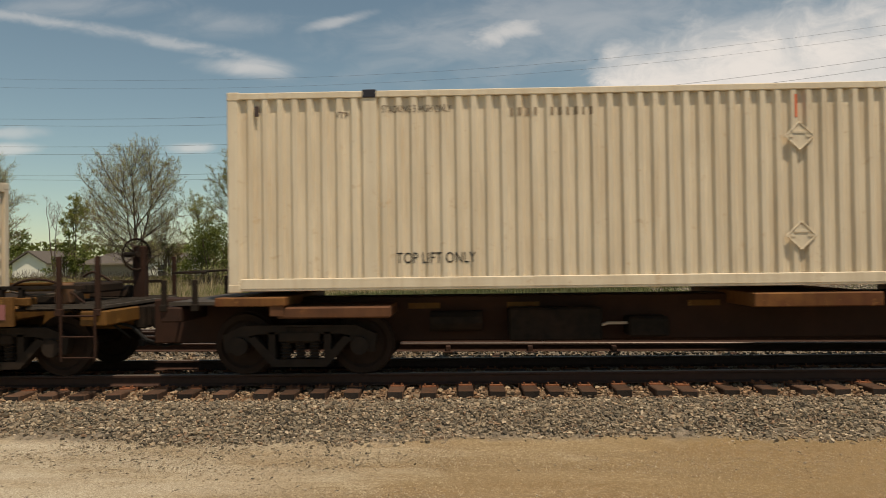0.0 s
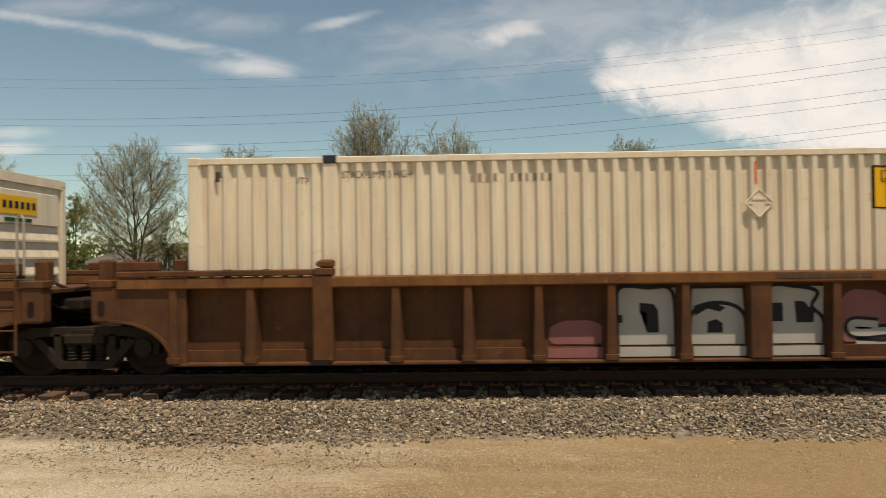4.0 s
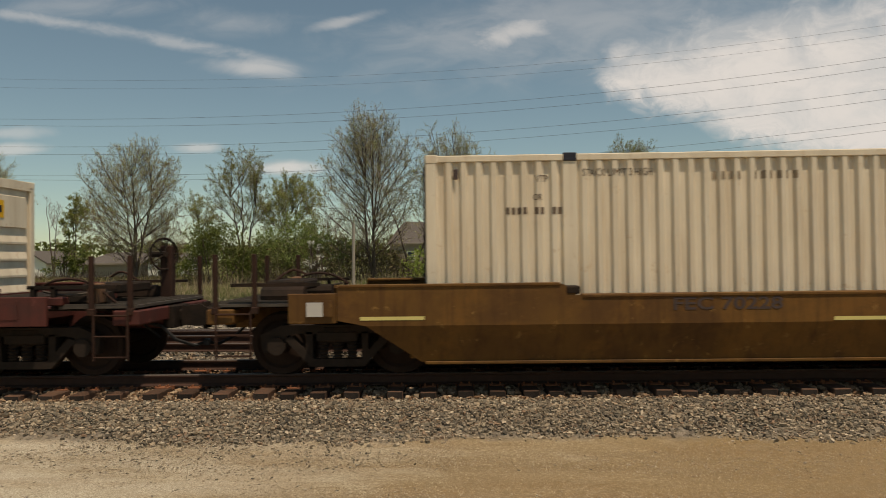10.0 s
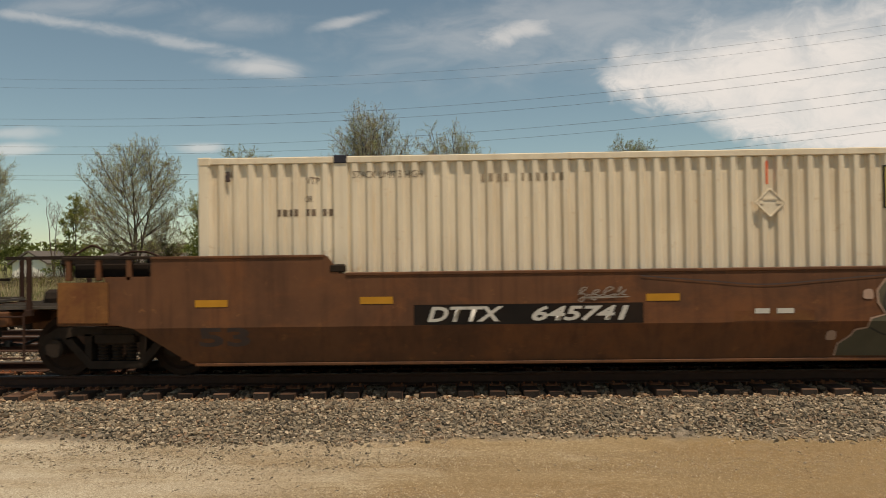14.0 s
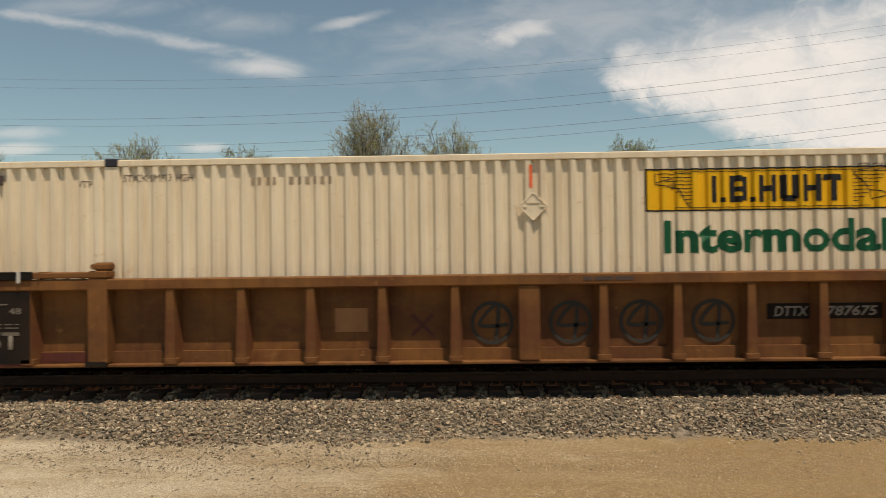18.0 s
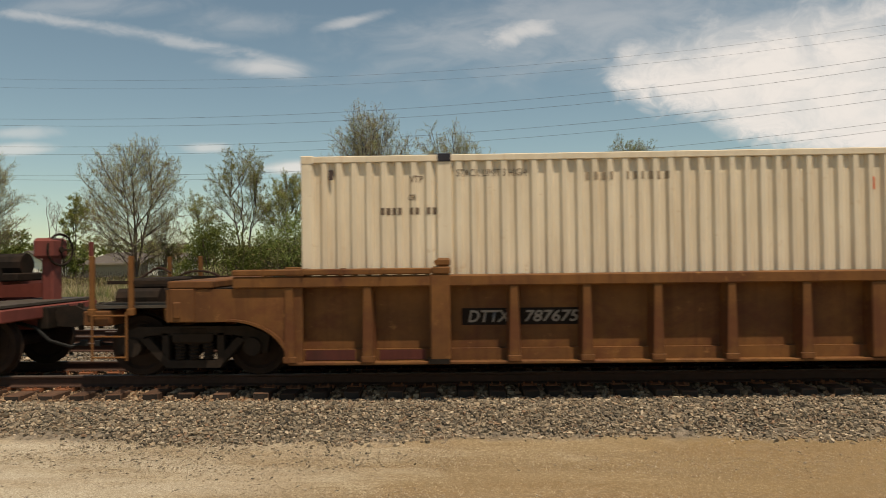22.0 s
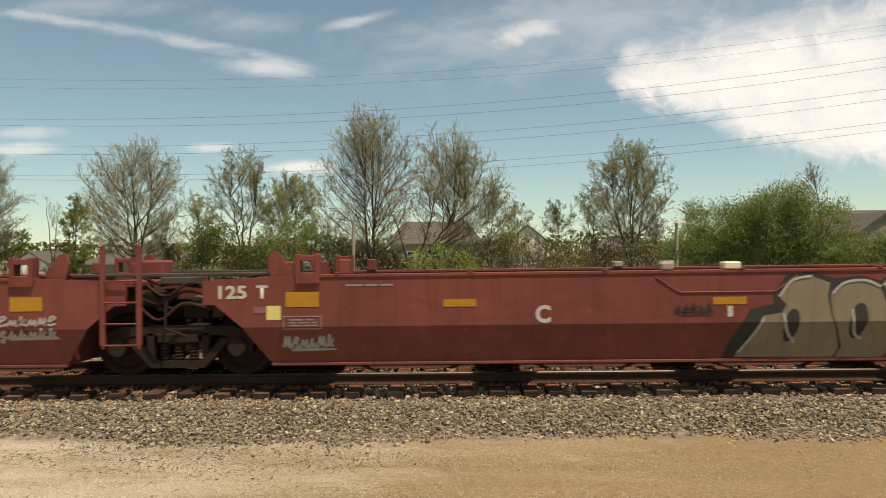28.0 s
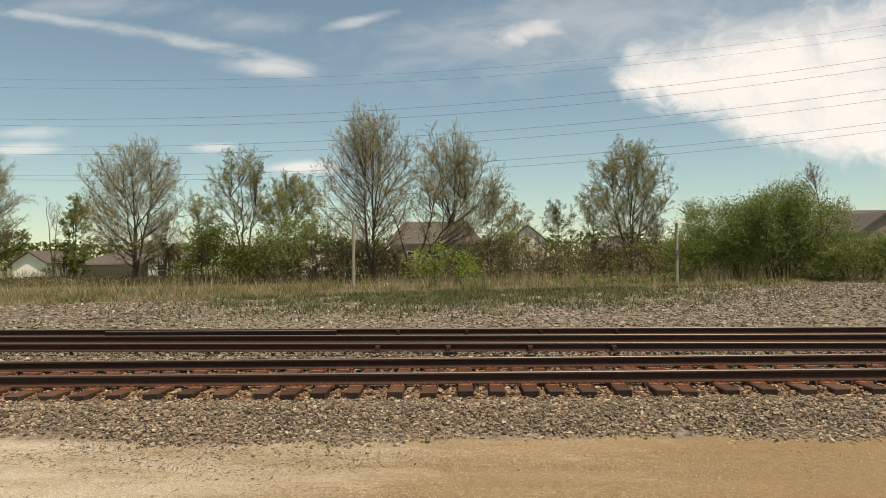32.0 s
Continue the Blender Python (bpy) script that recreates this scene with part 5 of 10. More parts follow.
def wheelset_bm():
    bm = B()
    ring = 28
    prof = [(0.0, -1.06), (0.085, -1.06), (0.085, -0.86), (0.13, -0.85), (0.15, -0.80), (0.33, -0.775), (0.37, -0.815), (0.452, -0.815), (WHEEL_R, -0.80), (WHEEL_R + 0.005, -0.71), (WHEEL_R + 0.03, -0.70), (WHEEL_R + 0.03, -0.675), (0.38, -0.675), (0.35, -0.73), (0.14, -0.72), (0.085, -0.66)]
    prof = prof + [(r, -y) for r, y in prof[::-1]]
    rows = []
    for r, y in prof:
        rows.append([bm.verts.new((max(r, 0.001) * math.cos(6.28319 * i / ring), y, max(r, 0.001) * math.sin(6.28319 * i / ring))) for i in range(ring)])
    for a, b in zip(rows, rows[1:]):
        for i in range(ring):
            j = (i + 1) % ring
            bm.faces.new((a[i], a[j], b[j], b[i]))
    for k in range(3):
        a = k * 2.0944
        for s in (-1, 1):
            rod(bm, (0.05 * math.cos(a), s * 1.05, 0.05 * math.sin(a)), (0.05 * math.cos(a), s * 1.085, 0.05 * math.sin(a)), 0.014, 6)
    return bm


def side_frame_bm():
    bm = B()
    y0, y1 = -1.09, -0.93
    prism(bm, [(-1.10, 0.36), (-1.14, 0.62), (-0.82, 0.76), (0.82, 0.76), (1.14, 0.62), (1.10, 0.36), (1.02, 0.36), (1.0, 0.55), (0.62, 0.63), (-0.62, 0.63), (-1.0, 0.55), (-1.02, 0.36)], y0, y1)
    prism(bm, [(-0.78, 0.56), (-0.40, 0.15), (0.40, 0.15), (0.78, 0.56), (0.66, 0.60), (0.34, 0.26), (-0.34, 0.26), (-0.66, 0.60)], y0 - 0.01, y1)
    for s in (-1, 1):
        box(bm, s * 0.41 - 0.05, s * 0.41 + 0.05, y0, y1, 0.20, 0.66)
        box(bm, s * 0.89 - 0.15, s * 0.89 + 0.15, y0 + 0.01, y1, 0.52, 0.63)
        rod(bm, (s * 0.89, y0 - 0.05, 0.457), (s * 0.89, y1, 0.457), 0.135, 12)
    box(bm, -0.30, 0.30, y0 - 0.03, y1, 0.52, 0.66, 0.015)
    return bm


def springs_bm():
    bm = B()
    rows = []
    for k in range(11):
        r = 0.085 if k % 2 else 0.06
        rows.append([bm.verts.new((r * math.cos(0.6283 * i), -1.02 + r * math.sin(0.6283 * i), 0.265 + 0.025 * k)) for i in range(10)])
    for a, b in zip(rows, rows[1:]):
        for i in range(10):
            bm.faces.new((a[i], a[(i + 1) % 10], b[(i + 1) % 10], b[i]))
    return bm


def bolster_bm():
    bm = B()
    box(bm, -0.21, 0.21, -1.10, 1.10, 0.50, 0.74, 0.02)
    rod(bm, (0, 0, 0.7), (0, 0, 0.84), 0.22, 12)
    for s in (-1, 1):
        box(bm, s * 0.62 - 0.04, s * 0.62 + 0.04, -0.8, 0.8, 0.36, 0.46)
    return bm


def truck(parent, x, label="dark greasy steel railway truck"):
    tr = part("truck", shared("truck_bolster", bolster_bm, "grime"), "grime", parent, label, at=pose(x, 0, 0))
    fm, sm, wm = shared("side_frame", side_frame_bm, "truck_steel"), shared("truck_spring", springs_bm, "truck_steel"), shared("wheelset", wheelset_bm, "wheel")
    for turn in (0, 180):
        part("side_frame", fm, "truck_steel", tr, at=pose(0, 0, 0, 0, 0, turn))
        for x in (-0.21, 0.0, 0.21):
            part("spring", sm, "truck_steel", tr, at=pose(0, 0, 0, 0, 0, turn) @ pose(x, 0, 0))
    for s in (-1, 1):
        w = part("wheelset", wm, "wheel", tr, "rusty steel wheels on an axle", at=pose(s * 0.89, 0, WHEEL_R))
        SPINNING.append((w, s * 0.89))
    return tr


# ---- containers ----
HALF, CH = 8.077, 2.90
PITCH = 0.216


def side_breaks():
    xs = {-7.93, 7.93}
    for s in (-1, 1):
        xs |= {s * 5.89, s * 6.125, s * 5.91, s * 6.105}
    k = int(7.93 / PITCH) + 1
    for i in range(-k, k + 1):
        for o in (0.0, 0.068, 0.108, 0.176):
            x = i * PITCH + o
            if abs(x) < 7.93 and not (5.86 < abs(x) < 6.15):
                xs.add(round(x, 4))
    return sorted(xs)


BREAKS = side_breaks()


def side_y(x, z=0.0):
    if abs(x) >= 7.929 or 5.905 < abs(x) < 6.11:
        return -1.288
    o = x % PITCH
    if o < 0.068:
        return -1.288
    if o < 0.108:
        return -1.288 + 0.052 * (o - 0.068) / 0.04
    if o < 0.176:
        return -1.236
    return -1.236 - 0.052 * (o - 0.176) / 0.04


LOGO = (1.70, 5.29, 2.03, 2.64)


def side_panel(paint_key, patches):
    """Corrugated wall; patches: (x0, x1, z0, z1, material) painted on it."""
    xs = sorted(set(BREAKS) | {p[i] for p in patches for i in (0, 1)})
    zs = sorted({0.16, 2.80} | {p[i] for p in patches for i in (2, 3)})
    me = bpy.data.meshes.new("side_panel")
    vs = [(x, side_y(x), z) for z in zs for x in xs]
    n = len(xs)
    fs, mi = [], []
    for j in range(len(zs) - 1):
        for i in range(n - 1):
            fs.append((j * n + i, j * n + i + 1, (j + 1) * n + i + 1, (j + 1) * n + i))
            cx, cz = (xs[i] + xs[i + 1]) / 2, (zs[j] + zs[j + 1]) / 2
            m = 0
            for k, p in enumerate(patches):
                if p[0] < cx < p[1] and p[2] < cz < p[3]:
                    m = k + 1
            mi.append(m)
    me.from_pydata(vs, [], fs)
    me.materials.append(M[paint_key])
    for p in patches:
        me.materials.append(M[p[4]])
    me.polygons.foreach_set("material_index", mi)
    return me


def decal(key, make, dx, dz, name, material, parent, label=""):
    """Paintwork laid over the corrugations, shared between containers."""
    k = ("decal", key, round(dx, 3), round(dz, 3), material)
    if k not in SHARED:
        bm = lay(make(), dx, dz, lambda x, z: side_y(x) - 0.005, BREAKS)
        me = bpy.data.meshes.new(name)
        for f in bm.faces:
            f.normal_update()
            if f.normal.y > 0:
                f.normal_flip()
        bm.to_mesh(me)
        bm.free()
        me.materials.append(M[material])
        SHARED[k] = me
    return part(name, SHARED[k], material, parent, label)


def logo_frame_bm():
    x0, x1, z0, z1 = LOGO
    t = 0.022
    spec = [(x0, x1, z1 - t, z1), (x0, x1, z0, z0 + t), (x0, x0 + t, z0 + t, z1 - t), (x1 - t, x1, z0 + t, z1 - t)]
    spec += [(x0 + 0.42, x1 - 0.42, z1 - 0.055, z1 - 0.045), (x0 + 0.42, x1 - 0.42, z0 + 0.045, z0 + 0.055)]
    bm = bars(spec)
    # stripes and a furled scroll at each side of the sign
    for i in range(9):
        z = z1 - 0.075 - i * 0.052
        a = 0.17 + i * 0.052
        ribbon(bm, [(x0 + a, z), (x0 + 0.66, z)], 0.012)
        ribbon(bm, [(x1 - 0.66, z), (x1 - 0.66 + (0.5 - i * 0.052), z)], 0.012)
    ribbon(bm, [(x0 + 0.15, z1 - 0.06), (x0 + 0.15, z1 - 0.22), (x0 + 0.45, z1 - 0.28), (x0 + 0.64, z0 + 0.06)], 0.016)
    ribbon(bm, [(x0 + 0.15, z1 - 0.2), (x0 + 0.40, z1 - 0.14), (x0 + 0.42, z1 - 0.26)], 0.014)
    ribbon(bm, [(x1 - 0.15, z0 + 0.06), (x1 - 0.15, z0 + 0.22), (x1 - 0.45, z0 + 0.28), (x1 - 0.66, z1 - 0.06)], 0.016)
    ribbon(bm, [(x1 - 0.15, z0 + 0.2), (x1 - 0.40, z0 + 0.14), (x1 - 0.42, z0 + 0.26)], 0.014)
    return bm


def logo_blocks_bm():
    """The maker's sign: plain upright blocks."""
    z0, z1, w = 2.15, 2.53, 0.085
    spec = []
    for x, kind in ((2.50, "hook"), (2.89, "full"), (3.30, "pair"), (3.61, "cup"), (3.92, "pair"), (4.22, "tee")):
        a, b = x, x + 0.26
        if kind == "hook":
            spec += [(b - w - 0.04, b - 0.04, z0, z1)]
        elif kind == "full":
            spec += [(a, a + w, z0, z1), (b - w, b, z0 + 0.02, z1 - 0.02), (a + w, b - w, z0, z0 + w), (a + w, b - w, z1 - w, z1), (a + w, b - w, 2.30, 2.37)]
        elif kind == "pair":
            spec += [(a, a + w, z0, z1), (b - w, b, z0, z1), (a + w, b - w, 2.30, 2.38)]
        elif kind == "cup":
            spec += [(a, a + w, z0 + 0.04, z1), (b - w, b, z0 + 0.04, z1), (a + 0.03, b - 0.03, z0, z0 + 0.085)]
        else:
            spec += [(a + 0.09, a + 0.09 + w, z0, z1 - w), (a, b, z1 - w, z1)]
    spec += [(2.77, 2.83, z0, z0 + 0.07), (3.19, 3.25, z0, z0 + 0.07)]
    return bars(spec)


def small_bars(n, w, h, gap, rng):
    spec, x = [], 0.0
    for i in range(n):
        k = w * rng.uniform(0.75, 1.1)
        spec.append((x, x + k, 0, h))
        x += k + gap * (3.2 if i == 3 else 1)
    return bars(spec)


def diamond_bm():
    bm = B()
    prism(bm, [(0, -0.20), (0.20, 0), (0, 0.20), (-0.20, 0)], -1.300, -1.29)
    for s in (-1, 1):
        for q in (-1, 1):
            rod(bm, (s * 0.20, -1.303, 0), (0, -1.303, q * 0.20), 0.011, 6)
        box(bm, s * 0.16 - 0.07, s * 0.16 + 0.07, -1.31, -1.30, -0.015, 0.015)
    box(bm, -0.10, 0.10, -1.31, -1.30, 0.045, 0.075)
    return bm


def placard_bm():
    bm = B()
    prism(bm, [(0, -0.22), (0.22, 0), (0, 0.22), (-0.22, 0)], -1.304, -1.29)
    return bm


def end_wall_bm():
    bm = B()
    box(bm, HALF - 0.08, HALF - 0.055, -1.17, 1.17, 0.16, 2.74)
    box(bm, HALF - 0.06, HALF - 0.015, -1.08, 1.08, 2.06, 2.62, 0.01)
    return bm


def end_rib_bm():
    """A pressed rib: a broad slope above, a sharp return below."""
    bm = B()
    prism(bm, [(HALF - 0.058, 0.0), (HALF - 0.02, 0.015), (HALF - 0.018, 0.05), (HALF - 0.058, 0.19)], -1.10, 1.10)
    return bm


def door_bm():
    bm = B()
    box(bm, -0.02, 0.03, -1.15, -0.01, 0.17, 2.72, 0.008)
    for i in range(5):
        box(bm, -0.035, -0.02, -1.08, -0.06, 0.3 + i * 0.47, 0.62 + i * 0.47, 0.006)
    return bm


def frame_bm():
    bm = B()
    for s in (-1, 1):
        box(bm, -HALF + 0.005, HALF - 0.005, s * 1.295 - 0.05 * (s > 0), s * 1.295 + 0.05 * (s < 0), 2.80, 2.895, 0.01)
        box(bm, -HALF + 0.005, HALF - 0.005, s * 1.292 - 0.06 * (s > 0), s * 1.292 + 0.06 * (s < 0), 0.02, 0.165, 0.01)
        for e in (-1, 1):
            box(bm, e * HALF - 0.15 * (e > 0), e * HALF + 0.15 * (e < 0), s * 1.293 - 0.12 * (s > 0), s * 1.293 + 0.12 * (s < 0), 0.10, 2.86, 0.012)
    for e in (-1, 1):
        box(bm, e * (HALF - 0.001) - 0.12 * (e > 0), e * (HALF - 0.001) + 0.12 * (e < 0), -1.2, 1.2, 2.74, 2.89)
        box(bm, e * (HALF - 0.001) - 0.12 * (e > 0), e * (HALF - 0.001) + 0.12 * (e < 0), -1.2, 1.2, 0.02, 0.16)
    return bm


def roof_bm():
    bm = B()
    x = -7.95
    i = 0
    while x < 7.9:
        box(bm, x, x + 0.40, -1.24, 1.24, 2.855, 2.885 + 0.02 * (i % 2))
        x += 0.40
        i += 1
    return bm


def floor_bm():
    bm = B()
    box(bm, -7.95, 7.95, -1.22, 1.22, 0.08, 0.15)
    return bm


def casting_bm():
    bm = B()
    box(bm, -0.092, 0.092, -0.085, 0.085, -0.062, 0.062, 0.012)
    return bm


def lift_cap_bm():
    bm = B()
    box(bm, -0.10, 0.10, -1.305, -1.19, 2.795, 2.915, 0.012)
    return bm


def bar_rod_bm():
    bm = B()
    rod(bm, (0, 0, 0.12), (0, 0, 2.80), 0.018, 8)
    for z in (0.25, 0.9, 1.7, 2.65):
        box(bm, -0.03, 0.03, -0.05, 0.05, z, z + 0.06)
    box(bm, -0.04, -0.01, -0.02, 0.38, 1.15, 1.20)
    return bm


def container(u, z, label, style="cream", sign="yellow", marks=(), seed=0, group="intermodal containers"):
    th = rolls(thing("shipping_container", label, "container", group), u - HALF, z)
    rng = random.Random(seed)
    pk = {"cream": "cont_white", "green": "cont_green"}[style]
    key = (style, sign, "rust" in marks)
    patches = []
    if sign in ("yellow", "faded", "pale"):
        patches.append((*LOGO, {"yellow": "yellow", "faded": "yellow_faded", "pale": "yellow_faded"}[sign]))
    if sign == "square":
        patches.append((-0.76, 0.66, 1.10, 1.96, "yellow"))
    if "rust" in marks:
        patches.append((0.74, 3.80, 2.46, 2.78, "rust_red"))
    if key not in SHARED:
        SHARED[key] = side_panel(pk, patches)
        SHARED[key + ("plain",)] = side_panel(pk, [])
    part("side_panel", SHARED[key], pk, th, "corrugated painted steel side with signs" if sign else "")
    part("side_panel", SHARED[key + ("plain",)], pk, th, at=pose(0, 0, 0, 0, 0, 180))
    for nm, mk in (("frame", frame_bm), ("roof", roof_bm), ("floor_deck", floor_bm)):
        part(nm, shared(nm + style, mk, pk), pk, th)
    part("end_wall", shared("end_wall" + style, end_wall_bm, pk), pk, th, "ribbed front end wall")
    for i in range(6):
        part("end_rib", shared("end_rib" + style, end_rib_bm, pk), pk, th, at=pose(0, 0, 0.30 + i * 0.292))
    dk = "cont_door" if style == "cream" else "cont_green"
    for s in (0, 180):
        door = part("door", shared("door" + style, door_bm, dk), dk, th, "grimy ribbed rear door", at=pose(-HALF + 0.03, 0, 0, 0, 0, 0) @ (Matrix.Identity(4) if not s else Matrix.Diagonal((1, -1, 1, 1))))
        for y in (-0.85, -0.35):
            part("lock_rod", shared("lock_rod", bar_rod_bm, "grate"), "grate", door, at=pose(-0.06, y, 0))
    for sx in (-1, 1):
        for sy in (-1, 1):
            for cz in (0.062, CH - 0.055):
                part("corner_casting", shared("casting" + style, casting_bm, pk), pk, th, at=pose(sx * (HALF - 0.088), sy * 1.214, cz))
        part("lift_pad", shared("lift_cap" + ("pale" if style == "green" else ""), lift_cap_bm, "cont_white" if style == "green" else "dark_cap"), "dark_cap", th, "pale lift pad" if style == "green" else "dark lift pad", at=pose(sx * 6.007, 0, 0))
    # signs and stencils on the near side
    ink = "black" if style == "cream" else "white_paint"
    if sign in ("yellow", "faded", "pale"):
        decal("logo_frame", logo_frame_bm, 0, 0, "sign_border", "black", th, "thin black lines round the yellow sign")
        decal("logo_blocks", logo_blocks_bm, 0, 0, "sign_lettering", "black", th, "bold black blocks on the yellow sign")
        gk = "green_text" if sign != "pale" else "green_faded"
        decal("intermodal", lambda: text_bm("Intermodal", 0.47, 3.16, 0.033), 1.95, 1.43, "lettering", gk, th, "large green lettering")
        if "dot" in marks:
            decal("dot", lambda: bars([(0, 0.06, 0, 0.06)]), 5.56, 1.38, "marker_dot", "lime", th, "small red dot")
    if style == "cream":
        s = "STACKING 3 HIGH ONLY" if "new" in marks else "STACK LIMIT 3 HIGH"
        for x in (-HALF + 2.25, HALF - 3.36):
            decal(s, lambda: text_bm(s, 0.105, 1.0), x, 2.575, "stencil", "ink", th)
        decal(("num", seed), lambda: small_bars(10, 0.055, 0.115, 0.06, rng), -HALF + 4.1, 2.50, "number_stencil", "scuff", th)
        for x in (-HALF + 1.57, HALF - 1.76):
            decal("wtp", lambda: text_bm("VTP", 0.10, 0.19, 0.01), x, 2.50, "stencil", "ink", th)
        if "pin" in marks:
            for x in (-HALF + 1.15, HALF - 2.02):
                decal("pin", lambda: bars([(i * 0.083, i * 0.083 + 0.055, 0, 0.10) for i in range(10) if i not in (4, 7)]), x, 2.04, "stencil", "ink", th)
                decal("OR", lambda: text_bm("OR", 0.09, 0.12, 0.01), x + 0.40, 2.24, "stencil", "ink", th)
        for x in (-HALF + 0.40, HALF - 0.53):
            part("latch_plate", shared("latch_plate", lambda: box(B(), 0, 0.07, -1.30, -1.28, 2.55, 2.70, 0.008), "dark_text"), "dark_text", th, at=pose(x, 0, 0))
    if "diamond" in marks:
        part("placard_holder", shared("placard_holder", diamond_bm, "cont_white"), "cont_white", th, "diamond-shaped metal placard holder", at=pose(0.10, 0, 2.13))
    if "strip" in marks:
        decal("strip", lambda: bars([(0, 0.05, 0, 0.33)]), 0.05, 2.40, "warning_strip", "lime", th, "orange-red warning strip")
    if "top_lift" in marks:
        for x in (-HALF + 2.44, HALF - 3.6):
            decal("TOP LIFT ONLY", lambda: text_bm("TOP LIFT ONLY", 0.155, 1.14), x, 0.40, "stencil", "black", th)
        part("placard_holder", shared("placard_holder", diamond_bm, "cont_white"), "cont_white", th, "diamond-shaped metal placard holder", at=pose(0.10, 0, 0.72))
        part("rub_rail", shared("rub_rail", lambda: box(B(), -7.9, 7.9, -1.30, -1.27, 0.05, 0.20, 0.01), "cont_white"), "cont_white", th, "dented lower side rail")
    if "spot" in marks:
        decal("spot", lambda: blob(B(), 0, 0, 0.15, 0.13, 8, 0.25, random.Random(3)), 0.10, 1.58, "scrape", "scuff", th, "brown scrape")
    if "patch" in marks:
        decal("pinstrip", lambda: bars([(0, 0.04, 0, 0.18)]), 0.05, 2.30, "warning_strip", "lime", th, "small orange-red strip")
    # signs on the ends
    if style == "cream":
        b = box(B(), HALF - 0.014, HALF - 0.006, -0.55, 0.45, 2.22, 2.52)
        part("end_sign", b, "yellow", th, "small yellow sign on the end wall")
        b = B()
        for q in range(6):
            box(b, HALF - 0.006, HALF - 0.002, -0.45 + q * 0.15, -0.36 + q * 0.15, 2.31, 2.43)
        part("sign_lettering", b, "black", th)
        b = box(B(), HALF - 0.014, HALF - 0.006, -0.4, 0.3, 2.10, 2.16)
        part("end_label", b, "green_text", th)
        b = box(B(), -HALF - 0.02, -HALF - 0.012, -0.9, 0.9, 1.85, 2.25)
        part("door_sign", b, "yellow_faded", th, "dirty yellow sign across the doors")
    else:
        decal("square_e", lambda: bars([(0, 0.12, 0, 0.72), (0.12, 0.42, 0, 0.11), (0.12, 0.36, 0.30, 0.40), (0.12, 0.42, 0.61, 0.72)]), -0.68, 1.20, "sign_shape", "dark_spray", th, "dark blue-black block shape")
        decal("square_m", lambda: bars([(0, 0.10, 0, 0.52), (0.40, 0.50, 0, 0.52), (0.10, 0.40, 0.25, 0.38), (0.56, 0.66, 0, 0.55), (0.66, 0.84, 0.45, 0.55), (0.66, 0.84, 0.22, 0.32), (0.78, 0.87, 0.32, 0.45)]), -0.22, 1.27, "sign_shape", "blue_spray", th, "blue block shapes")
        decal("cube", lambda: text_bm("WARNING HIGH CUBE", 0.11, 1.56), -0.86, 2.52, "stencil", "white_paint", th, "white stencil")
        for x in (HALF - 1.28, -HALF + 0.92):
            decal("53f", lambda: text_bm("53'", 0.22, 0.36, 0.01), x, 1.45, "stencil", "white_paint", th, "white length stencil")
        for x in (HALF - 1.90, -HALF + 1.42):
            decal("vtp", lambda: text_bm("VTP", 0.12, 0.28, 0.01), x, 2.36, "stencil", "white_paint", th)
        decal("EMnum", lambda: text_bm("EMHU 272094", 0.16, 1.46, 0.015), HALF - 3.62, 2.32, "number_stencil", "white_paint", th)
        part("placard", shared("placard_full", placard_bm, "white_paint"), "white_paint", th, "white diamond placard", at=pose(HALF - 3.83, 0, 1.72))
        b = box(B(), HALF - 0.014, HALF - 0.006, -0.5, 0.2, 2.08, 2.45)
        part("end_sign", b, "yellow", th, "yellow sign on the end wall")
        for y in (-1.15, 1.10):
            b = box(B(), HALF, HALF + 0.012, y, y + 0.1, 0.9, 2.1)
            part("edge_marker", b, "yellow", th, "yellow edge stripe")
    return th


# ---- shared car parts ----
def coupler_bm():
    bm = B()
    box(bm, -0.62, 0.20, -0.11, 0.11, 0.76, 0.94, 0.02)
    prism(bm, [(0.15, 0.70), (0.15, 1.0), (0.45, 1.03), (0.60, 0.95), (0.60, 0.72), (0.45, 0.68)], -0.19, 0.02)
    prism(bm, [(0.15, 0.70), (0.15, 1.0), (0.34, 1.02), (0.34, 0.69)], 0.02, 0.20)
    rod(bm, (0.50, -0.10, 0.63), (0.50, -0.10, 1.06), 0.045, 8)
    box(bm, -0.10, 0.08, -0.32, 0.32, 0.66, 1.02, 0.02)
    return bm


def hose_bm():
    bm = B()
    pipe(bm, [(-0.25, -0.35, 0.78), (0.05, -0.36, 0.70), (0.25, -0.30, 0.48), (0.48, -0.12, 0.36), (0.62, 0.02, 0.40)], 0.028, 7)
    box(bm, 0.58, 0.68, -0.03, 0.07, 0.35, 0.45, 0.01)
    return bm


def ladder_bm(z0=0.35, z1=1.95, w=0.42):
    bm = B()
    for x in (0, w):
        rod(bm, (x, 0, z0), (x, 0, z1), 0.018, 6)
    z = z0 + 0.05
    while z < min(z1, 1.6):
        rod(bm, (0, 0, z), (w, 0, z), 0.014, 6)
        z += 0.30
    return bm


def stanchion_bm(h=1.0):
    bm = B()
    box(bm, -0.035, 0.035, -0.03, 0.03, 0.0, h, 0.008)
    box(bm, -0.05, 0.05, -0.05, 0.05, 0.0, 0.10, 0.01)
    return bm


def loop_bm(h=0.9, w=0.10):
    bm = B()
    pipe(bm, [(0, 0, 0), (0, 0, h - 0.05), (0.03, 0, h), (w - 0.03, 0, h), (w, 0, h - 0.05), (w, 0, 0)], 0.018, 6)
    return bm


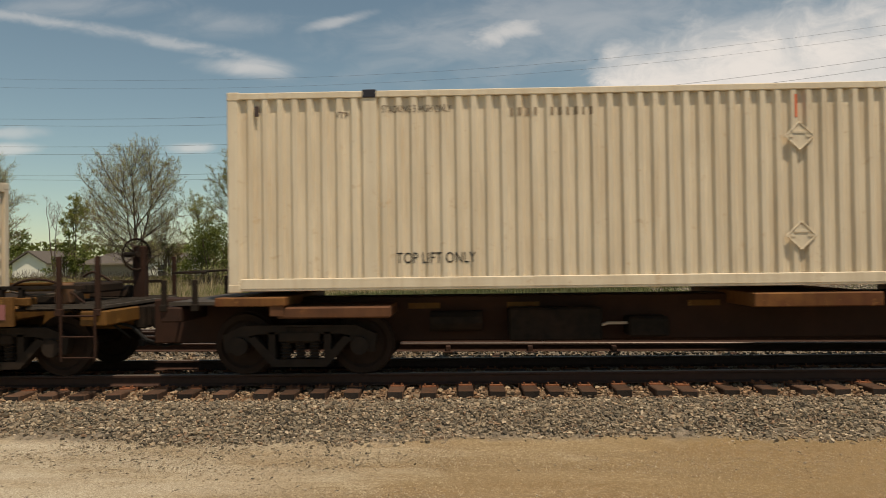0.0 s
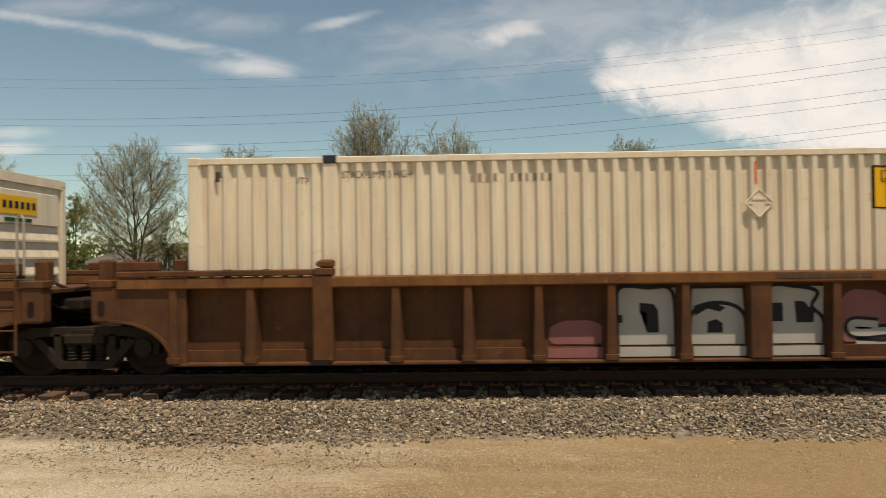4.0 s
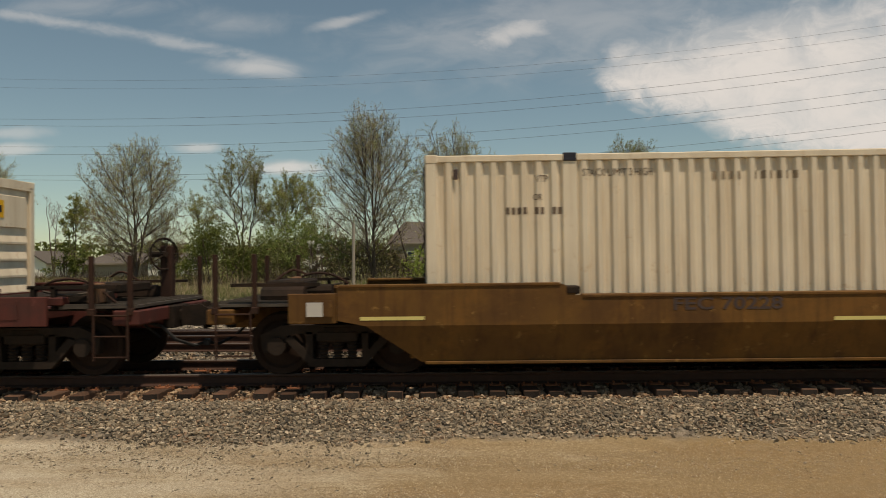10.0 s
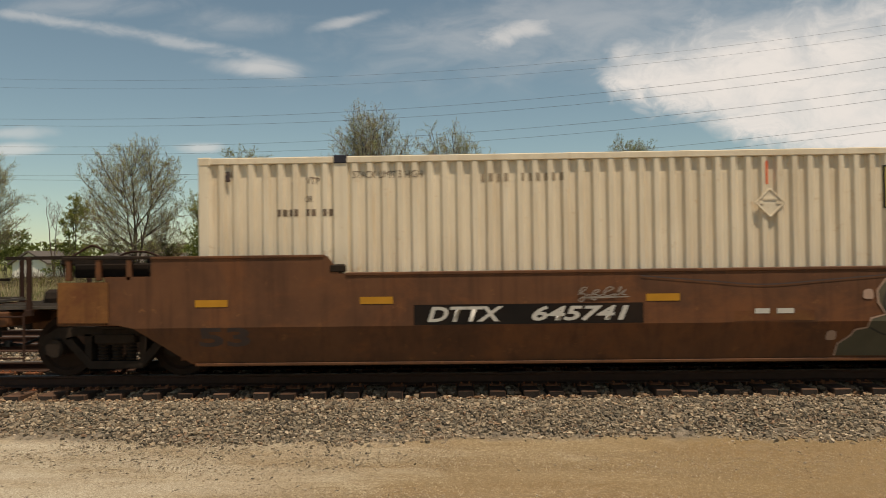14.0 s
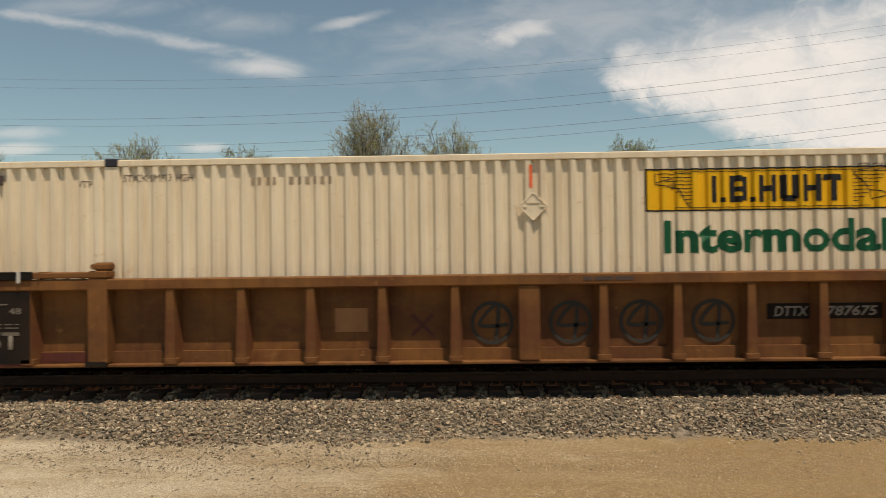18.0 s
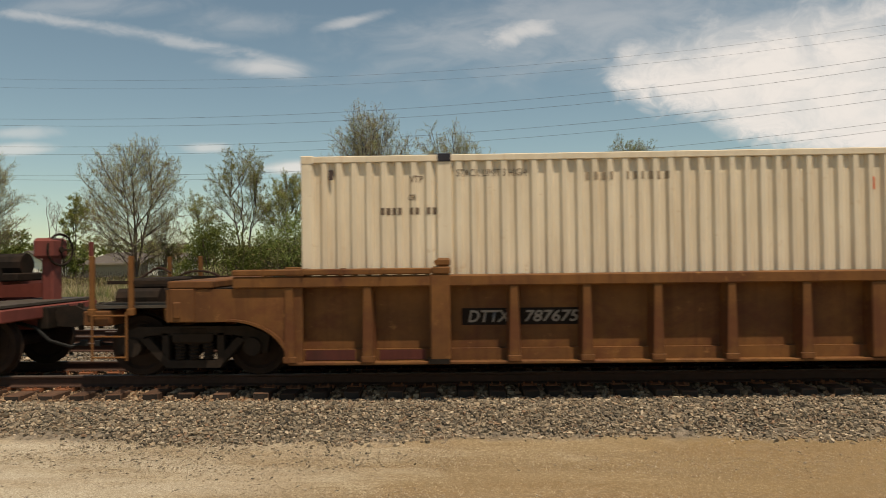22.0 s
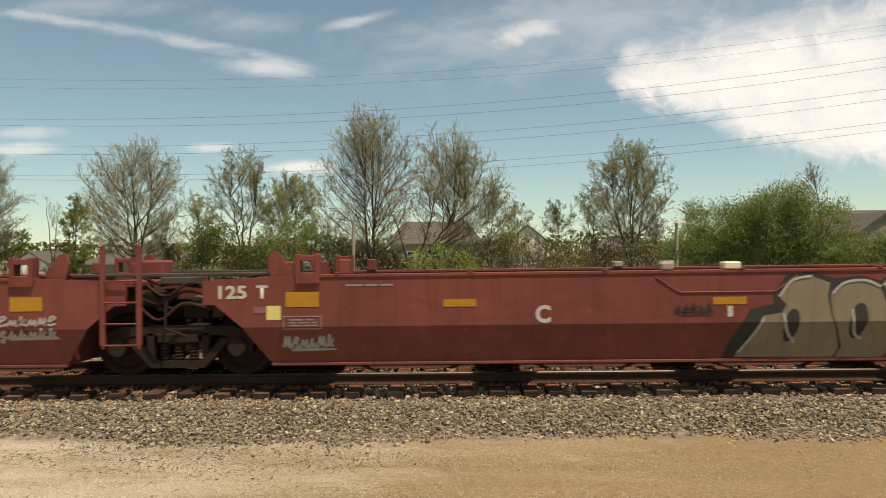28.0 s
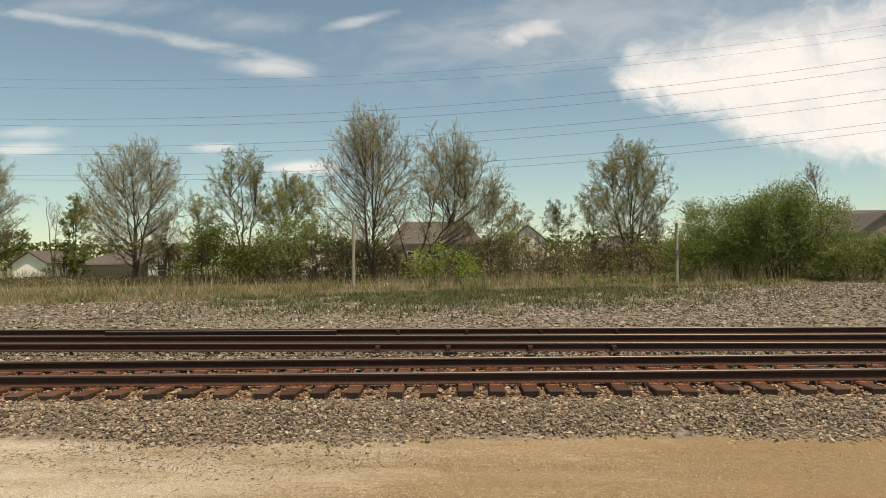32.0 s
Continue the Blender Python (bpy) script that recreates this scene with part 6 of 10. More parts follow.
def brake_wheel_bm():
    bm = B()
    n = 16
    pts = [(0.27 * math.cos(6.28319 * i / n), 0, 0.27 * math.sin(6.28319 * i / n)) for i in range(n + 1)]
    pipe(bm, pts, 0.022, 6)
    for i in range(5):
        a = 6.28319 * i / 5
        rod(bm, (0, 0, 0), (0.26 * math.cos(a), 0, 0.26 * math.sin(a)), 0.014, 5)
    rod(bm, (0, -0.05, 0), (0, 0.30, 0), 0.05, 8)
    return bm


def open_end(th, s, paint_key, x_truck, x_body, z_deck, brake=False, posts=True):
    """The coupled end of a car: draft sill, walkway, coupler, hoses, grab irons. s: which way it points."""
    turn = pose(0, 0, 0) if s > 0 else pose(0, 0, 0, 0, 0, 180)
    b = B()
    box(b, x_body - 0.9, 11.25, -0.30, 0.30, 0.66, 0.98, 0.02)
    box(b, 10.86, 11.25, -1.35, 1.35, 0.80, 1.02, 0.02)
    part("draft_sill", b, paint_key, th, "centre sill and end beam", at=turn)
    b = box(B(), x_truck - 0.30, x_truck + 0.30, -1.40, 1.40, 0.86, 1.06, 0.03)
    part("body_bolster", b, paint_key, th, at=turn)
    b = B()
    box(b, 10.05, 11.20, -1.30, 1.30, 1.05, 1.09)
    deck = part("walkway", b, "grate", th, "dirty steel grating walkway", at=turn)
    slat = shared("walkway_slat", lambda: box(B(), 10.05, 11.20, -1.28, -1.25, 1.094, 1.118), "grate")
    for k in range(9):
        part("slat", slat, "grate", deck, at=pose(0, k * 0.31, 0))
    part("coupler", shared("coupler", coupler_bm, "grime"), "grime", th, "rusty knuckle coupler", at=turn @ pose(11.25, 0, 0))
    part("air_hose", shared("air_hose", hose_bm, "air_hose"), "air_hose", th, at=turn @ pose(11.1, 0, 0))
    b = B()
    for x, y0 in ((x_body + 0.15, -1.34), (x_body + 0.45, -1.34)):
        box(b, x, x + 0.06, y0, y0 + 0.08, z_deck - 0.3, z_deck + 0.03)
    box(b, x_body + 0.1, 10.9, -1.34, -1.28, z_deck, z_deck + 0.05)
    part("end_frame", b, "grime", th, "dark end framing", at=turn)
    b = box(B(), x_body + 0.1, 10.9, 1.28, 1.34, z_deck, z_deck + 0.05)
    part("end_rail", b, "grime", th, at=turn)
    b = box(B(), x_body + 0.55, x_body + 1.15, -0.7, 0.4, z_deck - 0.1, z_deck + 0.06, 0.03)
    part("gear_case", b, "grime", th, "dark brake gear case", at=turn)
    b = B()
    rod(b, (x_body + 0.35, -0.95, 1.16), (x_body + 1.15, -0.95, 1.16), 0.13, 10)
    part("brake_cylinder", b, "grime", th, at=turn)
    b = B()
    rod(b, (x_body + 0.45, 0.75, 1.16), (x_body + 1.1, 0.75, 1.16), 0.16, 10)
    part("air_reservoir", b, "grime", th, at=turn)
    b = B()
    pipe(b, [(x_body + 0.2, -1.05, 1.02), (10.6, -1.05, 1.02), (10.8, -0.6, 0.86), (11.2, -0.5, 0.82)], 0.02, 6)
    part("brake_pipe", b, "grime", th, at=turn)
    for k, pts in enumerate((((0.1, -1.2, z_deck - 0.06), (0.45, -1.22, z_deck + 0.12), (0.9, -1.2, z_deck + 0.10), (1.3, -1.1, z_deck - 0.22)), ((0.2, -1.1, 1.30), (0.6, -1.15, 1.24), (1.1, -1.0, 1.30)), ((0.9, -0.8, 1.16), (1.15, -0.7, 1.02), (1.45, -0.45, 0.70), (1.6, -0.3, 0.52)), ((0.55, 0.2, z_deck + 0.14), (0.8, 0.1, z_deck + 0.22), (1.05, 0.2, z_deck + 0.05)))):
        b = B()
        pipe(b, smooth_path([(x_body + x, y, z) for x, y, z in pts], 4), 0.02, 6)
        part("brake_rod", b, ("spine", "grate", "air_hose", "spine")[k], th, at=turn)
    b = box(B(), x_body + 0.95, x_body + 1.12, -1.28, -1.05, 1.12, 1.42, 0.02)
    part("valve_bracket", b, "rusty_rod", th, at=turn)
    b = box(B(), x_body + 0.2, x_body + 0.62, -1.36, -1.15, 1.10, 1.22, 0.015)
    part("step_plate", b, paint_key, th, at=turn)
    near = -1 if s > 0 else 1
    post_key = "orange" if paint_key == "orange" else "spine"
    if posts:
        for x, y in ((10.55, 1.33), (11.12, 1.33), (10.55, -1.33), (11.12, -1.33)):
            part("grab_post", shared("stanchion" + post_key, lambda: stanchion_bm(0.86), post_key), post_key, th, at=turn @ pose(x, y, 0.95))
        part("end_ladder", shared("ladder_low" + post_key, lambda: ladder_bm(0.30, 1.0, 0.5), post_key), post_key, th, "grab irons and step", at=turn @ pose(10.60, near * 1.38 * (1 if s < 0 else 1), 0))
    if brake:
        part("brake_wheel", shared("brake_wheel", brake_wheel_bm, "grime"), "grime", th, at=turn @ pose(10.8, 0.55, 1.85) @ pose(0, 0, 0, 0, 0, 60))
        b = B()
        box(b, 10.70, 10.90, 0.60, 0.80, 1.0, 2.0, 0.02)
        part("brake_stand", b, post_key, th, at=turn)


def well_floor(th, paint_key, half, period, wide):
    x = -half + 0.5
    k = 0
    while x < half:
        b = box(B(), x - wide / 2, x + wide / 2, -1.26, 1.26, 0.24, 0.31)
        part("floor_beam", b, paint_key, th)
        x += period
        k += 1


def wall_y(z, crease=0.78, y0=-1.56, y1=-1.38):
    """The outer face of a smooth well side: upright above the crease, leaning in below it."""
    return y0 if z >= crease else y0 + (y1 - y0) * (crease - z) / (crease - 0.25)


def on_wall(name, bm, dx, dz, material, parent, label="", lift=0.005):
    return paint(name, lay(bm, dx, dz, lambda x, z: wall_y(z) - lift, (), (0.78,)), material, parent, label)


def lean_sheet(th, poly_low, material):
    """Lower side sheets that lean inwards, near and far."""
    for turn in (0, 180):
        b = B()
        out = [b.verts.new((x, wall_y(z), z)) for x, z in poly_low]
        inn = [b.verts.new((x, wall_y(z) + 0.05, z)) for x, z in poly_low]
        b.faces.new(out)
        b.faces.new(inn[::-1])
        n = len(out)
        for i in range(n):
            b.faces.new((out[(i + 1) % n], out[i], inn[i], inn[(i + 1) % n]))
        part("lower_side", b, material, th, at=pose(0, 0, 0, 0, 0, turn))


def smooth_car(u, paint_key, label, z_mid, z_end, x_end, brake=+1, tall=False):
    th = rolls(thing("well_car", label, "rail car", "well cars of the train"), u)
    z_low = z_end - 0.26
    for turn in (0, 180):
        b = B()
        prism(b, [(-x_end, z_end), (-6.16, z_end), (-5.98, z_mid), (5.98, z_mid), (6.16, z_end), (x_end, z_end), (x_end, z_low), (9.32, z_low), (9.32, 0.86), (8.92, 0.78), (-8.92, 0.78), (-9.32, 0.86), (-9.32, z_low), (-x_end, z_low)] if tall else
              [(-x_end, z_end), (-6.16, z_end), (-5.98, z_mid), (5.98, z_mid), (6.16, z_end), (x_end, z_end), (9.32, z_end), (9.32, 0.86), (8.92, 0.78), (-8.92, 0.78), (-9.32, 0.86), (-9.32, z_end)], -1.56, -1.50)
        part("side_wall", b, paint_key, th, "smooth weathered steel side", at=pose(0, 0, 0, 0, 0, turn))
        b = B()
        box(b, -5.9, 5.9, -1.575, -1.33, z_mid - 0.03, z_mid + 0.012, 0.008)
        for s in (-1, 1):
            box(b, min(s * 6.2, s * x_end), max(s * 6.2, s * x_end), -1.575, -1.44, z_end - 0.02, z_end + 0.02, 0.008)
        part("top_rail", b, paint_key, th, at=pose(0, 0, 0, 0, 0, turn))
        b = box(B(), -8.1, 8.1, -1.41, -1.28, 0.215, 0.262, 0.01)
        part("bottom_flange", b, paint_key, th, at=pose(0, 0, 0, 0, 0, turn))
        for s in (-1, 1):
            b = box(B(), s * 6.03 - 0.10, s * 6.03 + 0.10, -1.57, -1.31, z_mid + 0.015, z_mid + 0.13, 0.02)
            part("container_guide", b, "grime", th, "dark container guide", at=pose(0, 0, 0, 0, 0, turn))
    lean_sheet(th, [(-8.15, 0.25), (8.15, 0.25), (8.92, 0.78), (-8.92, 0.78)], paint_key)
    well_floor(th, paint_key, 8.2, 2.0, 0.5)
    for s in (-1, 1):
        turn = pose(0, 0, 0) if s > 0 else pose(0, 0, 0, 0, 0, 180)
        b = box(B(), 8.25, 8.31, -1.38, 1.38, 0.30, z_end - 0.12)
        part("end_bulkhead", b, paint_key, th, at=turn)
        b = box(B(), 8.3, 9.4, -1.38, 1.38, z_end - 0.20, z_end - 0.14)
        part("end_deck", b, "grime", th, "grimy end deck plate", at=turn)
        open_end(th, s, paint_key, 9.41, 9.5, z_end, brake == s)
        for side in (-1, 1):
            b = B()
            box(b, 9.33, 10.02, side * 1.52 - 0.05, side * 1.52 + 0.02, 0.82, 1.24, 0.01)
            box(b, 9.38, 9.62, side * 1.52 - 0.06 * (side < 0), side * 1.52 + 0.06 * (side > 0), 0.92, 1.14)
            part("end_box", b, paint_key, th, at=turn)
        truck(th, s * 9.41)
    return th


# ---- ribbed well cars ----
def rib_bm():
    bm = B()
    v = [bm.verts.new(c) for c in ((-0.05, -1.56, 1.322), (0.05, -1.56, 1.322), (0.075, -1.56, 0.36), (-0.075, -1.56, 0.36), (-0.085, -1.33, 1.322), (0.085, -1.33, 1.322), (0.11, -1.33, 0.30), (-0.11, -1.33, 0.30))]
    for q in ((0, 1, 2, 3), (4, 7, 6, 5), (0, 4, 5, 1), (3, 2, 6, 7), (1, 5, 6, 2), (0, 3, 7, 4)):
        bm.faces.new([v[i] for i in q])
    box(bm, -0.095, 0.095, -1.565, -1.33, 0.27, 0.36, 0.01)
    return bm


def arch_plate(xa, xb):
    """End web with the wheel arch cut from its lower corner, outline for a right-hand end."""
    pts = [(8.02, 1.32), (8.02, 0.25), (8.20, 0.25)]
    for k in range(9):
        a = math.pi * (1.0 - 0.5 * k / 8)
        pts.append((9.10 + 0.86 * math.cos(a), 0.26 + 0.60 * math.sin(a)))
    pts += [(xb, 0.86), (xb, 1.32)]
    return pts


def ribbed_unit(u, paint_key, label, ribs, ends, x_half=9.05, panels=()):
    """ends: for the low and the high end, 'open' (coupler) or 'joint' (shared truck)."""
    th = rolls(thing("ribbed_well_car", label, "rail car", "well cars of the train"), u)
    for turn in (0, 180):
        m = pose(0, 0, 0, 0, 0, turn)
        b = box(B(), -9.0, 9.0, -1.575, -1.32, 1.325, 1.485, 0.018)
        part("top_chord", b, "orange" if paint_key == "rust_orange" else paint_key, th, "long box-section top chord", at=m)
        b = box(B(), -8.2, 8.2, -1.335, -1.305, 0.40, 1.33)
        part("side_sheet", b, paint_key, th, "recessed side sheet", at=m)
        b = B()
        prism(b, [(-8.22, 0.25), (8.22, 0.25), (8.22, 0.44), (-8.22, 0.44)], -1.40, -1.31)
        box(b, -8.22, 8.22, -1.54, -1.30, 0.235, 0.275, 0.008)
        part("bottom_sill", b, paint_key, th, at=m)
        for s in (-1, 1):
            b = B()
            box(b, min(s * 6.20, s * 9.0), max(s * 6.20, s * 9.0), -1.59, -1.31, 1.50, 1.585, 0.015)
            for x in (6.9, 7.45, 8.0, 8.55):
                box(b, s * x - 0.012, s * x + 0.012, -1.60, -1.305, 1.49, 1.595)
            part("cap_plate", b, paint_key, th, at=m)
            b = box(B(), s * 6.08 - 0.14, s * 6.08 + 0.14, -1.59, -1.31, 0.28, 1.50, 0.02)
            part("post", b, paint_key, th, at=m)
            b = B()
            box(b, s * 6.06 - 0.13, s * 6.06 + 0.13, -1.60, -1.34, 1.50, 1.60, 0.015)
            box(b, s * 6.03 - 0.10, s * 6.03 + 0.10, -1.58, -1.33, 1.60, 1.72, 0.03)
            rod(b, (s * 6.12, -1.605, 1.66), (s * 6.12, -1.5, 1.66), 0.04, 8)
            part("container_lock", b, paint_key, th, "hinged container locking bracket", at=m)
            b = box(B(), s * 6.10 - 0.15, s * 6.10 + 0.15, -1.595, -1.32, 0.25, 0.32)
            part("jacking_pad", b, "grime", th, at=m)
    rm = shared("rib" + paint_key, rib_bm, paint_key)
    for x in ribs:
        part("rib", rm, paint_key, th, at=pose(x, 0, 0))
        part("rib", rm, paint_key, th, at=pose(x, 0, 0, 0, 0, 180))
    for turn in (0, 180):
        b = box(B(), -0.15, 0.15, -1.555, -1.32, 0.28, 1.33, 0.015)
        part("centre_post", b, paint_key, th, at=pose(0, 0, 0, 0, 0, turn))
    well_floor(th, paint_key, 8.2, 2.0, 0.5)
    for s, kind in zip((-1, 1), ends):
        turn = pose(0, 0, 0) if s > 0 else pose(0, 0, 0, 0, 0, 180)
        xb = 9.36 if kind == "joint" else 9.95
        for side in (-1, 1):
            b = B()
            prism(b, arch_plate(8.0, xb), side * 1.50 - 0.03, side * 1.50 + 0.03)
            part("end_web", b, paint_key, th, "arched web over the wheels", at=turn)
            b = B()
            arc = [(9.10 + 0.87 * math.cos(math.pi * (1 - 0.5 * k / 10)), 0.26 + 0.61 * math.sin(math.pi * (1 - 0.5 * k / 10))) for k in range(11)]
            prism(b, arc + [(9.10 + (x - 9.10) * 1.045, z + 0.03) for x, z in arc[::-1]], side * 1.50 - 0.07, side * 1.50 + 0.07)
            part("arch_flange", b, paint_key, th, at=turn)
        b = box(B(), 8.25, 8.31, -1.38, 1.38, 0.30, 1.30)
        part("end_bulkhead", b, paint_key, th, at=turn)
        b = box(B(), 8.28, xb, -1.40, 1.40, 1.28, 1.33)
        part("end_deck", b, "grime" if kind == "open" else paint_key, th, at=turn)
        if kind == "open":
            b = B()
            box(b, 9.28, 9.93, -1.55, 1.55, 1.335, 1.44, 0.015)
            for side in (-1, 1):
                box(b, 9.55, 9.90, side * 1.52 - 0.04, side * 1.52 + 0.04, 0.86, 1.33, 0.012)
                box(b, 9.72, 9.86, side * 1.55 - 0.03, side * 1.55 + 0.03, 0.90, 1.16, 0.03)
            part("end_platform", b, paint_key, th, "painted end platform and jacking bracket", at=turn)
            open_end(th, s, paint_key, 9.75, 9.9, 1.40, s > 0)
            truck(th, s * 9.75)
        else:
            for side in (-1, 1):
                b = B()
                box(b, 8.42, 9.02, side * 1.46 - 0.06, side * 1.46 + 0.06, 1.585, 1.72, 0.015)
                part("end_sill_box", b, paint_key, th, at=turn)
                b = B()
                box(b, 9.06, 9.38, side * 1.44 - 0.12, side * 1.44 + 0.12, 0.865, 1.38, 0.03)
                box(b, 9.16, 9.36, side * 1.30 - 0.1, side * 1.30 + 0.1, 1.38, 1.76, 0.03)
                box(b, 9.06, 9.40, side * 1.45 - 0.13, side * 1.45 + 0.13, 1.36, 1.47, 0.015)
                part("joint_bracket", b, paint_key, th, "stepped end bracket at the joint", at=turn)
                # no hole is cut: a raised black oval paints the slot's inner shade
                b = B()
                oval = [(9.22 + 0.05 * math.cos(6.2832 * q / 12), 1.07 + (0.05 * math.sin(6.2832 * q / 12)) + (0.06 if q < 6 else -0.06)) for q in range(12)]
                prism(b, oval, side * 1.565 - 0.004, side * 1.565 + 0.004)
                part("bracket_slot", b, "black_panel", th, "black oval plate for the shade inside a slot", at=turn)
                b = B()
                prism(b, [(9.22 + 0.075 * math.cos(6.2832 * q / 12), 1.07 + 0.075 * math.sin(6.2832 * q / 12) + (0.06 if q < 6 else -0.06)) for q in range(12)], side * 1.555 - 0.006, side * 1.555 + 0.006)
                part("slot_rim", b, paint_key, th, at=turn)
            b = B()
            box(b, 8.3, 9.55, -0.35, 0.35, 0.80, 1.10, 0.03)
            pipe(b, [(8.9, -0.9, 1.25), (9.3, -0.95, 1.05), (9.6, -0.6, 0.95), (9.9, -0.7, 1.05)], 0.03, 6)
            pipe(b, [(8.9, -0.5, 1.42), (9.3, -0.7, 1.30), (9.73, -0.55, 1.38)], 0.03, 6)
            pipe(b, [(8.9, 0.5, 1.36), (9.73, 0.6, 1.25)], 0.03, 6)
            box(b, 9.2, 9.6, -0.9, -0.3, 1.0, 1.18, 0.03)
            part("joint_casting", b, "grime", th, "greasy articulation casting and hoses", at=turn)
            if s > 0:
                part("end_ladder", shared("ladder_tall" + paint_key, lambda: ladder_bm(0.42, 1.62, 0.52), paint_key), paint_key, th, "ladder", at=pose(8.52, -1.62, 0))
                for x in (8.52, 9.02):
                    part("grab_loop", shared("grab_loop", lambda: loop_bm(0.85), "bare_rail"), "bare_rail", th, "pale worn grab loop", at=pose(x, -1.55, 1.55))
                truck(th, 9.73)
    return th


# ---- the empty red five-unit car ----
def red_unit(x_hi, x_lo, hi, lo, label):
    """From the truck at x_hi back to the truck at x_lo; hi, lo: 'open' or 'joint'."""
    u = (x_hi + x_lo) / 2
    hl = (x_hi - x_lo) / 2
    th = rolls(thing("red_well_car", label, "rail car", "units of the empty red car"), u)
    pk = "red"
    e = {}
    for s, kind in ((1, hi), (-1, lo)):
        # bottom end, diagonal top, web end, chord end
        e[s] = (hl - 1.38, hl - 0.95, hl + 0.42, hl - 1.0) if kind == "open" else (hl - 1.48, hl - 0.72, hl - 0.55, hl - 1.85)
    zt = 1.50
    for turn in (0, 180):
        f = 1 if turn == 0 else -1
        a, c = e[f], e[-f]
        b = B()
        za = 0.80 if (hi if f > 0 else lo) == "open" else 1.10
        zc = 0.80 if (lo if f > 0 else hi) == "open" else 1.10
        ax = a[1] if za < 1 else a[0] + 0.42 * 0.9
        cx = c[1] if zc < 1 else c[0] + 0.42 * 0.9
        prism(b, [(-c[2], zt - 0.06), (-c[2], zc), (-c[1], zc), (-cx, 0.78), (ax, 0.78), (a[1], za), (a[2], za), (a[2], zt - 0.06), (a[3], zt), (-c[3], zt)], -1.56, -1.51)
        part("side_wall", b, pk, th, "smooth oxide-red steel side", at=pose(0, 0, 0, 0, 0, turn))
        b = box(B(), -c[3], a[3], -1.575, -1.44, zt - 0.035, zt + 0.012, 0.008)
        x = -c[3] + 0.6
        while x < a[3]:
            box(b, x - 0.03, x + 0.03, -1.59, -1.46, zt + 0.012, zt + 0.035, 0.006)
            x += 1.87
        part("top_rail", b, pk, th, at=pose(0, 0, 0, 0, 0, turn))
        b = B()
        low = [(-c[0], 0.25), (a[0], 0.25), (ax, 0.78), (-cx, 0.78)]
        out = [b.verts.new((q, wall_y(z), z)) for q, z in low]
        inn = [b.verts.new((q, wall_y(z) + 0.05, z)) for q, z in low]
        b.faces.new(out)
        b.faces.new(inn[::-1])
        for i in range(4):
            b.faces.new((out[(i + 1) % 4], out[i], inn[i], inn[(i + 1) % 4]))
        part("lower_side", b, pk, th, at=pose(0, 0, 0, 0, 0, turn))
        b = box(B(), -c[0], a[0], -1.41, -1.28, 0.215, 0.262, 0.01)
        part("bottom_flange", b, pk, th, at=pose(0, 0, 0, 0, 0, turn))
    n = 5
    for i in range(n):
        x = -e[-1][0] + 0.4 + (e[1][0] + e[-1][0] - 0.8) * i / (n - 1)
        b = box(B(), x - 0.38, x + 0.38, -1.28, 1.28, 0.24, 0.33, 0.01)
        part("floor_beam", b, pk, th)
    # diagonal ties under the floor
    b = B()
    for i in range(n - 1):
        x0 = -e[-1][0] + 0.4 + (e[1][0] + e[-1][0] - 0.8) * i / (n - 1)
        x1 = -e[-1][0] + 0.4 + (e[1][0] + e[-1][0] - 0.8) * (i + 1) / (n - 1)
        rod(b, (x0, -1.2, 0.26), (x1, 1.2, 0.26), 0.045, 6)
        rod(b, (x0, 1.2, 0.26), (x1, -1.2, 0.26), 0.045, 6)
    part("floor_ties", b, pk, th)
    for s, kind in ((1, hi), (-1, lo)):
        turn = pose(0, 0, 0) if s > 0 else pose(0, 0, 0, 0, 0, 180)
        a = e[s]
        b = box(B(), a[0] - 0.06, a[0], -1.38, 1.38, 0.28, 1.35)
        part("end_bulkhead", b, pk, th, at=turn)
        b = box(B(), a[0], a[2], -1.40, 1.40, 1.36, 1.42)
        part("end_deck", b, pk, th, at=turn)
        for side in (-1, 1):
            b = B()
            x = a[3] - 0.36
            box(b, x, x + 0.07, side * 1.50 - 0.10, side * 1.50 + 0.10, zt - 0.12, zt + 0.30, 0.01)
            box(b, x + 0.27, x + 0.34, side * 1.50 - 0.10, side * 1.50 + 0.10, zt - 0.12, zt + 0.30, 0.01)
            box(b, x + 0.07, x + 0.27, side * 1.50 - 0.10, side * 1.50 + 0.10, zt + 0.20, zt + 0.28, 0.01)
            box(b, x + 0.07, x + 0.27, side * 1.50 - 0.10, side * 1.50 + 0.10, zt - 0.12, zt + 0.04, 0.01)
            part("chord_stop", b, pk, th, "open bracket on the top chord", at=turn)
            b = B()
            x = a[3] + 0.06
            prism(b, [(x, zt - 0.06), (x + 0.30, zt - 0.06), (x + 0.36, zt + 0.20), (x + 0.30, zt + 0.36), (x + 0.20, zt + 0.33), (x + 0.02, zt + 0.08)], side * 1.40 - 0.03, side * 1.40 + 0.03)
            part("guide_horn", b, pk, th, "upright slanted container guide", at=turn)
            b = box(B(), x + 0.02, x + 0.24, side * 1.26 - 0.10, side * 1.26 + 0.10, zt - 0.06, zt + 0.20, 0.02)
            part("guide_block", b, pk, th, at=turn)
            b = box(B(), a[3] - 0.78, a[3] - 0.62, side * 1.47 - 0.08, side * 1.47 + 0.08, zt + 0.01, zt + 0.22, 0.015)
            part("chord_lug", b, pk, th, at=turn)
